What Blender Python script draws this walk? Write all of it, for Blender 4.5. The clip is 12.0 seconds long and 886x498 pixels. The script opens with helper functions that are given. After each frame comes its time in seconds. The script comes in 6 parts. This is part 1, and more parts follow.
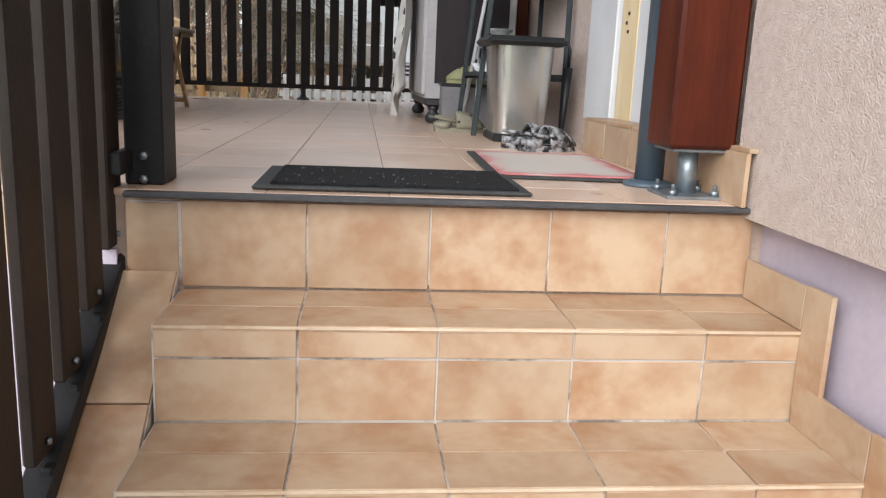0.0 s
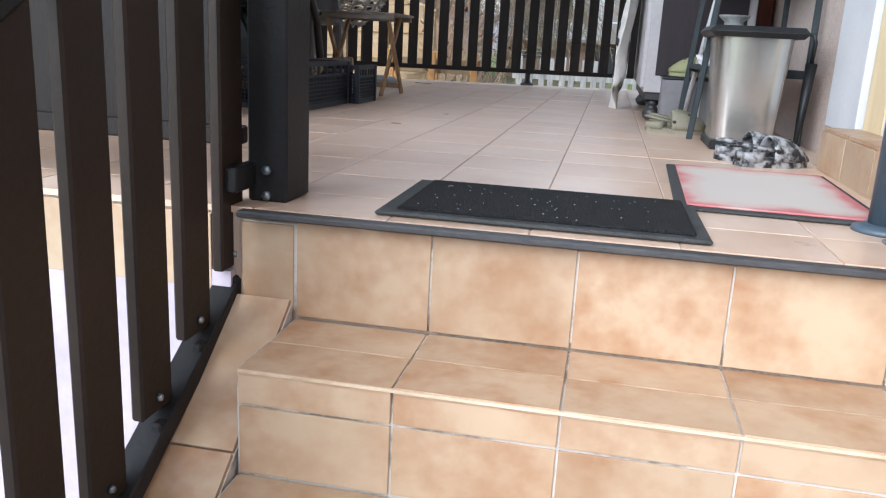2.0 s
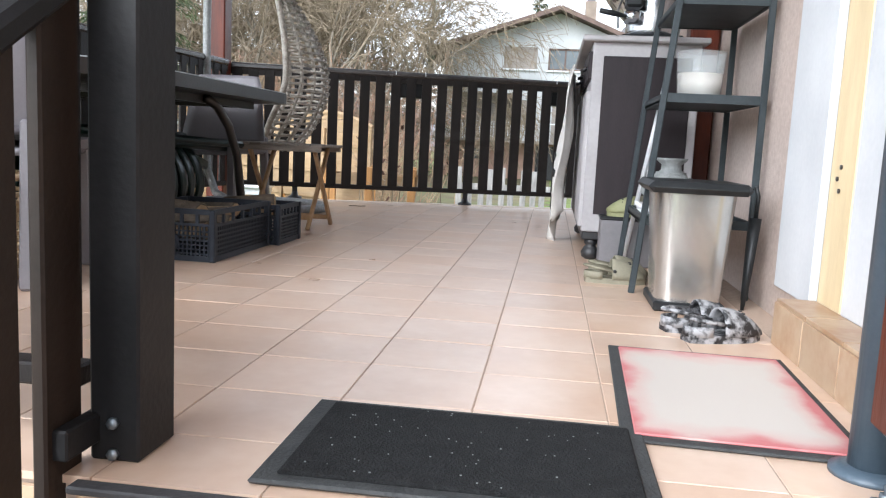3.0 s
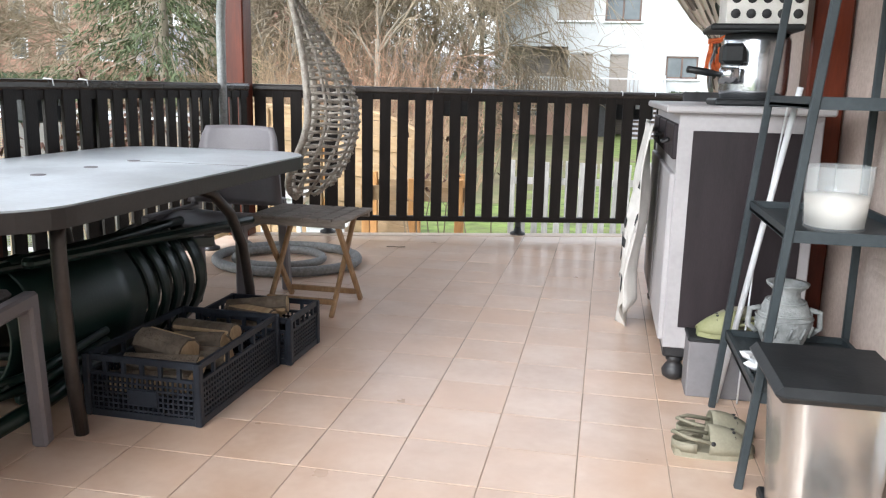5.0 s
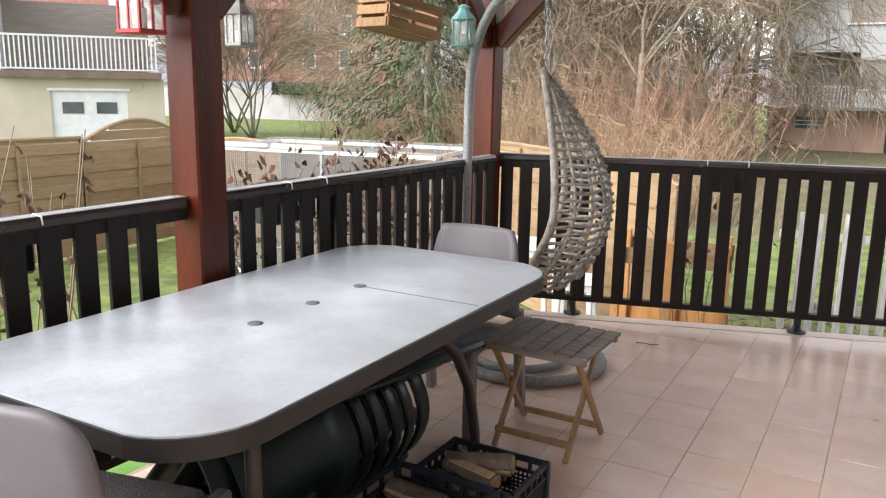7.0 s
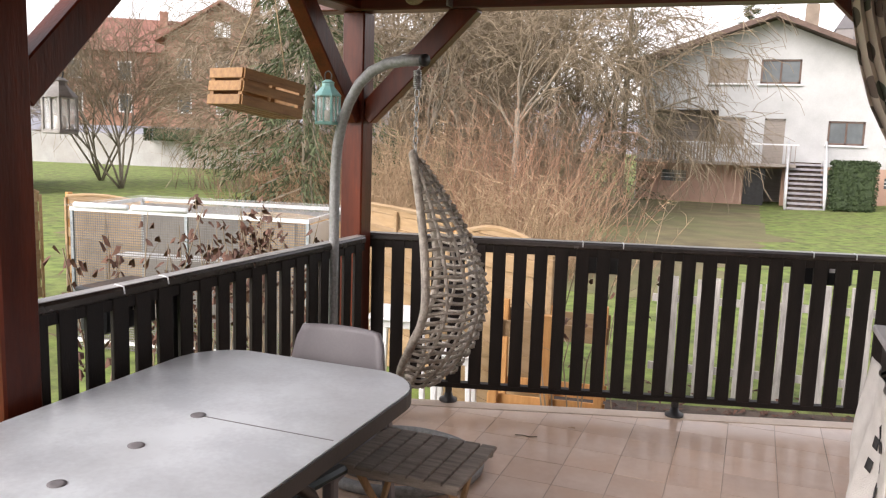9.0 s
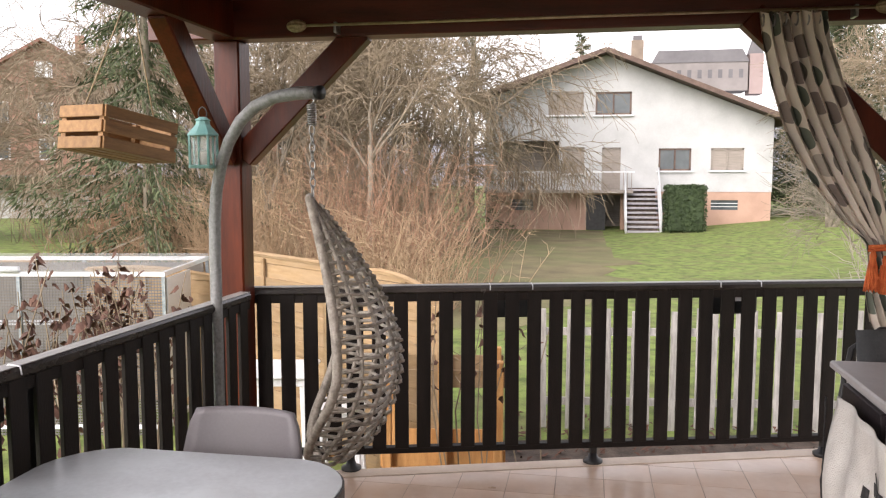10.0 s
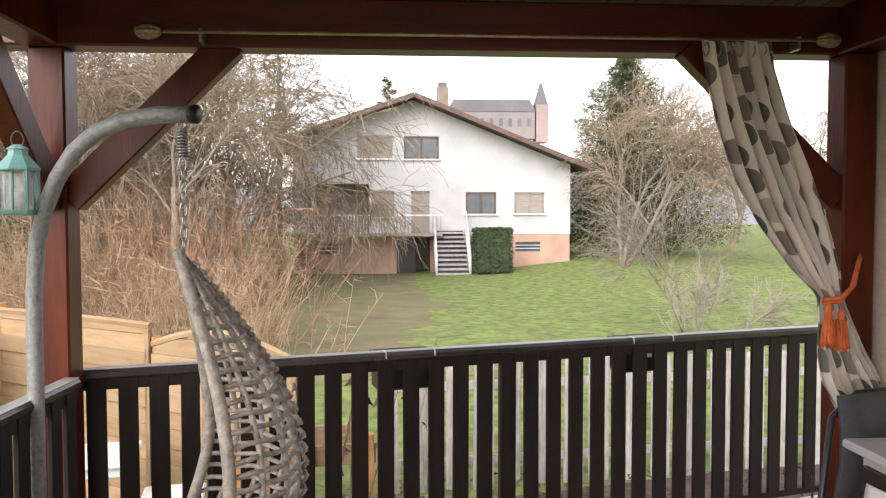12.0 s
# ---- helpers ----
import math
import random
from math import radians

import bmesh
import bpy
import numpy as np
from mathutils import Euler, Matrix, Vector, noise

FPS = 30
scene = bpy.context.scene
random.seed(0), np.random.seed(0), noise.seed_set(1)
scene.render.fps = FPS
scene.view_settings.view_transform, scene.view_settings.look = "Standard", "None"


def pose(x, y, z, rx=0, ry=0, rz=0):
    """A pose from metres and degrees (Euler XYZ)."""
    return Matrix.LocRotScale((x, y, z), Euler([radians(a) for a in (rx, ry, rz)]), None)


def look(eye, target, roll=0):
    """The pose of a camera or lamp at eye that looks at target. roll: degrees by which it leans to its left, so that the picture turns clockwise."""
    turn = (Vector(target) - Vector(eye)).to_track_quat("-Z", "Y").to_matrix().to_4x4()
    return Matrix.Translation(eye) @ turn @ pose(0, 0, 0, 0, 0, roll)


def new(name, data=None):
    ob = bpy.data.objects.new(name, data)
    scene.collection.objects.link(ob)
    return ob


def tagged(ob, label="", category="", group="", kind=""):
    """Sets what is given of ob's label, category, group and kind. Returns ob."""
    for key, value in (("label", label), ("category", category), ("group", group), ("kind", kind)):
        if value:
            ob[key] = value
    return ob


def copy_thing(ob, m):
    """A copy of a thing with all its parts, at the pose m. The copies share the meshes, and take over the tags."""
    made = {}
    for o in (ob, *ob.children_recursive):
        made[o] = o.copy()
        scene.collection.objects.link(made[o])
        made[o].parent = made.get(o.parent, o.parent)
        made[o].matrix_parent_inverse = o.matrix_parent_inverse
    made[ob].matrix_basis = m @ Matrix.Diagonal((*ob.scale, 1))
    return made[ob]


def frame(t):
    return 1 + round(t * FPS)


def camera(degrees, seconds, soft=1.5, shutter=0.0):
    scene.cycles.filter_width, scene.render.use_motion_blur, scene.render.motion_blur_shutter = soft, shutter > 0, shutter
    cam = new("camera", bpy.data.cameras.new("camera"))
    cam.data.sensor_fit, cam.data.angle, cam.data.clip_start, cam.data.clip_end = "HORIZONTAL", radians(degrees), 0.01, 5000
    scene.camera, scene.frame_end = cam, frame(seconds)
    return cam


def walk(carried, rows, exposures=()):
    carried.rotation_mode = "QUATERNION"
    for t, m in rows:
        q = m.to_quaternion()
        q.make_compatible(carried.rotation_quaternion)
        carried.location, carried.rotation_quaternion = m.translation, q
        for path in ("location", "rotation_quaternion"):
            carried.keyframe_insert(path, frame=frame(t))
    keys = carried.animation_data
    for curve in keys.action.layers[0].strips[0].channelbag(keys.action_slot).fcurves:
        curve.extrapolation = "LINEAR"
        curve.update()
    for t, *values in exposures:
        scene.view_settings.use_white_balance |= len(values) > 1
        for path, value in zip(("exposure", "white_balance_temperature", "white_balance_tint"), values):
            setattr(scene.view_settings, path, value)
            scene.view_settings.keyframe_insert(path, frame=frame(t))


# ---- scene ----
cam = camera(57.7, 12.0, soft=1.2)
PATH = [
    (0, (-0.023, 0.003, 0.241), (0.187, 1.948, -0.176), 2.5),
    (0.5, (0.116, 0.091, 0.281), (0.052, 2.041, -0.159), 2.3),
    (1, (0.107, 0.145, 0.25), (-0.053, 2.081, -0.224), 1.8),
    (1.5, (0.148, 0.182, 0.233), (-0.114, 2.092, -0.299), 2.4),
    (2, (0.147, 0.299, 0.306), (-0.217, 2.202, -0.19), 3.0),
    (2.1, (0.146, 0.335, 0.314), (-0.219, 2.257, -0.105), 2.1),
    (2.5, (0.154, 0.499, 0.373), (0.068, 2.48, 0.108), -0.3),
    (3, (0.154, 0.621, 0.493), (-0.098, 2.587, 0.231), 2.8),
    (3.2, (0.153, 0.67, 0.531), (-0.083, 2.637, 0.258), 1.8),
    (4.8, (0.07, 1.33, 0.966), (-0.304, 3.254, 0.569), 1.4),
    (5, (0.063, 1.394, 1.025), (-0.317, 3.318, 0.631), 1.3),
    (5.5, (0.043, 1.574, 1.118), (-0.489, 3.454, 0.689), 1.1),
    (6, (0.027, 1.675, 1.217), (-0.807, 3.43, 0.742), 1.0),
    (6.5, (-0.054, 1.814, 1.339), (-1.009, 3.517, 0.909), 0.8),
    (8.3, (-0.135, 2.165, 1.605), (-1.007, 3.932, 1.264), 2.1),
    (8.5, (-0.129, 2.2, 1.615), (-0.95, 3.994, 1.291), 2.6),
    (9, (-0.187, 2.274, 1.621), (-0.894, 4.123, 1.335), 1.9),
    (9.5, (-0.415, 2.423, 1.639), (-0.897, 4.349, 1.397), 0.3),
    (10, (-0.569, 2.601, 1.631), (-0.921, 4.56, 1.438), -0.0),
    (10.5, (-0.672, 2.85, 1.635), (-0.934, 4.829, 1.514), 0.2),
    (11, (-0.791, 3.026, 1.624), (-0.854, 5.023, 1.531), 0.1),
    (11.5, (-0.985, 3.182, 1.652), (-0.905, 5.178, 1.562), -0.4),
    (12, (-1.067, 3.261, 1.643), (-0.929, 5.255, 1.556), -0.1),
]
EXPOSURES = [(0, 1.0, 6150, 10), (0.5, 1.1, 6050, 10), (1.0, 1.2, 5650, 8), (2.0, 1.35, 5600, 8), (2.6, 1.65, 5750, 9), (3.2, 1.7, 5900, 9), (4.8, 1.86, 6050, 9), (6.6, 1.75, 6300, 12), (8.4, 1.45, 6750, 18), (9.5, 1.45, 6800, 18), (12, 1.5, 6700, 17)]
walk(cam, [(t, look(eye, target, roll)) for t, eye, target, roll in PATH], EXPOSURES)

# ---- light ----
world = bpy.data.worlds.new("overcast_sky")
scene.world = world
world.use_nodes = True
wn, wl = world.node_tree.nodes, world.node_tree.links
bg = wn["Background"]
sky = wn.new("ShaderNodeTexSky")
sky.sky_type, sky.sun_disc = "NISHITA", False
sky.sun_elevation, sky.sun_rotation, sky.dust_density, sky.air_density = radians(34), radians(-151), 1.5, 1.0
grey = wn.new("ShaderNodeHueSaturation")
grey.inputs["Saturation"].default_value = 0.2
wl.new(sky.outputs[0], grey.inputs["Color"])
wl.new(grey.outputs[0], bg.inputs["Color"])
bg.inputs["Strength"].default_value = 0.15
sun = new("sun", bpy.data.lights.new("sun", "SUN"))
sun.data.energy, sun.data.angle, sun.data.color = 1.1, radians(55), (1, 0.965, 0.915)
sun.matrix_world = look((-9.1, -16.4, 12.7), (0, 0, 0))

# ---- building blocks ----
class Build:
    """Collects vertices and faces for one mesh."""

    def __init__(self, smooth=False):
        self.v, self.f, self.uv, self.smooth, self.weld = [], [], [], smooth, False

    def add(self, verts, faces):
        n = len(self.v)
        self.v += [tuple(p) for p in verts]
        self.f += [tuple(n + k for k in f) for f in faces]

    def box(self, c, s, m=None, bev=0.0):
        """Box with centre c and size s, corners cut by bev, turned by m about its centre."""
        hx, hy, hz = s[0] / 2, s[1] / 2, s[2] / 2
        sg = [(a, b, d) for a in (-1, 1) for b in (-1, 1) for d in (-1, 1)]
        if bev <= 0:
            vs = [Vector((a * hx, b * hy, d * hz)) for a, b, d in sg]
            fs = [(0, 1, 3, 2), (4, 6, 7, 5), (0, 4, 5, 1), (2, 3, 7, 6), (0, 2, 6, 4), (1, 5, 7, 3)]
        else:
            b_ = min(bev, hx * 0.9, hy * 0.9, hz * 0.9)
            vs, idx = [], {}
            for i, (a, b, d) in enumerate(sg):
                for ax in range(3):
                    idx[i, ax] = len(vs)
                    h = [hx - b_, hy - b_, hz - b_]
                    h[ax] += b_
                    vs.append(Vector((a * h[0], b * h[1], d * h[2])))
            q = [(0, 1, 3, 2), (4, 6, 7, 5), (0, 4, 5, 1), (2, 3, 7, 6), (0, 2, 6, 4), (1, 5, 7, 3)]
            fs = [tuple(idx[k, ax // 2] for k in f) for ax, f in enumerate(q)]
            for i in range(8):
                fs.append(tuple(idx[i, ax] for ax in range(3)))
            for i in range(8):
                for bit, ax in ((4, 0), (2, 1), (1, 2)):
                    if not i & bit:
                        j = i | bit
                        o = [k for k in range(3) if k != ax]
                        fs.append((idx[i, o[0]], idx[i, o[1]], idx[j, o[1]], idx[j, o[0]]))
        c = Vector(c)
        self.add([c + (m @ p if m else p) for p in vs], fs)
        return self

    def beam(self, p, q, w, h, up=(0, 0, 1), bev=0.0):
        """Bar from p to q, w across and h along up."""
        p, q = Vector(p), Vector(q)
        x = (q - p).normalized()
        u = Vector(up)
        if abs(x.dot(u)) > 0.98:
            u = Vector((0, 1, 0))
        y = u.cross(x).normalized()
        z = x.cross(y)
        m = Matrix((x, y, z)).transposed()
        return self.box((p + q) / 2, ((q - p).length, w, h), m, bev)

    def tube(self, pts, r, n=8, closed=False):
        """Round bar along points; r is one radius or one a point."""
        pts = [Vector(p) for p in pts]
        k = len(pts)
        rs = r if isinstance(r, (list, tuple)) else [r] * k
        rings, last = [], None
        for i, p in enumerate(pts):
            a = pts[(i - 1) % k] if closed or i else pts[0]
            b = pts[(i + 1) % k] if closed or i < k - 1 else pts[-1]
            d = (b - a).normalized()
            if last is None:
                last = d.orthogonal().normalized()
            last = (last - d * last.dot(d)).normalized()
            e = d.cross(last)
            rings.append([p + rs[i] * (last * math.cos(2 * math.pi * j / n) + e * math.sin(2 * math.pi * j / n)) for j in range(n)])
        vs = [p for ring in rings for p in ring]
        fs = []
        for i in range(k if closed else k - 1):
            i2 = (i + 1) % k
            fs += [(i * n + j, i * n + (j + 1) % n, i2 * n + (j + 1) % n, i2 * n + j) for j in range(n)]
        if not closed:
            fs += [tuple(range(n))[::-1], tuple((k - 1) * n + j for j in range(n))]
        self.add(vs, fs)
        return self

    def lathe(self, prof, c=(0, 0, 0), n=20, sx=1.0, sy=1.0):
        """Turned shape from (radius, height) pairs about the upright through c."""
        vs = [(c[0] + sx * r * math.cos(2 * math.pi * j / n), c[1] + sy * r * math.sin(2 * math.pi * j / n), c[2] + z) for r, z in prof for j in range(n)]
        fs = [(i * n + j, i * n + (j + 1) % n, (i + 1) * n + (j + 1) % n, (i + 1) * n + j) for i in range(len(prof) - 1) for j in range(n)]
        fs += [tuple(range(n))[::-1], tuple((len(prof) - 1) * n + j for j in range(n))]
        self.add(vs, fs)
        return self

    def slab(self, poly, z0, z1, axis="z"):
        """Flat polygon given thickness; axis is the way the thickness runs."""
        n = len(poly)
        put = {"z": lambda a, b, d: (a, b, d), "y": lambda a, b, d: (a, d, b), "x": lambda a, b, d: (d, a, b)}[axis]
        vs = [put(a, b, z0) for a, b in poly] + [put(a, b, z1) for a, b in poly]
        fs = [tuple(range(n))[::-1], tuple(range(n, 2 * n))] + [(i, (i + 1) % n, n + (i + 1) % n, n + i) for i in range(n)]
        self.add(vs, fs)
        return self

    def sheet(self, grid, thick=0.0, uv=None):
        """Surface through a grid of points, given thickness along its normals."""
        r, c = len(grid), len(grid[0])
        g = [[Vector(p) for p in row] for row in grid]
        fs = [(i * c + j, i * c + j + 1, (i + 1) * c + j + 1, (i + 1) * c + j) for i in range(r - 1) for j in range(c - 1)]
        vs = [p for row in g for p in row]
        if thick:
            back = []
            for i in range(r):
                for j in range(c):
                    a = g[min(i + 1, r - 1)][j] - g[max(i - 1, 0)][j]
                    b = g[i][min(j + 1, c - 1)] - g[i][max(j - 1, 0)]
                    nn = a.cross(b)
                    back.append(g[i][j] + (nn.normalized() * thick if nn.length > 1e-9 else Vector()))
            o = r * c
            fs += [tuple(o + k for k in f)[::-1] for f in fs]
            edge = [j for j in range(c)] + [i * c + c - 1 for i in range(1, r)] + [(r - 1) * c + j for j in range(c - 2, -1, -1)] + [i * c for i in range(r - 2, 0, -1)]
            fs += [(edge[k], edge[(k + 1) % len(edge)], o + edge[(k + 1) % len(edge)], o + edge[k])[::-1] for k in range(len(edge))]
            vs += back
        if uv:
            self.uv += uv + (uv if thick else [])
        self.add(vs, fs)
        return self

    def mesh(self, name):
        me = bpy.data.meshes.new(name)
        me.from_pydata(self.v, [], self.f)
        if self.uv:
            lay = me.uv_layers.new(name="uv")
            for lp in me.loops:
                lay.data[lp.index].uv = self.uv[lp.vertex_index]
        bm = bmesh.new()
        bm.from_mesh(me)
        if self.weld:
            bmesh.ops.remove_doubles(bm, verts=bm.verts, dist=1e-4)
        bmesh.ops.recalc_face_normals(bm, faces=bm.faces)
        for f in bm.faces:
            f.smooth = self.smooth
        bm.to_mesh(me)
        bm.free()
        return me


def thing(name, at, label, category, group="", turn=0.0):
    """An Empty at the base of a thing; its parts are built in its own coordinates."""
    ob = new(name)
    ob.matrix_basis = pose(at[0], at[1], at[2], 0, 0, turn)
    ob.empty_display_size = 0.1
    return tagged(ob, label, category, group)


def part(name, b, material, parent=None, label="", kind=""):
    """One mesh object, under a thing or under a part when parent is given."""
    ob = new(name, b.mesh(name))
    ob.data.materials.append(material)
    ob.parent = parent
    return tagged(ob, label=label, kind=kind)


def setting(name, b, material, label, category):
    return tagged(part(name, b, material), label, category, kind="structure")


def arc(c, r, a0, a1, n, plane="xz"):
    out = []
    for i in range(n + 1):
        a = radians(a0 + (a1 - a0) * i / n)
        u, w = r * math.cos(a), r * math.sin(a)
        out.append({"xz": (c[0] + u, c[1], c[2] + w), "yz": (c[0], c[1] + u, c[2] + w), "xy": (c[0] + u, c[1] + w, c[2])}[plane])
    return out


def clip(poly, keep):
    """Cut a flat polygon by keep(x, y) = a x + b y + c >= 0."""
    a, b, c = keep
    out = []
    for i, p in enumerate(poly):
        q = poly[(i + 1) % len(poly)]
        dp, dq = a * p[0] + b * p[1] + c, a * q[0] + b * q[1] + c
        if dp >= 0:
            out.append(p)
        if dp * dq < 0:
            t = dp / (dp - dq)
            out.append((p[0] + t * (q[0] - p[0]), p[1] + t * (q[1] - p[1])))
    return out


# ---- materials ----
def mat(name, c1, c2, scale=6.0, rough=0.6, bump=0.15, fine=60.0, metal=0.0, stretch=(1, 1, 1), vary=0.0, stain=None, spec=0.5, contrast=(0.3, 0.7), worn=0.12):
    """Two colours mixed by broad and fine noise, with relief; vary shifts the value from piece to piece; stain is a third colour in patches."""
    m = bpy.data.materials.new(name)
    m.use_nodes = True
    n, l = m.node_tree.nodes, m.node_tree.links
    b = n["Principled BSDF"]
    tc, mp, info = n.new("ShaderNodeTexCoord"), n.new("ShaderNodeMapping"), n.new("ShaderNodeObjectInfo")
    mp.inputs["Scale"].default_value = stretch
    off = n.new("ShaderNodeVectorMath")
    off.operation = "SCALE"
    off.inputs[0].default_value = (17.3, 9.1, 5.7)
    l.new(info.outputs["Random"], off.inputs["Scale"])
    l.new(tc.outputs["Object"], mp.inputs["Vector"])
    l.new(off.outputs[0], mp.inputs["Location"])
    big, small = n.new("ShaderNodeTexNoise"), n.new("ShaderNodeTexNoise")
    big.inputs["Scale"].default_value, big.inputs["Detail"].default_value = scale, 5
    small.inputs["Scale"].default_value, small.inputs["Detail"].default_value = fine, 4
    for t in (big, small):
        l.new(mp.outputs[0], t.inputs["Vector"])
    mixf = n.new("ShaderNodeMath")
    mixf.operation = "MULTIPLY_ADD"
    l.new(small.outputs["Fac"], mixf.inputs[0])
    mixf.inputs[1].default_value = 0.35
    l.new(big.outputs["Fac"], mixf.inputs[2])
    ramp = n.new("ShaderNodeValToRGB")
    ramp.color_ramp.elements[0].position, ramp.color_ramp.elements[1].position = contrast[0] + 0.15, contrast[1] + 0.2
    ramp.color_ramp.elements[0].color, ramp.color_ramp.elements[1].color = (*c1, 1), (*c2, 1)
    l.new(mixf.outputs[0], ramp.inputs[0])
    col = ramp.outputs[0]
    if stain:
        st = n.new("ShaderNodeTexNoise")
        st.inputs["Scale"].default_value, st.inputs["Detail"].default_value = scale * 0.45, 6
        l.new(mp.outputs[0], st.inputs["Vector"])
        sr = n.new("ShaderNodeMapRange")
        sr.inputs["From Min"].default_value, sr.inputs["From Max"].default_value = 0.42, 0.85
        l.new(st.outputs["Fac"], sr.inputs["Value"])
        mx = n.new("ShaderNodeMix")
        mx.data_type = "RGBA"
        l.new(sr.outputs[0], mx.inputs[0])
        l.new(col, mx.inputs[6])
        mx.inputs[7].default_value = (*stain, 1)
        col = mx.outputs[2]
    if vary:
        hs = n.new("ShaderNodeHueSaturation")
        mr = n.new("ShaderNodeMapRange")
        mr.inputs["To Min"].default_value, mr.inputs["To Max"].default_value = 1 - vary, 1 + vary
        l.new(info.outputs["Random"], mr.inputs["Value"])
        l.new(mr.outputs[0], hs.inputs["Value"])
        l.new(col, hs.inputs["Color"])
        col = hs.outputs[0]
    l.new(col, b.inputs["Base Color"])
    rr = n.new("ShaderNodeMapRange")
    rr.inputs["To Min"].default_value, rr.inputs["To Max"].default_value = max(rough - worn, 0.02), min(rough + worn, 1)
    l.new(big.outputs["Fac"], rr.inputs["Value"])
    l.new(rr.outputs[0], b.inputs["Roughness"])
    b.inputs["Metallic"].default_value = metal
    b.inputs["Specular IOR Level"].default_value = spec
    if bump:
        bp = n.new("ShaderNodeBump")
        bp.inputs["Strength"].default_value, bp.inputs["Distance"].default_value = bump, 0.01
        l.new(small.outputs["Fac"], bp.inputs["Height"])
        l.new(bp.outputs[0], b.inputs["Normal"])
    return m


def glass(name, tint=(0.9, 0.95, 0.95), rough=0.02):
    m = bpy.data.materials.new(name)
    m.use_nodes = True
    b = m.node_tree.nodes["Principled BSDF"]
    b.inputs["Base Color"].default_value = (*tint, 1)
    b.inputs["Roughness"].default_value = rough
    b.inputs["Alpha"].default_value = 0.16
    return m


# Cream colour paints the thin highlight along the worn step noses.
NOSING = mat("worn_tile_edge_highlight", (0.50, 0.36, 0.23), (0.74, 0.62, 0.46), 6, 0.5, 0.1, 60)
SGROUT = mat("pale_grout", (0.24, 0.21, 0.18), (0.58, 0.54, 0.49), 9, 0.9, 0.4, 60, contrast=(0.38, 0.5))
TILE = mat("terracotta_tile", (0.36, 0.20, 0.105), (0.485, 0.35, 0.232), 8, 0.42, 0.06, 35, vary=0.10, stain=(0.52, 0.40, 0.27), contrast=(0.36, 0.62), worn=0.05)
FTILE = mat("floor_tile", (0.58, 0.41, 0.30), (0.71, 0.555, 0.445), 5, 0.30, 0.010, 30, vary=0.045, stain=(0.64, 0.42, 0.275), spec=0.85, worn=0.06)
GROUT = mat("grout", (0.10, 0.085, 0.07), (0.47, 0.36, 0.28), 1.7, 0.8, 0.3, 90, contrast=(0.26, 0.46))
STUCCO = mat("cream_stucco", (0.54, 0.43, 0.37), (0.66, 0.55, 0.485), 55, 0.9, 0.7, 240)
PLINTH = mat("lavender_plinth", (0.42, 0.36, 0.43), (0.52, 0.46, 0.52), 5, 0.8, 0.25, 40)
REDWOOD = mat("red_stained_wood", (0.042, 0.0068, 0.003), (0.12, 0.021, 0.006), 2.5, 0.36, 0.12, 24, stretch=(4, 4, 0.6), stain=(0.045, 0.007, 0.0035), spec=0.25, worn=0.05)
REDBEAM = mat("red_stained_beam", (0.045, 0.006, 0.003), (0.095, 0.014, 0.006), 3, 0.4, 0.12, 30, stretch=(0.8, 6, 6))
PLANK = mat("ceiling_plank", (0.16, 0.045, 0.016), (0.26, 0.085, 0.032), 4, 0.45, 0.15, 40, stretch=(6, 0.7, 6))
RAIL = mat("dark_brown_board", (0.007, 0.005, 0.0045), (0.016, 0.0115, 0.0095), 4, 0.55, 0.2, 60, stretch=(5, 5, 0.8), vary=0.2, spec=0.25)
RAILTOP = mat("dark_brown_rail", (0.022, 0.018, 0.016), (0.045, 0.038, 0.034), 6, 0.24, 0.08, 60, spec=0.6)
# Pale grey puts the sky's sheen into the colour of the worn rail tops.
SHEENTOP = mat("worn_rail_top_sheen", (0.10, 0.095, 0.09), (0.36, 0.35, 0.335), 7, 0.35, 0.15, 60, stretch=(0.6, 4, 4), spec=0.6, contrast=(0.25, 0.6))
STAIRRAIL = mat("brown_metal", (0.014, 0.009, 0.006), (0.025, 0.016, 0.011), 5, 0.5, 0.08, 80, spec=0.25)
NEWEL = mat("charcoal_metal", (0.008, 0.008, 0.0085), (0.016, 0.0155, 0.016), 5, 0.5, 0.08, 80, spec=0.25)
BLACKMET = mat("black_metal", (0.012, 0.012, 0.013), (0.03, 0.03, 0.032), 8, 0.4, 0.1, 80)
BLUEPOLE = mat("blue_grey_paint", (0.05, 0.075, 0.10), (0.085, 0.115, 0.145), 6, 0.4, 0.08, 80)
SHELF = mat("slate_metal", (0.022, 0.029, 0.033), (0.042, 0.052, 0.057), 6, 0.5, 0.1, 80, spec=0.3)
GALV = mat("galvanised_steel", (0.20, 0.235, 0.26), (0.36, 0.40, 0.43), 30, 0.42, 0.1, 90, metal=0.8)
WHITE = mat("white_pvc", (0.62, 0.64, 0.66), (0.74, 0.755, 0.77), 4, 0.35, 0.04, 60)
CREAM = mat("cream_wood_strip", (0.66, 0.52, 0.30), (0.78, 0.64, 0.40), 6, 0.6, 0.1, 50, stretch=(4, 4, 0.6))
RUBBER = mat("black_rubber", (0.006, 0.0065, 0.007), (0.022, 0.023, 0.024), 40, 0.85, 1.0, 220, spec=0.3)
RUBBERB = mat("grey_rubber_border", (0.028, 0.030, 0.031), (0.055, 0.058, 0.058), 20, 0.7, 0.4, 150)
MATTOP = mat("faded_mat", (0.62, 0.55, 0.50), (0.75, 0.70, 0.66), 5, 0.85, 0.08, 220, stain=(0.68, 0.32, 0.30))
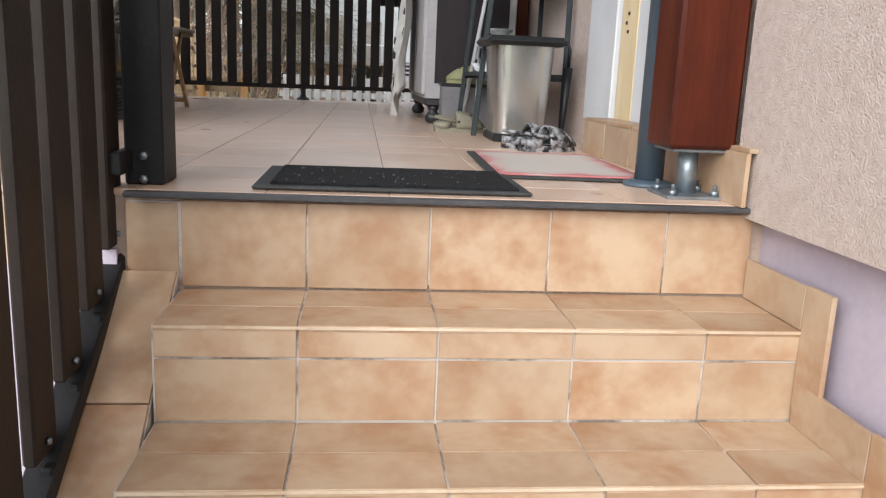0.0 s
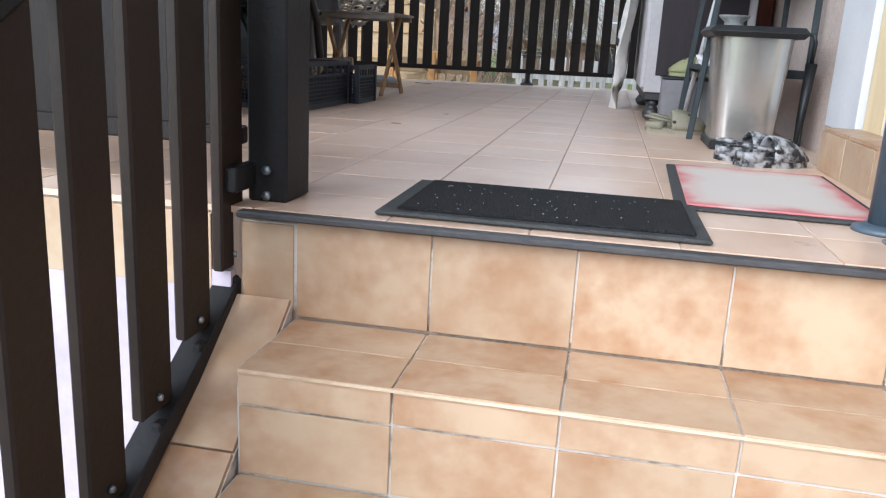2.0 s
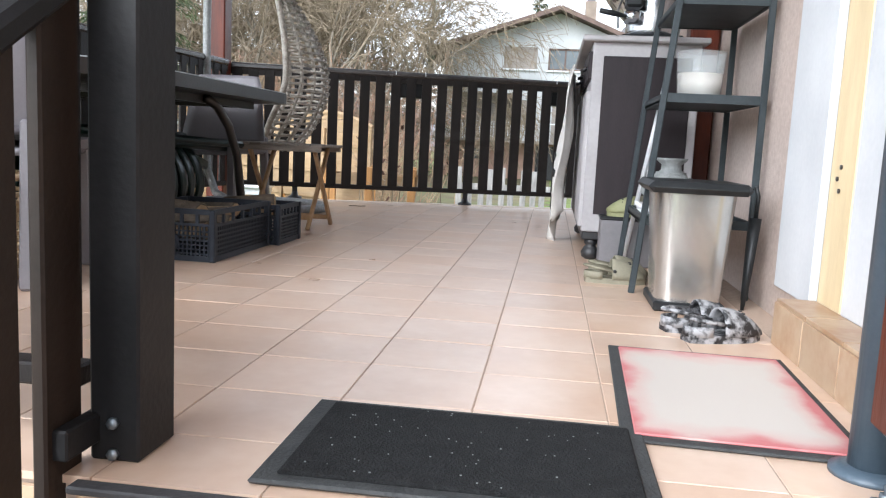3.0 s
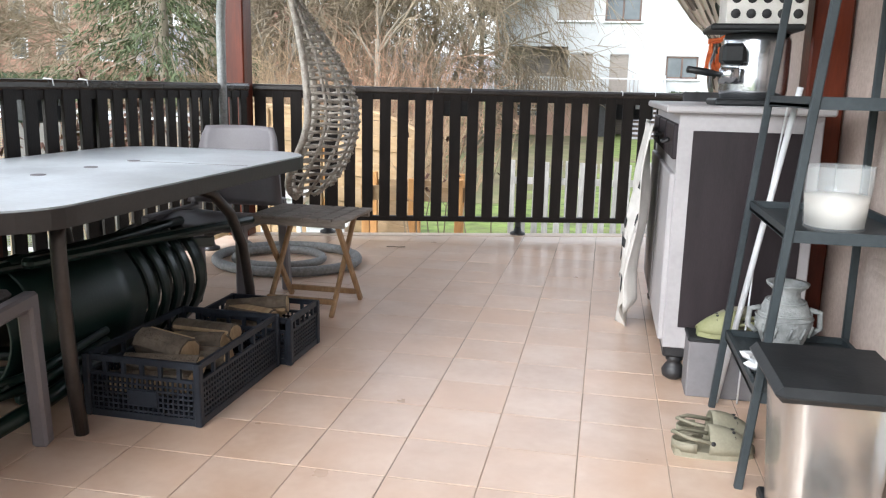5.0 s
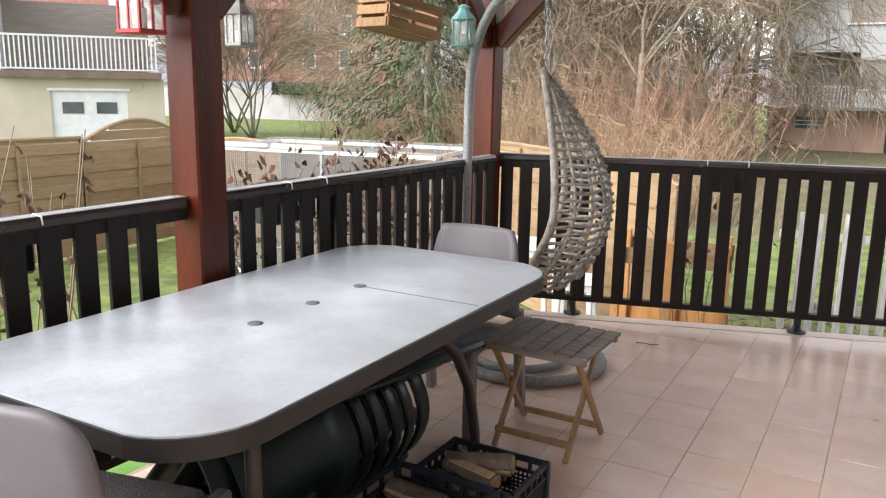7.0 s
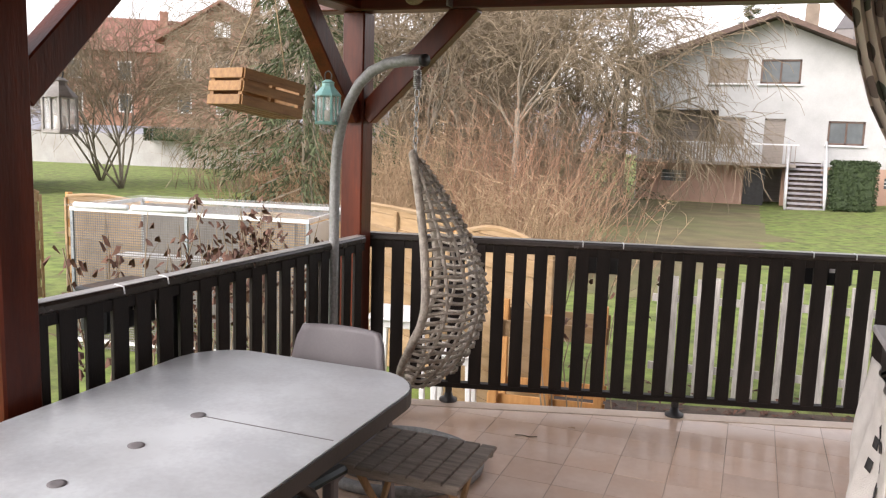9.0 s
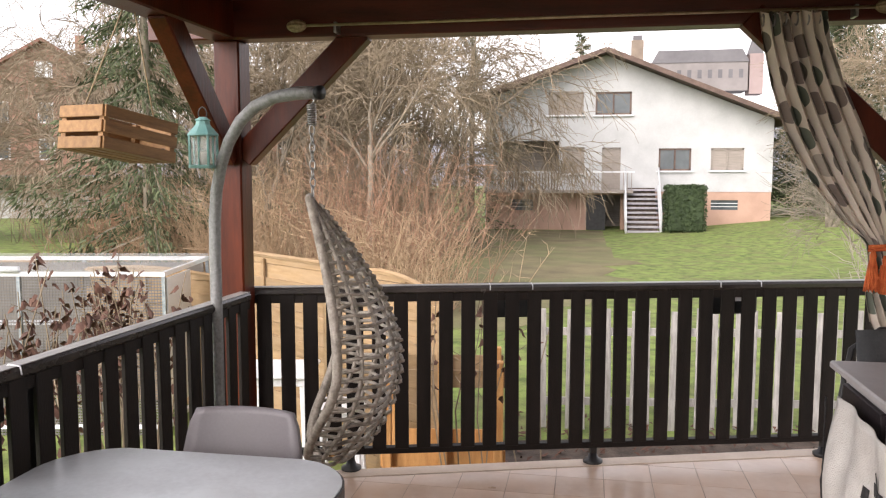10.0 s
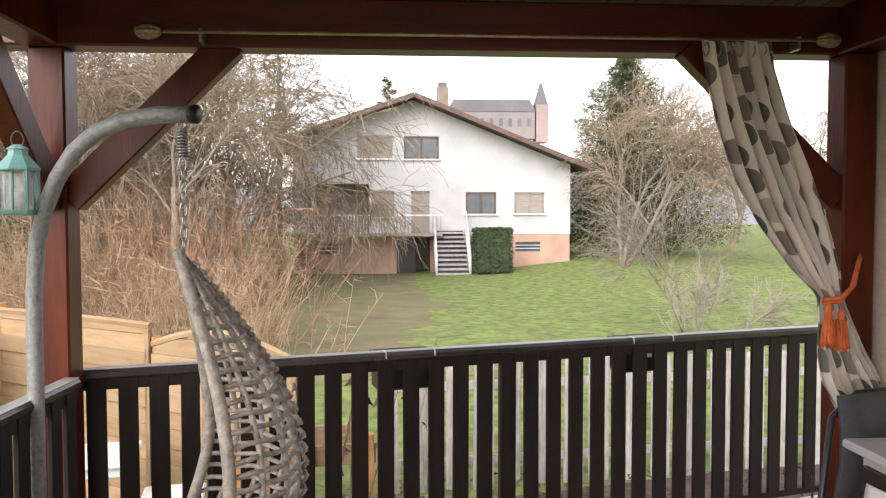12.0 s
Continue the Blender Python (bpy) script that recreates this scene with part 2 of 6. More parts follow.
GREYCH = mat("taupe_plastic", (0.155, 0.143, 0.155), (0.195, 0.183, 0.195), 3, 0.40, 0.03, 120)
CUSHION = mat("dark_cushion", (0.07, 0.065, 0.065), (0.12, 0.11, 0.11), 9, 0.9, 0.5, 150)
TABLETOP = mat("pale_grey_top", (0.49, 0.53, 0.565), (0.66, 0.715, 0.75), 3.5, 0.33, 0.02, 60, stain=(0.30, 0.31, 0.315), spec=0.9, worn=0.06, contrast=(0.34, 0.6))
TABLERIM = mat("dark_taupe_rim", (0.018, 0.0155, 0.014), (0.032, 0.028, 0.026), 6, 0.4, 0.06, 80)
BRONZE = mat("dark_bronze_tube", (0.035, 0.03, 0.028), (0.07, 0.062, 0.058), 6, 0.32, 0.05, 80, metal=0.5)
GREENPL = mat("dark_green_plastic", (0.003, 0.012, 0.010), (0.007, 0.021, 0.017), 5, 0.35, 0.05, 90, spec=0.35)
CRATE = mat("navy_black_plastic", (0.009, 0.012, 0.019), (0.024, 0.030, 0.042), 10, 0.5, 0.1, 80, spec=0.35)
LOGWOOD = mat("split_log_face", (0.29, 0.195, 0.105), (0.50, 0.37, 0.22), 8, 0.85, 0.5, 50, stretch=(4, 0.7, 4))
BARK = mat("bark", (0.07, 0.055, 0.04), (0.19, 0.15, 0.11), 12, 0.9, 1.0, 60)
OLDWOOD = mat("weathered_teak", (0.15, 0.125, 0.105), (0.33, 0.29, 0.25), 8, 0.75, 0.5, 70, stretch=(0.8, 6, 6), vary=0.12)
TEAKLEG = mat("teak_leg", (0.26, 0.15, 0.07), (0.42, 0.27, 0.14), 8, 0.65, 0.3, 60, stretch=(5, 5, 0.8))
WICKER = mat("grey_wicker", (0.17, 0.15, 0.125), (0.43, 0.39, 0.335), 30, 0.6, 0.5, 90, vary=0.1)
WILLOW = mat("willow_basket", (0.36, 0.25, 0.14), (0.58, 0.44, 0.28), 25, 0.7, 0.5, 90)
GREYTUBE = mat("grey_hammered_tube", (0.17, 0.175, 0.175), (0.30, 0.31, 0.31), 60, 0.45, 0.4, 200, metal=0.2)
STEEL = mat("worn_steel", (0.25, 0.25, 0.25), (0.5, 0.5, 0.5), 40, 0.35, 0.1, 100, metal=0.9)
TURQ = mat("turquoise_paint", (0.12, 0.30, 0.29), (0.22, 0.42, 0.40), 12, 0.5, 0.1, 80)
REDPAINT = mat("red_paint", (0.30, 0.015, 0.02), (0.45, 0.03, 0.035), 12, 0.4, 0.1, 80)
ZINC = mat("antique_zinc", (0.20, 0.19, 0.18), (0.36, 0.35, 0.33), 15, 0.5, 0.2, 80, metal=0.3)
PINE = mat("honey_pine", (0.19, 0.095, 0.034), (0.34, 0.19, 0.078), 7, 0.6, 0.2, 50, stretch=(0.8, 5, 5), vary=0.15)
FENCE = mat("yellow_fence_wood", (0.235, 0.15, 0.072), (0.35, 0.24, 0.13), 5, 0.75, 0.3, 50, stretch=(0.8, 5, 5), vary=0.14, stain=(0.31, 0.225, 0.14))
ORANGEW = mat("orange_timber", (0.40, 0.19, 0.06), (0.56, 0.30, 0.11), 5, 0.7, 0.3, 50, stretch=(5, 5, 0.8), vary=0.1)
GREYPICK = mat("grey_picket", (0.26, 0.25, 0.23), (0.48, 0.46, 0.43), 6, 0.85, 0.4, 60, stretch=(5, 5, 0.8), vary=0.15)
PLUM = mat("plum_panel", (0.014, 0.0095, 0.0115), (0.026, 0.019, 0.022), 4, 0.55, 0.1, 60, stretch=(5, 5, 0.8), spec=0.3)
GREYCAB = mat("pale_grey_paint", (0.34, 0.325, 0.33), (0.44, 0.425, 0.43), 4, 0.5, 0.1, 60)
CLOTH = mat("white_cotton", (0.58, 0.56, 0.52), (0.74, 0.72, 0.68), 12, 0.9, 0.4, 200)
INK = mat("black_print", (0.02, 0.02, 0.022), (0.05, 0.05, 0.05), 10, 0.9, 0.1, 80)
CHROME = mat("brushed_chrome", (0.55, 0.57, 0.60), (0.75, 0.77, 0.80), 20, 0.2, 0.03, 90, metal=0.95)
BLACKPL = mat("black_plastic", (0.010, 0.011, 0.012), (0.022, 0.024, 0.026), 8, 0.45, 0.05, 90, spec=0.35)
BINBODY = mat("brushed_bin_steel", (0.46, 0.45, 0.43), (0.60, 0.58, 0.55), 3, 0.24, 0.02, 80, metal=0.85, stain=(0.52, 0.47, 0.38))
CROC = mat("beige_foam", (0.20, 0.185, 0.13), (0.29, 0.27, 0.20), 9, 0.7, 0.15, 120)
CROCB = mat("marbled_foam", (0.014, 0.014, 0.016), (0.34, 0.34, 0.35), 30, 0.6, 0.1, 70, contrast=(0.44, 0.58))
VASE = mat("grey_stoneware", (0.15, 0.16, 0.16), (0.30, 0.315, 0.31), 14, 0.75, 0.5, 70)
WAX = mat("white_wax", (0.50, 0.45, 0.39), (0.68, 0.65, 0.60), 6, 0.6, 0.1, 60)
CARD = mat("grey_board", (0.15, 0.145, 0.15), (0.21, 0.20, 0.21), 5, 0.7, 0.1, 60)
ORANGE = mat("orange_cord", (0.55, 0.10, 0.025), (0.75, 0.20, 0.06), 30, 0.85, 0.6, 150)
GLASS = glass("clear_glass")
DARKGLASS = mat("window_glass", (0.05, 0.065, 0.075), (0.12, 0.14, 0.15), 1.0, 0.08, 0.0, 3)
LAWN = mat("winter_lawn", (0.072, 0.108, 0.022), (0.21, 0.285, 0.068), 4.0, 0.95, 1.0, 40, stain=(0.16, 0.15, 0.065), contrast=(0.34, 0.60))
SOIL = mat("dark_soil", (0.035, 0.026, 0.02), (0.12, 0.09, 0.07), 6, 0.95, 1.0, 40)
PAVE = mat("grey_paving", (0.28, 0.27, 0.29), (0.42, 0.41, 0.43), 5, 0.85, 0.4, 60)
WHITEWALL = mat("white_render", (0.42, 0.43, 0.435), (0.53, 0.54, 0.545), 1.2, 0.9, 0.2, 20)
SALMON = mat("salmon_render", (0.40, 0.255, 0.195), (0.50, 0.33, 0.255), 1.5, 0.9, 0.2, 20)
ROOFT = mat("brown_roof_tile", (0.09, 0.06, 0.05), (0.16, 0.11, 0.09), 3, 0.85, 0.4, 20)
REDROOF = mat("red_roof_tile", (0.19, 0.085, 0.065), (0.29, 0.145, 0.11), 2, 0.85, 0.4, 12)
BRICKF = mat("brick_facade", (0.24, 0.125, 0.09), (0.36, 0.21, 0.16), 2, 0.9, 0.3, 12)
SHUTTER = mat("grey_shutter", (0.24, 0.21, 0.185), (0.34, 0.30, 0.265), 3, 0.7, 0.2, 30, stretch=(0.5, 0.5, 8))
TWIG = mat("bare_twig", (0.16, 0.122, 0.082), (0.31, 0.25, 0.175), 4, 0.9, 0.3, 30)
TRUNK = mat("tree_bark", (0.14, 0.12, 0.092), (0.28, 0.245, 0.19), 4, 0.95, 0.6, 25)
REDTWIG = mat("russet_twig", (0.20, 0.105, 0.066), (0.43, 0.26, 0.17), 3, 0.9, 0.2, 20)
NEEDLE = mat("dark_needles", (0.032, 0.048, 0.019), (0.095, 0.115, 0.05), 3, 0.8, 0.2, 20)
HEDGE = mat("hedge_leaf", (0.018, 0.036, 0.012), (0.05, 0.08, 0.028), 6, 0.7, 0.3, 30)
DRYLEAF = mat("dry_leaf", (0.06, 0.030, 0.022), (0.15, 0.075, 0.050), 6, 0.85, 0.3, 30)
FARSTONE = mat("distant_stone", (0.185, 0.17, 0.165), (0.245, 0.225, 0.22), 0.2, 0.95, 0.0, 1)
FARROOF = mat("distant_slate", (0.115, 0.11, 0.118), (0.16, 0.155, 0.162), 0.2, 0.95, 0.0, 1)
# Blue-grey base holds the distance haze; no haze is rendered.
HILL = mat("hazed_woods", (0.20, 0.205, 0.23), (0.27, 0.275, 0.30), 0.02, 1.0, 0.0, 0.2)

# ---- terrace, stairs, walls ----
T = 0.25


def edge_y(x):
    """The terrace's slanting far edge."""
    return 7.10 + 0.31 * (x + 0.51)


def rail_y(x):
    return 7.05 + 0.266 * (x + 0.51)


def left_x(y):
    """The terrace's left rail."""
    return -2.37 + 0.05 * (y - 4.4)


ground = Build()
GX = [-450, -200, -100, -60] + [-40 + 4 * i for i in range(21)] + [60, 100, 200, 450]
GY = [-300, -100, -40, -10] + [4 * i for i in range(26)] + [130, 200, 350, 600]


def ease(v):
    v = min(max(v, 0), 1)
    return v * v * (3 - 2 * v)


def lawn_z(x, y):
    """The lawn lies level and rises gently towards the right of the white house."""
    return -1.1 + 0.62 * ease((x - 1.0) / 8) * ease((y - 26) / 13)


ground.smooth = True
ground.sheet([[(x, y, lawn_z(x, y)) for x in GX] for y in GY])
setting("ground", ground, LAWN, "short green winter lawn reaching to the houses", "ground")
pav = Build()
pav.box((-1.0, -1.2, -1.09), (6.0, 4.4, 0.03))
setting("pavement", pav, PAVE, "grey paving at the foot of the steps", "pavement")

# terrace slab: masonry under the tiles, slanting along its far side
slab = Build()
EDGE = [(-2.52, 1.64), (2.4, 1.64), (2.4, edge_y(2.4)), (-2.40, edge_y(-2.40))]
slab.slab(EDGE, -1.15, -0.0016)
floor = setting("floor", slab, GROUT, "raised terrace slab with grey grout between tiles", "floor")
skirt = Build()
skirt.box((-1.51, 1.628, -0.62), (2.02, 0.02, 1.0))
setting("terrace_front_wall", skirt, PLINTH, "lavender painted front of the terrace", "wall")
lip = Build()
lip.slab([(-2.41, edge_y(-2.41) - 0.09), (2.4, edge_y(2.4) - 0.09), (2.4, edge_y(2.4) + 0.02), (-2.41, edge_y(-2.41) + 0.02)], -0.05, 0.004)
setting("floor_edge", lip, mat("pale_edge_tile", (0.55, 0.42, 0.32), (0.68, 0.56, 0.45), 6, 0.5, 0.1, 60), "pale tiled edging along the terrace", "floor edge")

# steps
RISE, RUN, Y0 = 0.184, 0.243, 1.63
NOSE = [(Y0 - RUN * i, -0.016 - RISE * i) for i in range(7)]
for i in range(1, 6):
    y1, z1 = NOSE[i][0] + RUN, NOSE[i][1] - 0.0035
    stair = Build().box((0.22, (NOSE[i][0] + 0.003 + y1) / 2, (z1 - 1.15) / 2), (1.20, y1 - NOSE[i][0] - 0.003, z1 + 1.15))
    if i == 1:
        staircase = setting("stairs", stair, SGROUT, "terracotta tiled steps up to the terrace", "stairs")
    else:
        part("step", stair, SGROUT, staircase)
band = Build()
band.slab([(1.63, -0.172), (1.63, -1.15), (0.37, -1.15), (0.37, -1.126)], -0.52, -0.385, "x")
string = setting("stair_string", band, SGROUT, "sloping tiled band beside the steps", "stair string")

# walls of the house beside the steps and the terrace
wall = Build()
wall.box((0.968, -1.15, 1.49), (0.345, 5.67, 3.03))
setting("wall_stairs", wall, STUCCO, "rough cream stucco house wall beside the steps", "wall")
plinth = Build()
plinth.box((1.0, -1.15, -0.59), (0.30, 5.66, 1.13))
setting("plinth", plinth, PLINTH, "lavender painted plinth under the stucco", "plinth")
wall = Build()
DOOR0, DOOR1, DOORT = 1.98, 3.19, 2.15
wall.box((1.03, 1.835, 1.5), (0.30, 0.29, 3.02))
wall.box((1.03, (DOOR1 + 6.46) / 2, 1.5), (0.30, 6.46 - DOOR1, 3.02))
wall.box((1.03, (DOOR0 + DOOR1) / 2, 2.58), (0.30, DOOR1 - DOOR0, 0.86))
wall.box((1.03, (DOOR0 + DOOR1) / 2, 0.05), (0.30, DOOR1 - DOOR0, 0.12))
setting("wall_east", wall, STUCCO, "peach stucco house wall along the terrace", "wall")
room = Build()
room.box((1.6, 2.6, 1.3), (0.1, 2.4, 2.8))
setting("room_wall", room, WHITEWALL, "plain pale wall inside the house", "wall")

door = Build()
door.box((0.872, 3.02, 1.13), (0.024, 0.34, 2.05), bev=0.004)
door.box((0.872, (DOOR0 + 2.85) / 2, 2.11), (0.024, 0.87, 0.09), bev=0.004)
door_1 = setting("door_1", door, WHITE, "white framed glazed terrace door, closed", "door")
part("wood_strip", Build().box((0.892, 2.755, 1.13), (0.03, 0.17, 2.02), bev=0.003), CREAM, door_1, "cream wooden strip with screw holes")
for k in range(3):
    part("screw", Build(True).lathe([(0.006, 0), (0.006, 0.004)], (0, 0, 0), 8), BRONZE, door_1).matrix_basis = pose(0.876, 2.76 + 0.02 * (k % 2), 0.42 + 0.03 * k, 0, -90, 0)
part("frame", Build().box((0.90, 2.58, 1.13), (0.05, 0.16, 2.02), bev=0.005).box((0.90, DOOR0 + 0.05, 1.13), (0.05, 0.10, 2.02), bev=0.005)
     .box((0.90, 2.29, 2.06), (0.05, 0.42, 0.16), bev=0.005).box((0.90, 2.29, 0.18), (0.05, 0.42, 0.12), bev=0.005), WHITE, door_1)
part("pane", Build().box((0.91, 2.29, 1.1), (0.016, 0.44, 1.80)), DARKGLASS, door_1, "dark reflecting glass pane")
part("door_handle", Build(True).tube([(0.87, 2.53, 1.05), (0.835, 2.53, 1.05), (0.835, 2.42, 1.05)], 0.009, 8), GALV, door_1)

sill = Build()
sill.box((0.83, 2.255, 0.055), (0.098, 1.19, 0.118))
sill_ob = setting("door_step", sill, GROUT, "tiled step in front of the terrace door", "door step")

# roof on its red posts
beams = Build()
beams.box((-0.80, 6.45, 2.37), (3.9, 0.14, 0.19), bev=0.008)
setting("roof_beam", beams, REDBEAM, "dark red stained beam across the far side of the roof", "beam")
plate = Build()
plate.box((-2.36, 4.05, 2.37), (0.14, 4.69, 0.189), bev=0.008)
setting("roof_plate", plate, REDWOOD, "dark red stained beam along the garden side", "beam")
wallplate = Build()
wallplate.box((0.80, 4.05, 2.37), (0.14, 4.69, 0.189), bev=0.008)
setting("wall_plate", wallplate, REDWOOD, "dark red stained beam along the house wall", "beam")
ceil = Build()
for k in range(31):
    ceil.box((-2.45 + 0.11 * k, 4.09, 2.49), (0.106, 4.94, 0.022), bev=0.005)
ceil.box((-0.80, 4.09, 2.535), (3.44, 4.96, 0.06))
setting("ceiling", ceil, PLANK, "red-brown plank ceiling of the terrace roof", "ceiling")
for k, y in enumerate((2.2, 3.6, 5.0)):
    setting("rafter", Build().box((-0.78, y, 2.42), (2.99, 0.09, 0.115), bev=0.006), REDBEAM, "dark red rafter under the ceiling", "rafter")


def post(x, y, z0, w, braces, label):
    p = thing("roof_post", (x, y, z0), label, "post", "roof posts")
    part("shaft", Build().box((0, 0, (2.275 - z0) / 2), (w, w, 2.275 - z0), bev=0.008), REDWOOD, p)
    for dx, dy in braces:
        part("brace", Build().beam((dx * (w / 2 - 0.01), dy * (w / 2 - 0.01), 1.70 - z0), (dx * 0.68, dy * 0.68, 2.31 - z0), 0.09, 0.12, bev=0.006), REDWOOD, p)
    return p


post(-2.345, 6.47, 0.0, 0.135, [(1, 0), (0, -1)], "dark red stained corner post with two braces")
post(-2.38, 4.115, 0.0, 0.145, [(0, 1), (0, -1)], "dark red stained post at the railing with two braces")
post(0.802, 6.40, 0.0, 0.135, [(-1, 0)], "dark red stained post beside the dotted curtain")
post(0.805, 4.52, 0.0, 0.13, [], "dark red stained post against the house wall")
near = post(0.715, 1.76, 0.112, 0.15, [], "dark red stained post on a galvanised foot")
foot = Build(True).lathe([(0.022, -0.112), (0.022, 0.0)], (0.0, 0.0, 0.0), 14)
part("post_foot", foot, GALV, near, "galvanised tube foot")
part("foot_plate", Build().box((0, 0, -0.108), (0.13, 0.13, 0.008), bev=0.002), GALV, near)
part("cap_plate", Build().box((0, 0, -0.004), (0.12, 0.12, 0.008), bev=0.002), GALV, near)
for sx in (-1, 1):
    for sy in (-1, 1):
        part("bolt", Build(True).lathe([(0.011, -0.104), (0.011, -0.093), (0.005, -0.093), (0.005, -0.08)], (sx * 0.048, sy * 0.048, 0), 6), GALV, near)

pole = thing("steel_pole", (0.69, 1.93, 0.0), "blue-grey painted round steel pole on a flange", "pole")
part("tube", Build(True).lathe([(0.035, 0.0), (0.035, 2.275)], n=24), BLUEPOLE, pole)
part("flange", Build(True).lathe([(0.062, 0.0), (0.062, 0.008), (0.04, 0.016)], n=24), BLUEPOLE, pole)


# ---- railings ----
def railing(name, p, q, label, posts, z_top=1.02, z_low=0.115, gap=0.1205, board=0.076, first=0.0):
    """Dark board railing from p to q; posts are distances along it."""
    p, q = Vector((*p, 0)), Vector((*q, 0))
    d, length = (q - p).normalized(), (q - p).length
    turn = math.degrees(math.atan2(d.y, d.x))
    r = thing(name, p, label, "railing", turn=turn)
    part("top_rail", Build().box((length / 2, 0, z_top - 0.022), (length, 0.075, 0.044), bev=0.012), RAILTOP, r, "dark handrail with worn edges under a painted sky sheen")
    # Thin pale strip imitating sky reflected along the handrail's worn upper face.
    part("worn_top", Build().box((length / 2, 0, z_top + 0.0005), (length - 0.004, 0.056, 0.003)), SHEENTOP, r, "pale worn upper face with sky sheen painted in")
    part("upper_bar", Build().box((length / 2, 0.0, z_top - 0.06), (length, 0.045, 0.05)), RAIL, r)
    part("lower_bar", Build().box((length / 2, 0, z_low), (length, 0.05, 0.035), bev=0.004), RAIL, r)
    one = Build().box((0, 0, 0), (board, 0.02, z_top - 0.05 - z_low), bev=0.003).mesh("board")
    one.materials.append(RAIL)
    n = int((length - first) / gap)
    for i in range(-1 if first > 0.06 else 0, n):
        b = new("board", one)
        b.parent = r
        b.matrix_basis = pose(first + (i + 0.5) * gap, -0.018 + random.uniform(-0.001, 0.001), (z_top - 0.05 + z_low) / 2 + 0.01, 0, random.uniform(-0.25, 0.25), 0)
    for s in posts:
        part("post", Build().box((s, 0.02, z_top / 2), (0.04, 0.03, z_top - 0.02), bev=0.004), BLACKMET, r)
        part("post_base", Build(True).lathe([(0.055, 0.0), (0.055, 0.018), (0.03, 0.028), (0.022, 0.055)], (s, 0.02, 0), 16), BLACKMET, r)
    return r


railing("railing", (-2.386, rail_y(-2.386)), (2.3, rail_y(2.3)), "dark brown board railing along the terrace end", [0.59, 1.94, 3.29, 4.52], first=0.0835)
railing("railing", (left_x(1.75), 1.75), (left_x(4.035), 4.035), "dark brown board railing between post and steps", [0.3, 1.4])
railing("railing", (left_x(4.195), 4.195), (left_x(6.40), 6.40), "dark brown board railing along the garden side", [0.7, 1.75], gap=0.117, first=0.085)
railing("railing", (-0.53, 1.74), (-2.42, 1.74), "dark brown board railing beside the steps", [0.9])

# stair rail
newel = thing("newel_post", (-0.46, 1.75, 0.0), "square charcoal metal newel post at the stair head", "post")
part("shaft", Build().box((0, 0, 0.55), (0.078, 0.115, 1.10), bev=0.004), NEWEL, newel)
part("bracket", Build().box((-0.035, -0.085, 0.05), (0.025, 0.11, 0.045), bev=0.003), NEWEL, newel)
part("bracket", Build().box((-0.035, -0.085, 0.70), (0.025, 0.11, 0.045), bev=0.003), NEWEL, newel)
for z in (0.012, 0.06):
    part("bolt", Build(True).lathe([(0.009, 0), (0.009, 0.008)], n=6), GALV, newel).matrix_basis = pose(0.0, -0.058, z, 90, 0, 0)

SLOPE = 0.62
srail = thing("stair_railing", (-0.515, 1.66, 0.0), "brown metal stair railing with flat upright boards", "railing")


def bar_z(y):
    return -0.115 + SLOPE * y


part("lower_bar", Build().beam((0, 0.0, bar_z(0.0) - 0.03), (0, -1.9, bar_z(-1.9) - 0.03), 0.05, 0.035, bev=0.003), NEWEL, srail)
part("handrail", Build().beam((0, 0.05, bar_z(0.05) + 0.80), (0, -1.9, bar_z(-1.9) + 0.80), 0.055, 0.04, bev=0.01), NEWEL, srail)
slat = Build().box((0, 0, 0.42), (0.022, 0.088, 0.80), bev=0.004).mesh("slat")
slat.materials.append(STAIRRAIL)
for i in range(13):
    o = new("slat", slat)
    o.parent = srail
    y = -0.02 - 0.136 * i
    o.matrix_basis = pose(0.0, y, bar_z(y) - 0.01)
    part("clip", Build().box((0.012, y, bar_z(y) - 0.02), (0.02, 0.03, 0.03), bev=0.004), NEWEL, srail)
    part("rivet", Build(True).lathe([(0.007, 0), (0.005, 0.006)], n=8), GALV, srail).matrix_basis = pose(0.012, y, bar_z(y) + 0.035, 0, 90, 0)

# ---- things on the terrace ----
# door mats
m = thing("rubber_mat", (0.05, 1.845, 0.002), "black ribbed rubber mat at the stair head", "mat")
part("border", Build().box((0, 0, 0.004), (0.585, 0.37, 0.008), bev=0.004), RUBBERB, m, "grey bevelled rubber border")
part("mat_surface", Build().box((0.005, 0.0, 0.010), (0.525, 0.32, 0.008), bev=0.003), RUBBER, m)
fl = Build()
rnd = random.Random(21)
for k in range(55):
    fl.box((rnd.uniform(-0.24, 0.25), rnd.uniform(-0.15, 0.15), 0.0148), (rnd.uniform(0.001, 0.003), rnd.uniform(0.001, 0.0025), 0.0012))
part("lint", fl, VASE, m, "pale specks of dirt", kind="stuff")
m = thing("door_mat", (0.522, 2.30, 0.002), "faded pink and cream door mat with dark edging", "mat", turn=-2.0)
part("border", Build().box((0, 0, 0.003), (0.415, 0.672, 0.006), bev=0.002), RUBBERB, m, "dark rubber edging")
part("mat_surface", Build().box((0.004, 0, 0.008), (0.375, 0.625, 0.005), bev=0.002), MATTOP, m)
mn, ml = MATTOP.node_tree.nodes, MATTOP.node_tree.links
co, sp, ax_, ay_, mx_, ns, ad, rp = (mn.new("ShaderNode" + k) for k in ("TexCoord", "SeparateXYZ", "Math", "Math", "Math", "TexNoise", "Math", "ValToRGB"))
ml.new(co.outputs["Object"], sp.inputs[0])
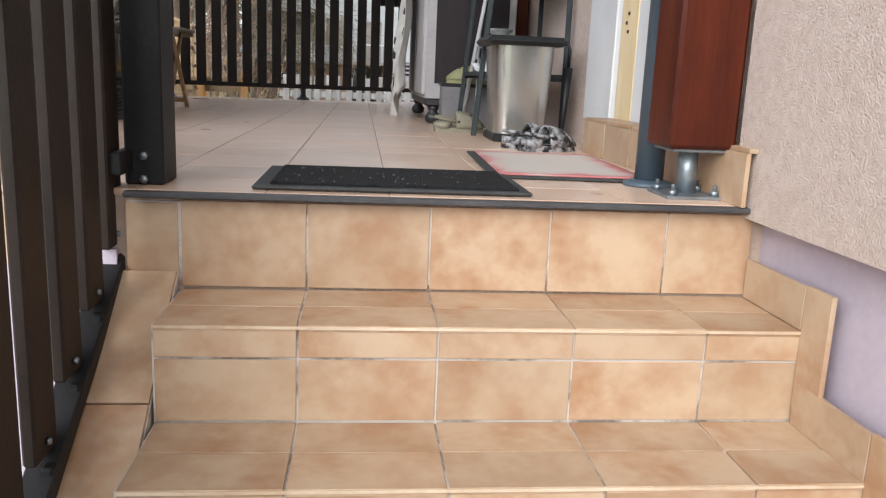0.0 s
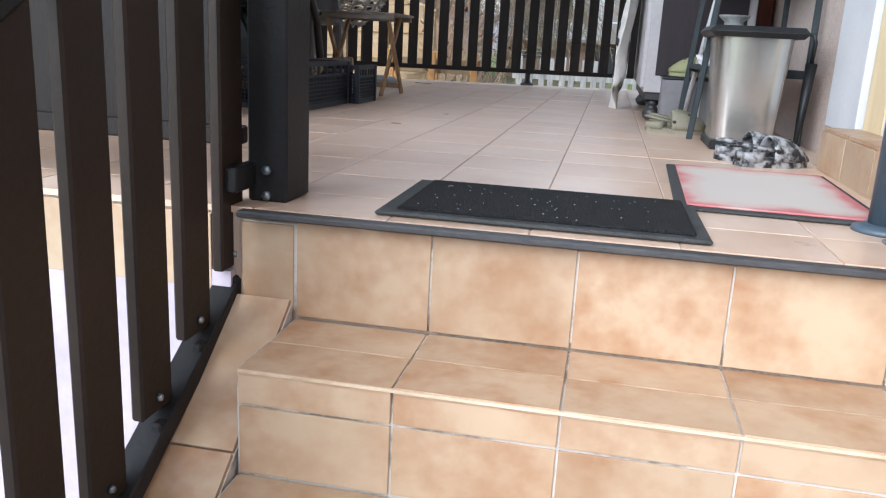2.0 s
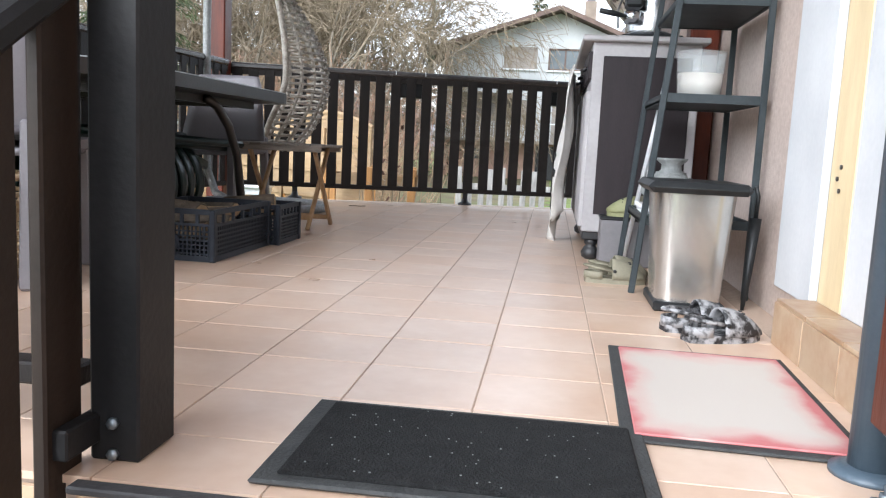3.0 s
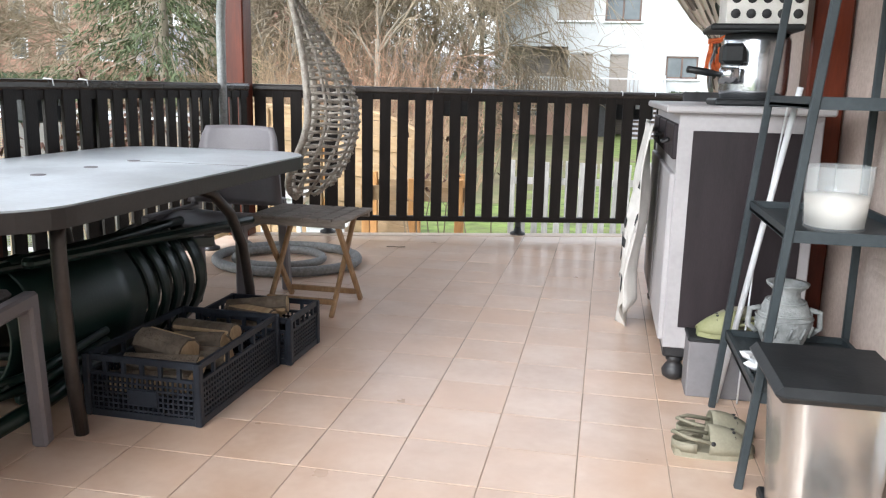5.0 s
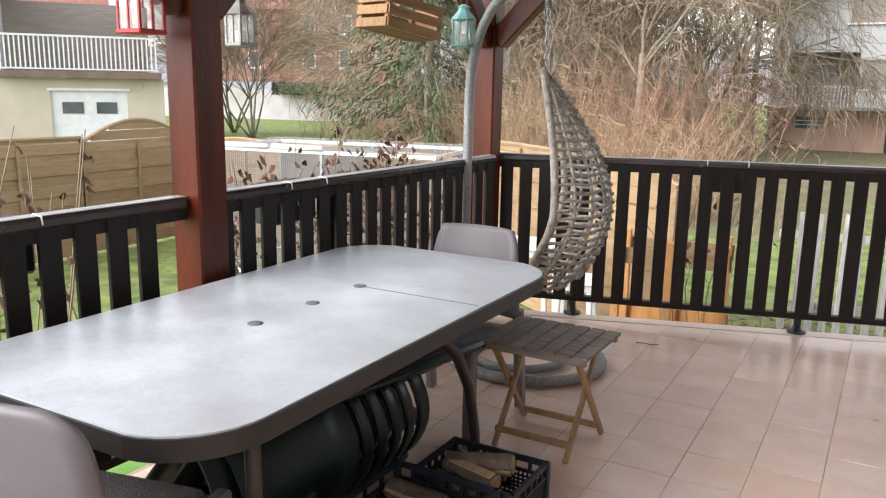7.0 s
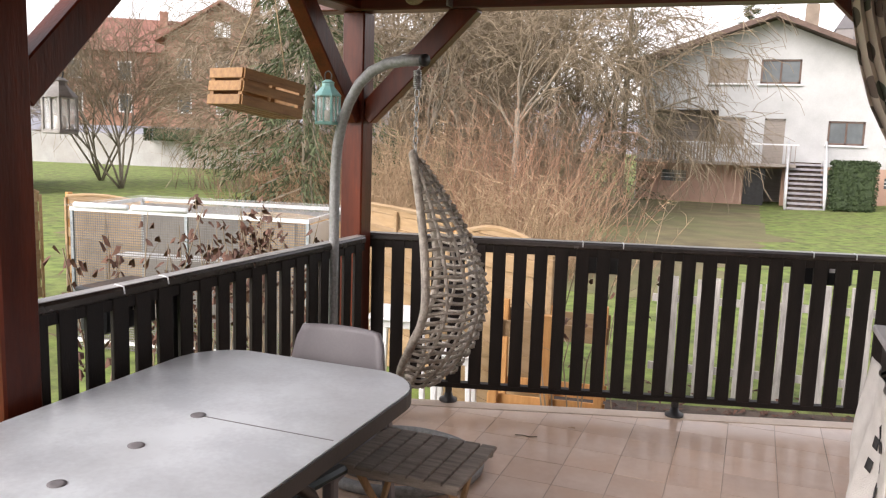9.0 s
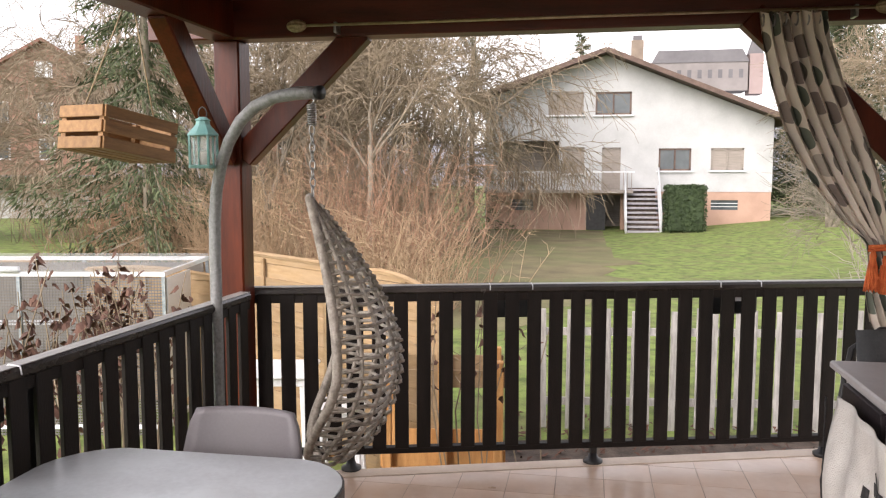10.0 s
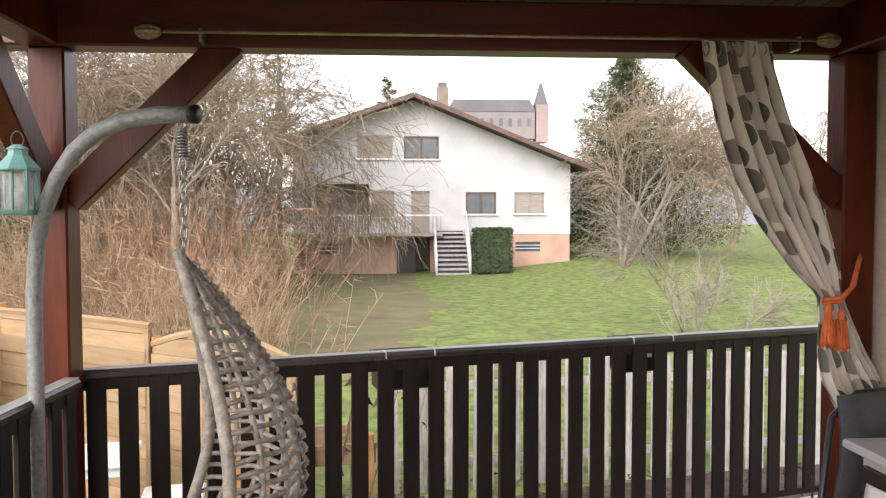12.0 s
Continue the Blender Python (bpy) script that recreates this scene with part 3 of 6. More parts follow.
for node, out, size in ((ax_, 0, 0.19), (ay_, 1, 0.315)):
    node.operation = "DIVIDE"
    ml.new(sp.outputs[out], node.inputs[0])
    node.inputs[1].default_value = size
absx, absy = mn.new("ShaderNodeMath"), mn.new("ShaderNodeMath")
absx.operation = absy.operation = "ABSOLUTE"
ml.new(ax_.outputs[0], absx.inputs[0])
ml.new(ay_.outputs[0], absy.inputs[0])
mx_.operation = "MAXIMUM"
ml.new(absx.outputs[0], mx_.inputs[0])
ml.new(absy.outputs[0], mx_.inputs[1])
ns.inputs["Scale"].default_value, ns.inputs["Detail"].default_value = 7, 6
ml.new(co.outputs["Object"], ns.inputs["Vector"])
ad.operation = "MULTIPLY_ADD"
ml.new(ns.outputs["Fac"], ad.inputs[0])
ad.inputs[1].default_value = 0.55
ml.new(mx_.outputs[0], ad.inputs[2])
rp.color_ramp.elements[0].position, rp.color_ramp.elements[0].color = 0.70, (0.54, 0.49, 0.44, 1)
rp.color_ramp.elements[1].position, rp.color_ramp.elements[1].color = 0.93, (0.50, 0.17, 0.17, 1)
half = rp.color_ramp.elements.new(0.82)
half.color = (0.55, 0.41, 0.37, 1)
scl = mn.new("ShaderNodeMath")
scl.operation = "MULTIPLY"
scl.inputs[1].default_value = 0.74
ml.new(ad.outputs[0], scl.inputs[0])
ml.new(scl.outputs[0], rp.inputs[0])
ml.new(rp.outputs[0], mn["Principled BSDF"].inputs["Base Color"])

# table
tab = thing("garden_table", (-1.755, 3.985, 0.0), "long pale grey garden table with rounded corners and dark rim", "table")


def rounded(w, l, r, n=8, bow=0.05):
    """Outline of a table top, its ends bowed."""
    pts = []
    for sx, sy, a0 in ((1, 1, 0), (-1, 1, 90), (-1, -1, 180), (1, -1, 270)):
        for i in range(n + 1):
            a = radians(a0 + 90 * i / n)
            x, y = sx * (w / 2 - r) + r * math.cos(a), sy * (l / 2 - r) + r * math.sin(a)
            pts.append((x, y))
    return [(x, y + math.copysign(bow * (1 - (2 * x / w) ** 2), y)) for x, y in pts]


part("rim", Build().slab(rounded(1.0, 1.95, 0.20, 8, 0.045), 0.655, 0.707), TABLERIM, tab, "dark taupe rim")
part("tabletop", Build().slab(rounded(0.986, 1.936, 0.194, 8, 0.045), 0.70, 0.712), TABLETOP, tab, "pale grey scuffed top")
for y in (-0.26, 0.02, 0.295):
    part("hole_cap", Build(True).lathe([(0.024, 0.711), (0.024, 0.7145), (0.012, 0.715)], (-0.008, y, 0), 20), CARD, tab, "grey umbrella hole cap")
part("seam", Build().box((0.245, 0.295, 0.7126), (0.46, 0.004, 0.0012)), CARD, tab)
part("frame_rail", Build().box((0.33, 0, 0.635), (0.03, 1.5, 0.035)), BRONZE, tab)
part("frame_rail", Build().box((-0.33, 0, 0.635), (0.03, 1.5, 0.035)), BRONZE, tab)
for y in (-0.55, 0.0, 0.55):
    part("cross_rail", Build().box((0, y, 0.63), (0.64, 0.03, 0.03)), BRONZE, tab)
for sx in (-1, 1):
    for leg in ([(0.385, -0.70, 0.66), (0.39, -0.712, 0.58), (0.385, -0.70, 0.40), (0.37, -0.665, 0.20), (0.356, -0.622, 0.0)],
                [(0.36, 0.12, 0.64), (0.375, 0.20, 0.61), (0.39, 0.31, 0.52), (0.40, 0.39, 0.38), (0.405, 0.435, 0.19), (0.405, 0.455, 0.0)]):
        part("leg", Build(True).tube([(sx * x, y, z) for x, y, z in leg], 0.021, 10), BRONZE, tab)


# taupe plastic chairs
def plastic_chair(at, turn, label, taper=0.024, crown=0.0):
    c = thing("garden_chair", at, label, "chair", "taupe garden chairs", turn)
    g = []
    for i in range(17):
        v = i / 16
        z = 0.46 + 0.40 * v
        w = -crown * (1 - math.sqrt(1 - (max(0, v - 0.66) / 0.34) ** 2)) + (0.27 if crown else 0.252) - taper * v - 0.013 * max(0, v - 0.86) / 0.14
        g.append([(w * (2 * j / 10 - 1), -0.22 - 0.075 * v + 0.035 * (2 * j / 10 - 1) ** 2, z - (0.004 * (2 * j / 10 - 1) ** 4 if v > 0.9 else 0)) for j in range(11)])
    b = Build(True).sheet(g, 0.016)
    part("backrest", b, GREYCH, c)
    part("back_ridge", Build(True).tube([(-0.235, -0.21, 0.47), (0, -0.245, 0.46), (0.235, -0.21, 0.47)], 0.012, 8), GREYCH, c)
    s = [[(0.235 * (2 * j / 8 - 1), -0.22 + 0.45 * i / 8, 0.43 - 0.012 * math.cos(2 * math.pi * i / 8) - 0.008 * (1 - (2 * j / 8 - 1) ** 2)) for j in range(9)] for i in range(9)]
    part("seat", Build(True).sheet(s, 0.022), GREYCH, c)
    for sx in (-1, 1):
        part("front_leg", Build().beam((sx * 0.225, 0.225, 0.45), (sx * 0.232, 0.24, 0.0), 0.045, 0.05, bev=0.008), GREYCH, c)
        part("back_leg", Build().beam((sx * 0.228, -0.22, 0.50), (sx * 0.235, -0.265, 0.0), 0.042, 0.048, bev=0.008), GREYCH, c)
        part("side_rail", Build().beam((sx * 0.228, -0.22, 0.425), (sx * 0.228, 0.235, 0.43), 0.04, 0.045, bev=0.008), GREYCH, c)
    return c


c1 = plastic_chair((-1.635, 2.99, 0.0), 12, "taupe plastic garden chair with a dark cushion at the table end", 0.0, 0.075)
part("cushion", Build().box((0.0, 0.02, 0.452), (0.40, 0.38, 0.028), bev=0.012), CUSHION, c1, "thin dark grey seat cushion")
c2 = plastic_chair((-1.715, 4.875, 0.0), 180, "taupe plastic garden chair tucked under the far table end", 0.06)
c2.scale = (1, 1, 0.95)


# dark green plastic chairs tipped on their sides under the table
def tipped_chair(at, turn, label, h=0.42):
    """Chair on its side: the slatted back stands upright and bulges outwards."""
    c = thing("green_chair", at, label, "chair", "tipped green chairs", turn)

    def back(y, v, out=0.0):
        return (0.115 * math.sin(math.pi * v) ** 0.8 - 0.10 * (y - 0.2) ** 2 + out, y, 0.03 + h * v)

    def panel(nm, y0, y1):
        g = [[back(y0 + (y1 - y0) * k / 4, i / 10) for k in range(5)] for i in range(11)]
        part(nm, Build(True).sheet(g, 0.012), GREENPL, c)

    panel("back_panel", -0.42, 0.06)
    for k in range(4):
        panel("back_slat", 0.085 + 0.085 * k, 0.135 + 0.085 * k)
    panel("back_panel", 0.425, 0.50)
    for v in (0.0, 1.0):
        part("edge_rail", Build(True).tube([Vector(back(-0.42 + 0.92 * k / 8, v)) + Vector((0, 0, 0.012 if v else 0.0)) for k in range(9)], 0.02, 8), GREENPL, c)
    part("armrest", Build().beam((0.05, -0.45, h + 0.06), (0.16, 0.80, h + 0.01), 0.05, 0.035, bev=0.012), GREENPL, c)
    part("seat", Build(True).sheet([[(-0.10 - 0.04 * i, -0.40 + 0.86 * k / 8, 0.04 + h * 0.95 * (1 - i / 8) + 0.03 * math.sin(k)) for k in range(9)] for i in range(9)], 0.012), GREENPL, c)
    for y in (0.42, 0.30):
        part("leg", Build().beam((0.02, y, h * 0.9), (-0.05, y + 0.40, h * 0.75 - (0.42 - y) * 2), 0.035, 0.05, bev=0.008), GREENPL, c)
    return c


tipped_chair((-1.74, 3.88, 0.0), -3, "dark green slatted plastic chair nested behind another under the table", 0.40)
tipped_chair((-1.65, 3.90, 0.0), -2, "dark green slatted plastic chair tipped on its side under the table")
low = thing("green_chair", (-1.77, 3.40, 0.0), "dark green slatted plastic chair lying flat under the table", "chair", "tipped green chairs", 8)
for k in range(6):
    y = -0.26 + 0.095 * k
    part("back_slat", Build(True).sheet([[(-0.26 + 0.46 * i / 10, y + (0.055 * u), 0.03 + 0.10 * (abs(i / 10 - 0.35) * 1.4) ** 2 + 0.05 * i / 10) for u in (0, 0.5, 1)] for i in range(11)], 0.012), GREENPL, low)
part("edge_rail", Build(True).tube([(-0.27, -0.30, 0.06), (0.0, -0.33, 0.035), (0.20, -0.30, 0.07), (0.26, -0.15, 0.10), (0.27, 0.2, 0.11), (0.20, 0.36, 0.09), (-0.27, 0.36, 0.07)], 0.026, 8), GREENPL, low)
for z in (0.12, 0.155):
    part("edge_rail", Build(True).tube([(-0.22, -0.26, z), (0.05, -0.28, z - 0.01), (0.24, -0.10, z + 0.03), (0.26, 0.3, z + 0.04)], 0.014, 8), GREENPL, low)


# crates of firewood
def crate(at, turn, w, l, h, logs, label):
    c = thing("crate", at, label, "crate", "firewood crates", turn)
    part("base", Build().box((0, 0, 0.008), (w, l, 0.012)), CRATE, c)
    for nm, px, py, ax, ln in (("end_wall", 0, -l / 2, 0, w), ("end_wall", 0, l / 2, 0, w), ("side_wall", -w / 2, 0, 1, l), ("side_wall", w / 2, 0, 1, l)):
        b = Build()

        def bar(a, z, da, dz, t=0.006):
            b.box((px + (a if ax == 0 else 0), py + (a if ax else 0), z), ((da, t, dz) if ax == 0 else (t, da, dz)))

        for z, hh in ((0.012, 0.022), (h * 0.70, 0.010), (h - 0.010, 0.020)):
            bar(0, z, ln, hh, 0.012)
        n = int(ln / 0.0165)
        for i in range(n + 1):
            a = -ln / 2 + ln * i / n
            bar(a, h * 0.36, 0.006, h * 0.68)
        for i in range(6):
            bar(0, 0.03 + i * (h * 0.66 - 0.03) / 6, ln, 0.006)
        for i in range(7):
            bar(-ln / 2 + ln * i / 6, h * 0.85, 0.012, h * 0.3, 0.010)
        part(nm, b, CRATE, c)
        if ax == 0:
            part("label_plate", Build().box((px, py + (-0.004 if py < 0 else 0.004), h * 0.36), (0.10, 0.006, 0.05), bev=0.002), CRATE, c)
    for sx in (-1, 1):
        for sy in (-1, 1):
            part("corner_post", Build().box((sx * w / 2, sy * l / 2, h / 2), (0.024, 0.024, h), bev=0.004), CRATE, c)
    rnd = random.Random(logs)
    for i in range(logs):
        y = -l / 2 + 0.05 + (l - 0.1) * i / max(logs - 1, 1)
        r, z = rnd.uniform(0.034, 0.052), 0.05 + 0.028 * (i % 3) + rnd.uniform(0, 0.03) + (0.05 if h > 0.17 else 0.04)
        x0, x1 = -w / 2 + 0.03 + rnd.uniform(0, 0.03), w / 2 - 0.04 - rnd.uniform(0, 0.13)
        yy = rnd.uniform(-0.03, 0.03)
        wedge = [(r * math.cos(a) * rnd.uniform(0.85, 1.1), r * math.sin(a) * rnd.uniform(0.85, 1.1)) for a in [math.pi * 2 * k / 9 for k in range(9)]]
        lg = tagged(new("log"), "split firewood log with bark lying in the crate", "log", "firewood logs")
        lg.matrix_basis = c.matrix_basis @ pose(0, y, z, rnd.uniform(0, 300), rnd.uniform(-6, 6), math.degrees(math.atan2(yy * 2, x1 - x0)))
        bk = Build().slab(wedge, x0, x1, "x")
        part("bark", bk, BARK, lg)
        part("cut_face", Build().slab([(0.86 * a, 0.86 * b) for a, b in wedge], x1 + 0.0005, x1 + 0.003, "x"), LOGWOOD, lg, "pale sawn end")
        part("split_face", Build().box(((x0 + x1) / 2, 0.0, r * 0.80), ((x1 - x0) * 0.98, r * 1.1, r * 0.35), bev=0.006), LOGWOOD, lg, "pale split side")
    return c


crate((-1.272, 3.775, 0.0), -1.0, 0.375, 0.56, 0.20, 7, "navy plastic crate of split firewood on the tiles")
crate((-1.215, 4.215, 0.0), -1.0, 0.36, 0.27, 0.18, 4, "small dark plastic crate of firewood on the tiles")

# folding slatted stool
st = thing("folding_stool", (-1.247, 4.885, 0.0), "weathered folding wooden stool with a slatted top", "stool", turn=-1)
for i in range(7):
    part("slat", Build().box((-0.2 + 0.4 * i / 6, 0, 0.443), (0.060, 0.40, 0.014), bev=0.003), OLDWOOD, st)
for sy in (-1, 1):
    part("apron", Build().box((0, sy * 0.18, 0.425), (0.44, 0.02, 0.03), bev=0.003), OLDWOOD, st)
for k, sy in enumerate((-1, 1)):
    for sx in (-1, 1):
        x = sx * (0.178 - 0.024 * k)
        part("leg", Build().beam((x, sy * 0.165, 0.43), (x, -sy * 0.175, 0.0), 0.018, 0.028, bev=0.003), TEAKLEG, st)
    part("stretcher", Build().box((0, -sy * 0.145, 0.045 + 0.02 * k), (0.33, 0.02, 0.026), bev=0.003), TEAKLEG, st)

# hanging egg chair on its stand
stand = thing("chair_stand", (-1.715, 5.72, 0.0), "grey hammered steel arched stand with a double ring base", "stand")
ringp = [(0.41 * math.cos(a), 0.37 * math.sin(a), 0.03) for a in [2 * math.pi * i / 40 for i in range(40)]]
part("base_ring", Build(True).tube(ringp, 0.028, 10, True), GREYTUBE, stand)
part("base_ring", Build(True).tube([(-0.05 + 0.62 * x, 0.62 * y, 0.03) for x, y, z in ringp], 0.024, 10, True), GREYTUBE, stand)
archp = [(-0.33, 0.23, 0.03), (-0.45, 0.29, 0.07), (-0.52, 0.315, 0.22), (-0.54, 0.325, 0.5), (-0.54, 0.325, 0.9), (-0.54, 0.325, 1.25)]
for u, z in ((0.005, 1.40), (0.03, 1.54), (0.085, 1.66), (0.165, 1.76), (0.28, 1.85), (0.42, 1.91), (0.60, 1.945), (0.80, 1.955), (0.97, 1.952)):
    archp.append((-0.54 + 0.605 * u, 0.325 - 0.245 * u, z))
part("arch", Build(True).tube(archp, 0.027, 14), GREYTUBE, stand)
part("end_cap", Build(True).tube([archp[-1], (0.065, 0.08, 1.951)], 0.029, 14), BLACKPL, stand)
chain = thing("hanging_chain", (-1.70, 5.82, 1.53), "steel chain and coil spring holding the egg chair", "chain")
coil = [(0.017 * math.cos(a), 0.017 * math.sin(a), 0.29 + 0.085 * i / 80) for i, a in enumerate([2 * math.pi * 9 * i / 80 for i in range(81)])]
part("spring", Build(True).tube(coil, 0.004, 6), STEEL, chain)
part("hook", Build(True).tube([(0, 0, 0.375), (0.012, 0, 0.39), (0, 0, 0.405), (0, 0, 0.42)], 0.004, 6), STEEL, chain)
for k in range(8):
    ring = [((0.011 * math.cos(a)) if k % 2 else 0, 0 if k % 2 else 0.011 * math.cos(a), 0.018 + 0.036 * k + 0.022 * math.sin(a)) for a in [2 * math.pi * i / 12 for i in range(12)]]
    part("link", Build(True).tube(ring, 0.0035, 6, True), STEEL, chain)

egg = thing("egg_chair", (-1.725, 5.84, 0.0), "hanging egg chair woven from grey wicker", "hanging chair", turn=17)


def shell(v, f):
    """Point of the egg: v from top to bottom, f the angle round from the back."""
    z = 1.53 - 1.165 * v
    a = (math.sin(math.pi * v ** 1.35)) ** (0.72 if v < 0.6 else 0.72 - 0.24 * (v - 0.6) / 0.4) if 0 < v < 1 else 0.0
    fwd = 0.118 * math.sin(math.pi * min(v * 0.86, 1)) + 0.01 * v
    ca, sa = math.cos(f), math.sin(f)
    return Vector((fwd + 0.245 * a * ca, 0.34 * a * sa, z + 0.004 * math.sin(9 * f)))


def mouth(v):
    """How far round the shell reaches; the seat comes further forward."""
    k = min(max((v - 0.55) / 0.40, 0), 1)
    return radians(92 + 50 * k * k)


rim = [shell(0.01 + 0.98 * i / 32, -mouth(0.01 + 0.98 * i / 32)) for i in range(33)] + [shell(0.99 - 0.98 * i / 32, mouth(0.99 - 0.98 * i / 32)) for i in range(33)]
part("rim", Build(True).tube(rim, 0.020, 8, True), WICKER, egg)
for k in range(7):
    s_ = (k + 1) / 8 * 2 - 1
    pts = [shell(0.02 + 0.96 * i / 22, s_ * mouth(0.02 + 0.96 * i / 22)) for i in range(23)]
    part("rib", Build(True).tube(pts, 0.0095, 6), WICKER, egg)
weave = Build(True)
rows = 27
for i in range(rows):
    v = 0.04 + 0.94 * (i + 0.5) / rows
    fm = mouth(v)
    pts = []
    for j in range(33):
        p = shell(v + 0.0006 * math.sin(j * 0.9 + 2.1 * i), -fm + 2 * fm * j / 32)
        d = Vector((p.x - 0.08, p.y, 0))
        pts.append(p + d.normalized() * 0.004 * (1 if (j // 4 + i) % 2 else -1) if d.length > 1e-6 else p)
    weave.tube(pts, 0.0086, 5)
part("weave", weave, WICKER, egg, kind="stuff")
edgeb = Build(True)
for i in range(46):
    v = 0.03 + 0.90 * i / 46
    p = shell(v, radians(-12))
    q = shell(v + 0.02, radians(-12 + (10 if i % 2 else -10)))
    o = Vector((0.014, -0.003, 0))
    edgeb.tube([p + o, (p + q) / 2 + o * 1.8, q + o], 0.0085, 5)
part("braid", edgeb, WICKER, egg, kind="stuff")

# willow basket
bk = thing("basket", (-1.60, 2.82, 0.0), "pale willow basket with an openwork rim", "basket")
wb = Build(True)
for i in range(12):
    z = 0.02 + 0.26 * i / 11
    r = 0.15 + 0.05 * i / 11
    wb.tube([((r + 0.006 * (1 if (j + i) % 2 else -1)) * math.cos(2 * math.pi * j / 36), (r + 0.006 * (1 if (j + i) % 2 else -1)) * math.sin(2 * math.pi * j / 36), z) for j in range(36)], 0.008, 5, True)
part("weave", wb, WILLOW, bk, kind="stuff")
for i in range(18):
    a = 2 * math.pi * i / 18
    part("stake", Build(True).tube([(0.15 * math.cos(a), 0.15 * math.sin(a), 0.0), (0.20 * math.cos(a), 0.20 * math.sin(a), 0.28), (0.21 * math.cos(a + 0.15), 0.21 * math.sin(a + 0.15), 0.33)], 0.005, 5), WILLOW, bk)
part("rim", Build(True).tube([(0.21 * math.cos(2 * math.pi * j / 30), 0.21 * math.sin(2 * math.pi * j / 30), 0.33) for j in range(30)], 0.011, 6, True), WILLOW, bk)
part("base", Build(True).lathe([(0.15, 0.0), (0.155, 0.02)], n=24), WILLOW, bk)

# cabinet with its cloth and coffee machine
cab = thing("sideboard", (0.305, 4.255, 0.0), "pale grey painted sideboard with dark plum side panel and drawers", "sideboard")
W, L = 0.46, 1.22
part("body", Build().box((W / 2, L / 2, 0.545), (W, L, 0.83), bev=0.004), GREYCAB, cab)
part("top", Build().box((W / 2 - 0.01, L / 2 - 0.005, 0.972), (W + 0.075, L + 0.07, 0.026), bev=0.006), GREYCAB, cab, "pale grey moulded top")
part("side_panel", Build().box((W / 2 + 0.005, -0.0025, 0.555), (W - 0.085, 0.009, 0.69), bev=0.002), PLUM, cab, "dark plum side panel")
part("plinth_rail", Build().box((W / 2, L / 2, 0.112), (W - 0.01, L - 0.02, 0.04), bev=0.006), BLACKMET, cab)
for k in range(3):
    y = 0.20 + k * 0.41
    dr = part("drawer", Build().box((-0.006, y, 0.86), (0.02, 0.36, 0.12), bev=0.004), PLUM, cab, "dark plum drawer front")
    part("handle", Build(True).tube([(-0.017, y - 0.04, 0.86), (-0.04, y - 0.03, 0.85), (-0.04, y + 0.03, 0.85), (-0.017, y + 0.04, 0.86)], 0.006, 6), BLACKMET, dr)
for k in range(2):
    y = 0.31 + k * 0.61
    part("door", Build().box((-0.006, y, 0.45), (0.02, 0.56, 0.60), bev=0.004), GREYCAB, cab)
for sx in (0.05, W - 0.05):
    for sy in (0.05, L - 0.05):
        part("bun_foot", Build(True).lathe([(0.02, 0.0), (0.038, 0.012), (0.042, 0.035), (0.03, 0.055), (0.022, 0.065), (0.03, 0.075), (0.03, 0.095)], (sx, sy, 0), 16), BLACKMET, cab)

cl = thing("printed_cloth", (0.275, 4.86, 0.0), "white printed cotton cloth hanging in folds from the sideboard", "cloth")
g, uvs = [], []
for i in range(25):
    v = i / 24
    row = []
    for j in range(29):
        u = j / 28
        x = -0.035 - 0.06 * v ** 1.3 - 0.026 * math.sin(u * 21 + v * 2.5) * (0.25 + 0.75 * v) - 0.022 * v * math.sin(u * 9 + 1 + 3 * v) - 0.012 * math.sin(v * 9 + u * 5)
        row.append((x, -0.22 + 0.72 * u + 0.05 * math.sin(v * 5) * (u - 0.5), 0.90 - (0.82 - 0.10 * math.sin(u * 9 + 0.5)) * v))
    g.append(row)
part("fabric", Build(True).sheet(g, 0.003), CLOTH, cl)
rnd = random.Random(4)
for k in range(34):
    i, j = rnd.randrange(3, 22), rnd.randrange(2, 22)
    n = rnd.choice((1, 1, 2, 3))
    gg = [[Vector(g[min(i + a, 24)][min(j + b, 28)]) + Vector((-0.006, 0, 0)) for b in range(n + 1)] for a in range(2)]
    part("print", Build(True).sheet(gg, 0.002), INK, cl, "black printed mark")

cm = thing("coffee_machine", (0.56, 4.46, 0.985), "chrome and black espresso machine with a lever handle", "coffee machine")
part("base", Build().box((0.0, 0.02, 0.012), (0.27, 0.27, 0.024), bev=0.006), BLACKPL, cm)
part("body", Build(True).lathe([(0.125, 0.0), (0.13, 0.03), (0.13, 0.20), (0.12, 0.225)], (0.01, 0.05, 0.024), 24, 0.9, 0.85), CHROME, cm)
part("head", Build().box((-0.085, -0.06, 0.175), (0.075, 0.12, 0.07), bev=0.012), BLACKPL, cm)
part("top_tray", Build().box((-0.02, 0.0, 0.262), (0.30, 0.26, 0.022), bev=0.006), BLACKPL, cm)
part("portafilter", Build(True).lathe([(0.034, 0.0), (0.036, 0.05), (0.03, 0.055)], (-0.09, -0.07, 0.075), 16), CHROME, cm)
part("handle", Build(True).tube([(-0.12, -0.08, 0.105), (-0.17, -0.10, 0.112), (-0.235, -0.12, 0.12)], [0.008, 0.013, 0.012], 10), BLACKPL, cm)
part("steam_wand", Build(True).tube([(-0.13, 0.02, 0.20), (-0.15, 0.0, 0.14), (-0.145, -0.02, 0.06)], 0.005, 6), STEEL, cm)
bx = thing("spotted_box", (0.57, 4.47, 1.258), "white box with dark spots on the coffee machine", "box")
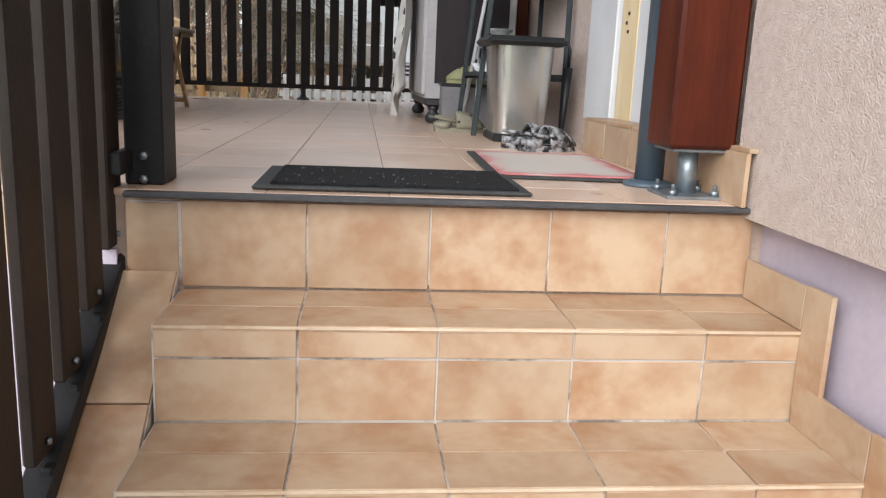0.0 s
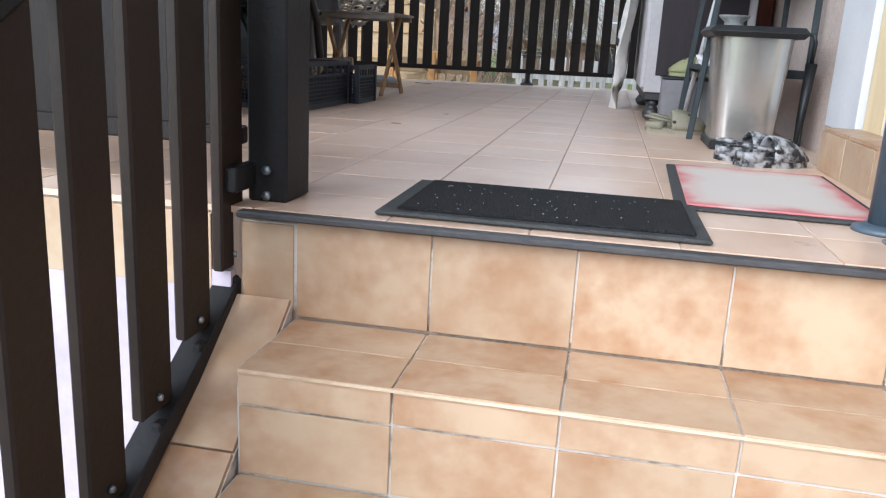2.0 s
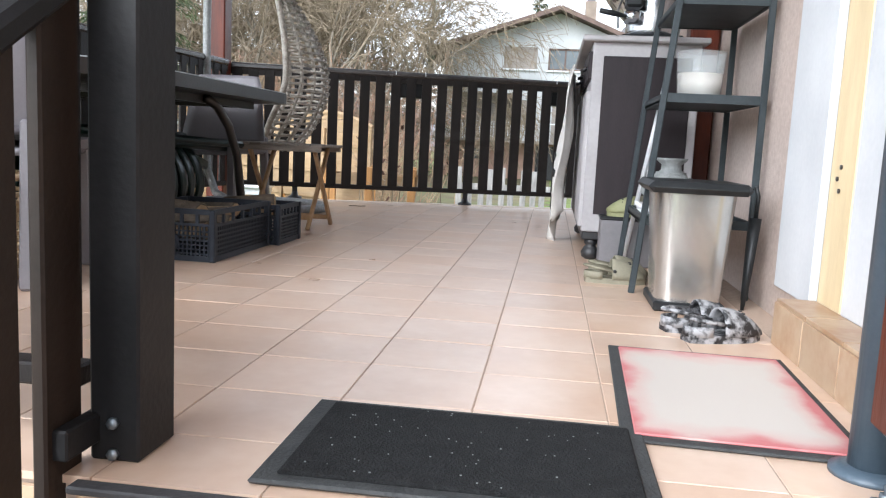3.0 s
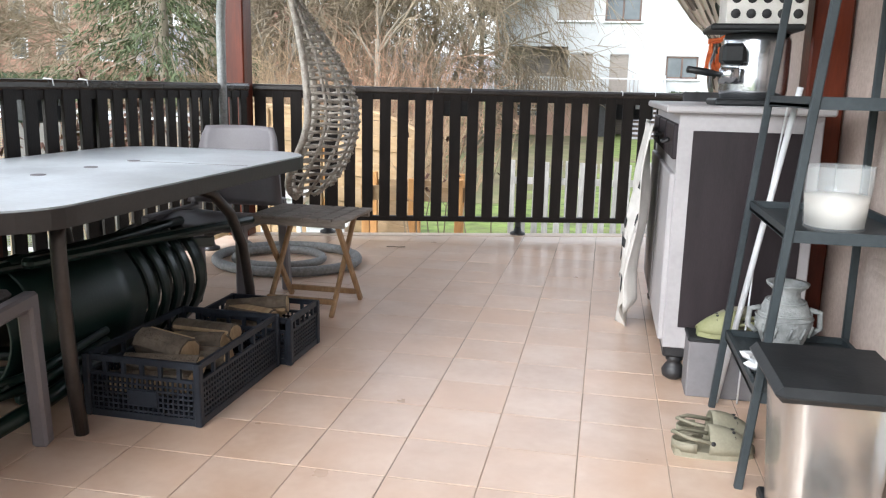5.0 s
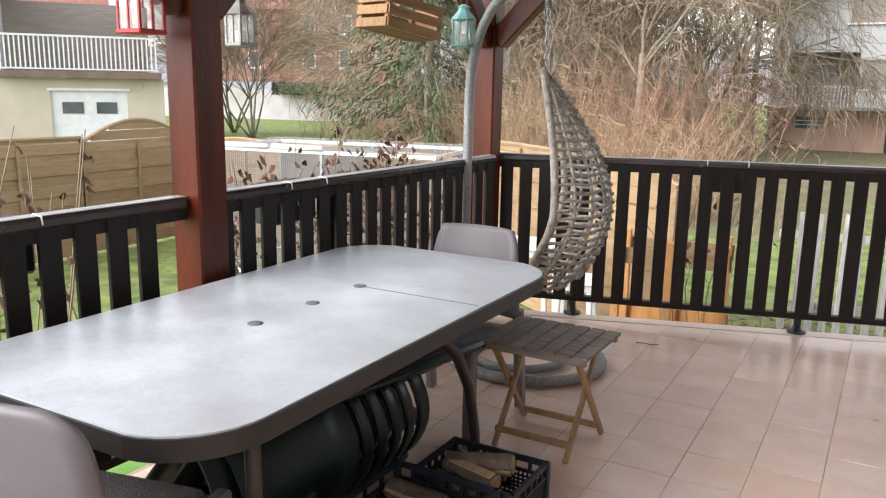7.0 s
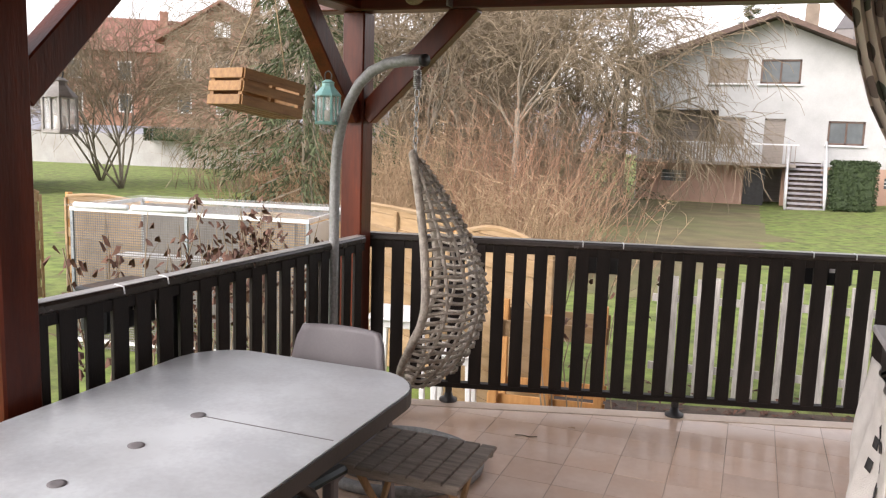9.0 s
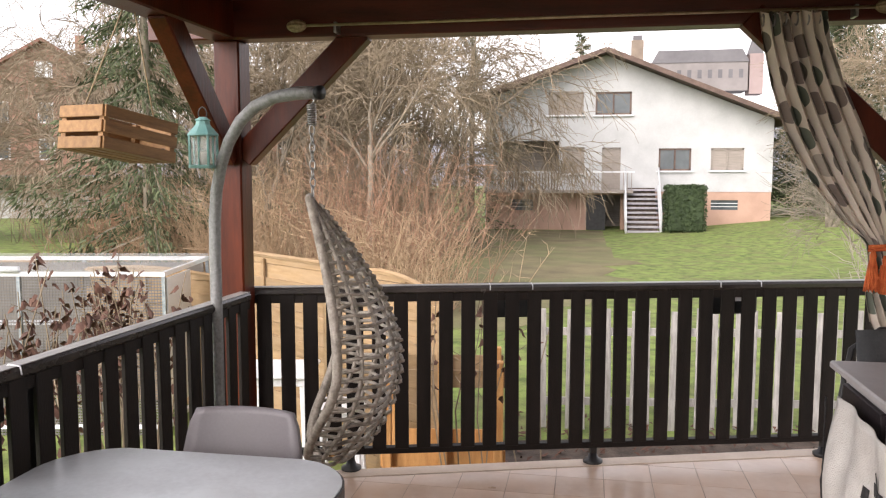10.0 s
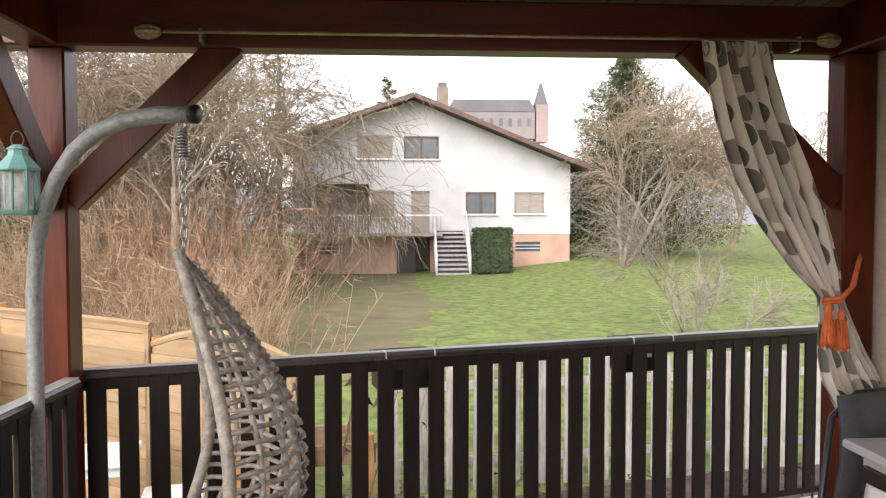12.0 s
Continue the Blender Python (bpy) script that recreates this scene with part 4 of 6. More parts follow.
part("body", Build().box((0, 0, 0.06), (0.26, 0.20, 0.12), bev=0.004), CLOTH, bx)
for i in range(5):
    for j in range(2):
        part("spot", Build(True).lathe([(0.016, 0), (0.016, 0.002)], n=12), INK, bx).matrix_basis = pose(-0.10 + 0.05 * i, -0.101, 0.035 + 0.05 * j, 90, 0, 0)

# ladder shelf
sh = thing("ladder_shelf", (0.462, 3.765, 0.0), "slate grey metal ladder shelf leaning to the wall", "shelf")
LEAN = 0.085


def sx_at(z):
    return LEAN * z


for sy in (-1, 1):
    part("front_upright", Build().beam((0, sy * 0.285, 0.0), (sx_at(1.75), sy * 0.285, 1.75), 0.022, 0.018, bev=0.003), SHELF, sh)
    part("back_upright", Build().beam((0.385, sy * 0.285, 0.0), (0.385, sy * 0.285, 1.75), 0.022, 0.018, bev=0.003), SHELF, sh)
for z in (0.25, 0.675, 1.0, 1.36, 1.70):
    x0 = sx_at(z)
    t = part("tray", Build().box(((x0 + 0.385) / 2, 0, z), (0.385 - x0, 0.56, 0.008)).box((x0 + 0.006, 0, z + 0.008), (0.012, 0.56, 0.03))
             .box((0.38, 0, z + 0.008), (0.012, 0.56, 0.03)).box(((x0 + 0.385) / 2, -0.28, z + 0.008), (0.385 - x0, 0.012, 0.03)).box(((x0 + 0.385) / 2, 0.28, z + 0.008), (0.385 - x0, 0.012, 0.03)), SHELF, sh)
jar = thing("glass_jar", (0.655, 3.61, 0.681), "clear glass jar half full of white wax", "jar")
part("glass", Build(True).lathe([(0.058, 0.0), (0.075, 0.01), (0.085, 0.17), (0.082, 0.17), (0.072, 0.014), (0.0, 0.012)], n=28), GLASS, jar)
part("wax", Build(True).lathe([(0.05, 0.014), (0.0715, 0.016), (0.077, 0.095), (0.0, 0.10)], n=28), WAX, jar, "white and beige wax")
vs = thing("amphora", (0.625, 3.90, 0.256), "grey stoneware amphora with ribbed belly and handles", "vase")
part("body", Build(True).lathe([(0.06, 0.0), (0.075, 0.02), (0.115, 0.12), (0.118, 0.16), (0.09, 0.225), (0.058, 0.25), (0.055, 0.28), (0.085, 0.305), (0.09, 0.318), (0.07, 0.315), (0.045, 0.28)], n=28), VASE, vs)
for a in (0.165, 0.185, 0.235):
    part("band", Build(True).tube([((0.117 if a < 0.18 else 0.109 if a < 0.2 else 0.082) * math.cos(2 * math.pi * j / 28), (0.117 if a < 0.18 else 0.109 if a < 0.2 else 0.082) * math.sin(2 * math.pi * j / 28), a) for j in range(28)], 0.005, 6, True), VASE, vs)
for k in range(12):
    an = 2 * math.pi * k / 12
    part("relief", Build(True).tube([(0.108 * math.cos(an), 0.108 * math.sin(an), 0.09), (0.119 * math.cos(an + 0.1), 0.119 * math.sin(an + 0.1), 0.14)], 0.007, 6), VASE, vs)
for s in (-1, 1):
    part("handle", Build(True).tube([(s * 0.10, 0, 0.20), (s * 0.145, 0, 0.19), (s * 0.15, 0, 0.12), (s * 0.112, 0, 0.09)], 0.013, 8), VASE, vs)
vs.scale = (0.69, 0.69, 0.69)
bowl = thing("clay_bowl", (0.66, 3.55, 0.256), "shallow brown clay bowl on the bottom shelf", "bowl")
part("bowl", Build(True).lathe([(0.04, 0.0), (0.07, 0.02), (0.085, 0.06), (0.08, 0.06), (0.05, 0.02), (0.0, 0.015)], n=24), mat("brown_clay", (0.16, 0.09, 0.06), (0.26, 0.16, 0.11), 10, 0.8, 0.3, 60), bowl)
rag = thing("white_bag", (0.56, 3.70, 0.256), "crumpled white plastic bag on the bottom shelf", "bag")
gg = [[(0.07 * math.sin(math.pi * i / 8) * math.cos(2 * math.pi * j / 14) * (1 + 0.45 * math.sin(5 * j + 2 * i)), 0.07 * math.sin(math.pi * i / 8) * math.sin(2 * math.pi * j / 14) * (1 + 0.2 * math.cos(3 * j + 2 * i)), 0.032 - 0.032 * math.cos(math.pi * i / 8) + 0.012 * math.sin(7 * j + 3 * i)) for j in range(15)] for i in range(9)]
part("film", Build(True).sheet(gg), WHITE, rag)
stick = thing("white_pole", (0.48, 4.10, 0.0), "white broom pole leaning against the shelf", "pole")
part("shaft", Build(True).tube([(0.0, 0.0, 0.0), (0.16, -0.02, 1.05)], 0.010, 10), WHITE, stick)
cable = thing("white_cable", (0.43, 4.10, 0.0), "thin white cable hanging beside the sideboard", "cable")
part("wire", Build(True).tube([(0.20, 0.08, 1.0), (0.165, 0.03, 0.75), (0.13, 0.0, 0.5), (0.12, -0.02, 0.25), (0.12, 0.0, 0.0)], 0.003, 6), WHITE, cable)

bxx = thing("grey_box", (0.508, 4.20, 0.0), "grey storage box with shoes on its lid", "box")
part("body", Build().box((0, 0, 0.10), (0.25, 0.14, 0.20), bev=0.005), CARD, bxx)
part("lid", Build().box((0, 0, 0.205), (0.26, 0.15, 0.016), bev=0.005), BLACKPL, bxx)


def clog(at, turn, material, label, group):
    c = thing("clog", at, label, "shoe", group, turn)
    g = []
    for i in range(13):
        v = i / 12
        y = -0.13 + 0.26 * v
        w = 0.040 + 0.014 * math.sin(math.pi * v ** 1.4) - (0.02 * max(0, v - 0.85) / 0.15) - 0.012 * max(0, 0.12 - v) / 0.12
        g.append((y, w))
    sole = [(w, y) for y, w in g] + [(-w, y) for y, w in reversed(g)]
    part("sole", Build().slab(sole, 0.0, 0.026), material, c)
    up = []
    for i in range(9):
        v = 0.42 + 0.58 * i / 8
        y = -0.13 + 0.26 * v
        w = 0.040 + 0.014 * math.sin(math.pi * v ** 1.4) - 0.02 * max(0, v - 0.85) / 0.15
        h = 0.095 * (1 - ((v - 0.42) / 0.60) ** 2.2) * 0.8 + 0.01
        up.append([(w * math.cos(math.pi * j / 10), y, 0.022 + h * math.sin(math.pi * j / 10)) for j in range(11)])
    part("upper", Build(True).sheet(up, 0.006), material, c)
    heel = [(0.043 * math.cos(a), -0.06 - 0.075 * math.sin(a) * 0.95, 0.0) for a in [math.pi * i / 12 for i in range(13)]]
    part("heel", Build(True).sheet([[(x, y, 0.02) for x, y, z in heel], [(x, y, 0.055) for x, y, z in heel]], 0.006), material, c)
    part("strap", Build(True).tube([(0.046, -0.01, 0.06), (0.04, -0.09, 0.075), (0.0, -0.135, 0.08), (-0.04, -0.09, 0.075), (-0.046, -0.01, 0.06)], 0.008, 6), material, c)
    for s in (-1, 1):
        part("rivet", Build(True).lathe([(0.009, 0), (0.007, 0.006)], n=10), BLACKPL, c).matrix_basis = pose(s * 0.050, -0.01, 0.06, 0, s * 90, 0)
    for i in range(5):
        a = math.pi * (0.25 + 0.125 * i)
        part("vent", Build(True).lathe([(0.006, 0), (0.006, 0.003)], n=8), INK, c).matrix_basis = pose(0.046 * math.cos(a), 0.06, 0.03 + 0.068 * math.sin(a), 0, 90 - math.degrees(a), 0)
    c.scale = (0.80, 0.86, 0.80)
    return c


clog((0.42, 3.68, 0.0), -84, CROC, "beige foam clog beside the ladder shelf", "beige clogs")
clog((0.44, 3.79, 0.0), -80, CROC, "beige foam clog beside the ladder shelf", "beige clogs")
clog((0.60, 2.93, 0.0), -72, CROCB, "black and white marbled clog before the bin", "marbled clogs")
clog((0.64, 2.83, 0.0), -66, CROCB, "black and white marbled clog before the bin", "marbled clogs")
clog((0.52, 4.17, 0.214), 95, mat("lime_foam", (0.21, 0.22, 0.10), (0.29, 0.29, 0.16), 8, 0.7, 0.1, 90), "pale lime clog on the storage box", "stored shoes")
clog((0.56, 4.25, 0.214), 88, CROC, "beige clog on the storage box", "stored shoes")

bn = thing("pedal_bin", (0.61, 3.31, 0.0), "brushed steel pedal bin with a dark plastic lid", "bin")
body = Build(True)
prof = []
for z, w, d in ((0.03, 0.205, 0.26), (0.375, 0.25, 0.305)):
    prof.append([(w / 2 * math.copysign(abs(math.cos(a)) ** 0.4, math.cos(a)), d / 2 * math.copysign(abs(math.sin(a)) ** 0.4, math.sin(a)), z) for a in [2 * math.pi * i / 40 for i in range(41)]])
part("body", body.sheet(prof, 0.0), BINBODY, bn)
part("lid", Build().box((0.0, 0, 0.392), (0.31, 0.36, 0.036), bev=0.016), BLACKPL, bn, "dark plastic lid")
part("base", Build().box((0, 0, 0.016), (0.22, 0.275, 0.032), bev=0.006), BLACKPL, bn)
part("pedal", Build().box((-0.03, -0.155, 0.018), (0.07, 0.06, 0.014), bev=0.004), BLACKPL, bn)
umb = thing("umbrella", (0.80, 3.30, 0.0), "closed black umbrella standing by the wall", "umbrella")
part("canopy", Build(True).tube([(0, 0, 0.0), (0.008, 0.006, 0.12), (0.018, 0.015, 0.30)], [0.006, 0.014, 0.020], 8), BLACKPL, umb)
part("handle", Build(True).tube([(0.018, 0.015, 0.30), (0.021, 0.018, 0.37), (0.012, 0.018, 0.40), (0.0, 0.018, 0.39)], 0.007, 8), BLACKPL, umb)

# reclining chair behind the sideboard
rc = thing("recliner", (0.57, 5.86, 0.0), "folded black reclining garden chair beside the curtain", "chair", turn=15)
part("frame", Build(True).tube([(-0.20, 0, 0.02), (-0.24, 0, 0.45), (-0.12, 0.05, 0.95), (0.0, 0.06, 1.02), (0.2, 0.06, 1.02)], 0.012, 8), BLACKMET, rc)
part("fabric", Build(True).sheet([[(-0.12 + 0.34 * j / 5, 0.02 + 0.03 * math.sin(i), 0.25 + 0.78 * i / 6) for j in range(6)] for i in range(7)], 0.02), mat("charcoal_textile", (0.05, 0.055, 0.06), (0.085, 0.09, 0.095), 8, 0.85, 0.3, 120), rc, "charcoal padded fabric")
part("lacing", Build(True).tube([(-0.245 + 0.008 * (i % 2), 0.01 * (i % 2), 0.3 + 0.025 * i) for i in range(20)], 0.004, 5), BLACKMET, rc)


# ---- hung from the roof ----
rod = thing("curtain_rod", (0.03, 6.31, 2.315), "slim brass curtain rod with leaf finials under the beam", "curtain rod")
part("rod", Build(True).tube([(-1.93, 0, 0.0), (0.58, 0, 0.0)], 0.007, 8), mat("aged_brass", (0.30, 0.24, 0.15), (0.48, 0.40, 0.27), 20, 0.4, 0.2, 80, metal=0.6), rod)
for x in (-1.97, 0.62):
    knob = [[(x + 0.05 * math.cos(math.pi * i / 10), 0.024 * (1 + 0.18 * math.cos(8 * f)) * math.sin(math.pi * i / 10) * math.cos(f), 0.026 * (1 + 0.18 * math.cos(8 * f)) * math.sin(math.pi * i / 10) * math.sin(f)) for f in [2 * math.pi * j / 32 for j in range(33)]] for i in range(11)]
    part("finial", Build(True).sheet(knob), mat("aged_brass_leaf", (0.22, 0.17, 0.10), (0.46, 0.38, 0.24), 60, 0.4, 0.4, 120, metal=0.5), rod)
for x in (-1.78, 0.50):
    part("bracket", Build().box((x, 0.03, -0.012), (0.014, 0.07, 0.05), bev=0.002), STEEL, rod)

SPOT = bpy.data.materials.new("dotted_curtain")
SPOT.use_nodes = True
sn, sl = SPOT.node_tree.nodes, SPOT.node_tree.links
uvn, vor, rampd, palette, mixd = sn.new("ShaderNodeUVMap"), sn.new("ShaderNodeTexVoronoi"), sn.new("ShaderNodeMapRange"), sn.new("ShaderNodeValToRGB"), sn.new("ShaderNodeMix")
vor.voronoi_dimensions = "2D"
vor.inputs["Scale"].default_value, vor.inputs["Randomness"].default_value = 7.0, 0.8
sl.new(uvn.outputs[0], vor.inputs["Vector"])
rampd.inputs["From Min"].default_value, rampd.inputs["From Max"].default_value = 0.33, 0.345
sl.new(vor.outputs["Distance"], rampd.inputs["Value"])
palette.color_ramp.interpolation = "CONSTANT"
palette.color_ramp.elements[0].color = (0.16, 0.145, 0.12, 1)
palette.color_ramp.elements[1].position, palette.color_ramp.elements[1].color = 0.35, (0.13, 0.15, 0.12, 1)
e = palette.color_ramp.elements.new(0.62)
e.color = (0.24, 0.20, 0.18, 1)
e = palette.color_ramp.elements.new(0.84)
e.color = (0.42, 0.38, 0.33, 1)
sep = sn.new("ShaderNodeSeparateColor")
sl.new(vor.outputs["Color"], sep.inputs[0])
sl.new(sep.outputs[0], palette.inputs[0])
mixd.data_type = "RGBA"
sl.new(rampd.outputs[0], mixd.inputs[0])
sl.new(palette.outputs[0], mixd.inputs[6])
mixd.inputs[7].default_value = (0.70, 0.64, 0.56, 1)
sl.new(mixd.outputs[2], sn["Principled BSDF"].inputs["Base Color"])
sn["Principled BSDF"].inputs["Roughness"].default_value = 0.9
weavet, bmp = sn.new("ShaderNodeTexNoise"), sn.new("ShaderNodeBump")
weavet.inputs["Scale"].default_value = 300
bmp.inputs["Strength"].default_value = 0.3
sl.new(uvn.outputs[0], weavet.inputs["Vector"])
sl.new(weavet.outputs[0], bmp.inputs["Height"])
sl.new(bmp.outputs[0], sn["Principled BSDF"].inputs["Normal"])

cur = thing("curtain", (0.10, 6.28, 0.0), "cream curtain with grey and brown dots, tied back", "curtain")
keys = [(2.30, 0.035, 0.305), (2.20, 0.05, 0.32), (2.0, 0.095, 0.39), (1.8, 0.16, 0.48), (1.6, 0.265, 0.55), (1.42, 0.40, 0.60), (1.33, 0.50, 0.605), (1.25, 0.51, 0.64), (1.1, 0.505, 0.71), (0.98, 0.53, 0.78), (0.86, 0.60, 0.82), (0.80, 0.64, 0.83)]
g, uvs, run = [], [], 0.0
for i in range(56):
    z = 2.30 - 1.5 * i / 55
    k = max(q for q in range(len(keys)) if keys[q][0] >= z - 1e-9)
    k = min(k, len(keys) - 2)
    t = (keys[k][0] - z) / (keys[k][0] - keys[k + 1][0])
    t = min(max(t, 0), 1)
    l_ = keys[k][1] + t * (keys[k + 1][1] - keys[k][1])
    r_ = keys[k][2] + t * (keys[k + 1][2] - keys[k][2])
    tight = max(0.15, min(1, abs(z - 1.33) / 0.45))
    row = []
    for j in range(73):
        u = j / 72
        ph = u * 2 * math.pi * 6.5 + 0.5 * math.sin(3 * z)
        row.append((l_ + (r_ - l_) * (u + 0.018 * math.sin(2 * ph)), 0.034 * (0.35 + 0.65 * tight) * math.sin(ph) + 0.012 * math.sin(11 * u + 4 * z), z + (0.012 * math.sin(ph) if i == 0 else 0)))
        uvs.append((u * 0.95, z))
    g.append(row)
fab = Build(True).sheet(g, 0.0, uvs)
part("fabric", fab, SPOT, cur)
for k in range(6):
    part("eyelet", Build(True).tube([(0.05 + 0.045 * k, 0.024 * math.cos(a), 2.268 + 0.024 * math.sin(a)) for a in [2 * math.pi * i / 14 for i in range(14)]], 0.004, 6, True), STEEL, cur)
tie = thing("tieback", (0.65, 6.27, 1.32), "orange cord tieback with two tassels", "tieback")
part("cord", Build(True).tube([(-0.06, -0.06, -0.005), (0.0, -0.075, 0.0), (0.06, -0.05, 0.04), (0.11, 0.0, 0.11), (0.15, 0.05, 0.15)], 0.009, 6), ORANGE, tie)
part("cord", Build(True).tube([(-0.06, -0.055, -0.02), (0.0, -0.07, -0.015), (0.07, -0.05, 0.05), (0.15, 0.05, 0.16)], 0.007, 6), ORANGE, tie)
for x in (-0.045, 0.005):
    ts = part("tassel", Build(True).lathe([(0.008, 0.0), (0.014, -0.02), (0.012, -0.035), (0.018, -0.06), (0.026, -0.15), (0.022, -0.16)], (x, -0.075, -0.02 - 0.02 * (x > 0)), 14), ORANGE, tie)
    part("threads", (lambda b: [b.tube([(x + 0.016 * math.cos(a), -0.075 + 0.016 * math.sin(a), -0.08), (x + 0.03 * math.cos(a), -0.075 + 0.03 * math.sin(a), -0.19)], 0.003, 4) for a in [2 * math.pi * i / 14 for i in range(14)]] and b)(Build(True)), ORANGE, ts, kind="stuff")


def lantern(at, body, label, scale=1.0, turn=0.0):
    c = thing("lantern", at, label, "lantern", "hanging lanterns", turn)
    w = 0.058 * scale
    part("base", Build().box((0, 0, -0.255 * scale), (2.3 * w, 2.3 * w, 0.016), bev=0.004), body, c)
    for sx in (-1, 1):
        for sy in (-1, 1):
            part("corner_bar", Build().box((sx * w, sy * w, -0.165 * scale), (0.009, 0.009, 0.18 * scale)), body, c)
    for k, (sx, sy) in enumerate(((1, 0), (-1, 0), (0, 1), (0, -1))):
        p = part("pane", Build().box((sx * w, sy * w, -0.165 * scale), ((0.002 if sx else 2 * w - 0.01), (0.002 if sy else 2 * w - 0.01), 0.17 * scale)), GLASS, c)
        p.visible_shadow = False
        part("glazing_bar", Build().box((sx * (w + 0.002), sy * (w + 0.002), -0.165 * scale), (0.006, 0.006, 0.17 * scale)), body, c)
    part("roof", Build().lathe([(1.62 * w, -0.075 * scale), (1.6 * w, -0.065 * scale), (0.75 * w, -0.01 * scale), (0.7 * w, 0.012 * scale), (0.85 * w, 0.016 * scale), (0.3 * w, 0.035 * scale)], (0, 0, 0), 8), body, c)
    part("ring", Build(True).tube([(0.02 * math.cos(a), 0, 0.055 * scale + 0.028 * math.sin(a)) for a in [2 * math.pi * i / 16 for i in range(16)]], 0.003, 6, True), BLACKMET, c)
    part("candle", Build(True).lathe([(0.02, -0.247 * scale), (0.02, -0.17 * scale)], n=12), WAX, c)
    return c


lantern((-2.27, 5.99, 1.845), TURQ, "turquoise metal lantern with glass panes hung from a brace", 0.76)
lantern((-2.44, 4.42, 1.745), ZINC, "antique zinc lantern hung beside the red post", 0.64)
lantern((-2.42, 3.92, 1.83), REDPAINT, "red painted lantern hung beside the red post", 0.9)

hc = thing("hanging_crate", (-2.46, 5.72, 1.70), "honey pine slatted crate hung on cords", "crate")
hc.matrix_basis = pose(-2.43, 5.58, 1.705, 0, 8, 76) @ Matrix.Scale(0.83, 4)
for sy in (-1, 1):
    for k, z in enumerate((0.03, 0.105, 0.175)):
        part("slat", Build().box((0, sy * 0.14, z - 0.02), (0.46, 0.012, 0.055), bev=0.002), PINE, hc)
for sx in (-1, 1):
    for z in (0.03, 0.105, 0.175):
        part("end_slat", Build().box((sx * 0.235, 0, z - 0.02), (0.012, 0.27, 0.055), bev=0.002), PINE, hc)
    for sy in (-1, 1):
        part("corner_block", Build().box((sx * 0.212, sy * 0.118, 0.08), (0.03, 0.03, 0.19)), PINE, hc)
for k in range(4):
    part("floor_slat", Build().box((0, -0.11 + 0.073 * k, -0.012), (0.46, 0.055, 0.010)), PINE, hc)
for sx in (-1, 1):
    part("cord", Build(True).tube([(sx * 0.22, 0, 0.18), (sx * 0.03, 0, 0.72)], 0.004, 5), mat("jute_cord", (0.30, 0.22, 0.13), (0.42, 0.33, 0.21), 40, 0.9, 0.4, 150), hc)


# pots clipped behind the far rail
def rail_box(x, y, turn, label):
    b = thing("planter_box", (x, y, 0.83), label, "planter", "rail planters", turn)
    part("body", Build().box((0, 0, 0.085), (0.27, 0.13, 0.17), bev=0.01), BLACKPL, b)
    part("rim", Build().box((0, 0, 0.165), (0.29, 0.15, 0.02), bev=0.006), BLACKPL, b)
    part("soil", Build().box((0, 0, 0.172), (0.25, 0.11, 0.012)), SOIL, b)
    part("tag", Build().box((0.02, -0.069, 0.10), (0.035, 0.004, 0.05)), WHITE, b, "white label")
    for s in (-1, 1):
        part("clip", Build(True).tube([(s * 0.115, -0.06, 0.16), (s * 0.115, -0.10, 0.196), (s * 0.115, -0.142, 0.192), (s * 0.115, -0.146, 0.165)], 0.003, 5), WHITE, b, "white wire clip")


for x in (-1.0, 0.235):
    rail_box(x, rail_y(x) + 0.10, 14.7, "black plastic planter clipped to the far railing")
for y in (3.35, 4.69):
    rail_box(left_x(y) - 0.10, y, 88, "black plastic planter clipped to the garden side railing")
deb = thing("twig", (-1.23, 6.36, 0.0), "thin dry twig lying on the tiles", "twig")
part("stem", Build(True).tube([(-0.06, -0.01, 0.004), (-0.02, 0.0, 0.005), (0.02, -0.004, 0.004), (0.06, 0.01, 0.006)], 0.003, 5), TWIG, deb)

# ---- garden ----
bed = Build()
bed.slab([(-2.6, 6.9), (3.5, 8.4), (4.5, 11.9), (-2.4, 10.2)], -1.1, -1.07)
setting("soil_bed", bed, SOIL, "bare dark soil with dead leaves behind the terrace", "flower bed")
kerb = Build().beam((-1.5, 8.8, -1.0), (4.2, 9.6, -1.0), 0.06, 0.16, bev=0.01)
setting("bed_kerb", kerb, PAVE, "grey concrete edging of the flower bed", "kerb")
lit = Build()
rnd = random.Random(11)
for k in range(900):
    x, y = rnd.uniform(-1.5, 4.0), rnd.uniform(8.3, 11.4)
    a, s, t = rnd.uniform(0, 6.28), rnd.uniform(0.03, 0.07), rnd.uniform(-0.02, 0.05)
    dx, dy = math.cos(a) * s, math.sin(a) * s
    z = -1.055
    lit.add([(x - dx, y - dy, z), (x + dy * 0.4, y - dx * 0.4, z + t), (x + dx, y + dy, z + 0.02), (x - dy * 0.4, y + dx * 0.4, z + t)], [(0, 1, 2, 3)])
tagged(part("leaf_litter", lit, DRYLEAF), "dead brown leaves scattered on the soil", "leaves", kind="stuff")

pk = thing("picket_fence", (-1.0, 11.0, -1.1), "weathered grey wooden picket fence beyond the terrace", "fence", turn=7)
pm = Build().box((0, 0, 0.65), (0.075, 0.02, 1.28), bev=0.004).mesh("picket")
pm.materials.append(GREYPICK)
for i in range(60):
    o = new("picket", pm)
    o.parent = pk
    o.matrix_basis = pose(0.135 * i, rnd.uniform(-0.004, 0.004), rnd.uniform(-0.02, 0.02), 0, rnd.uniform(-0.8, 0.8), 0)
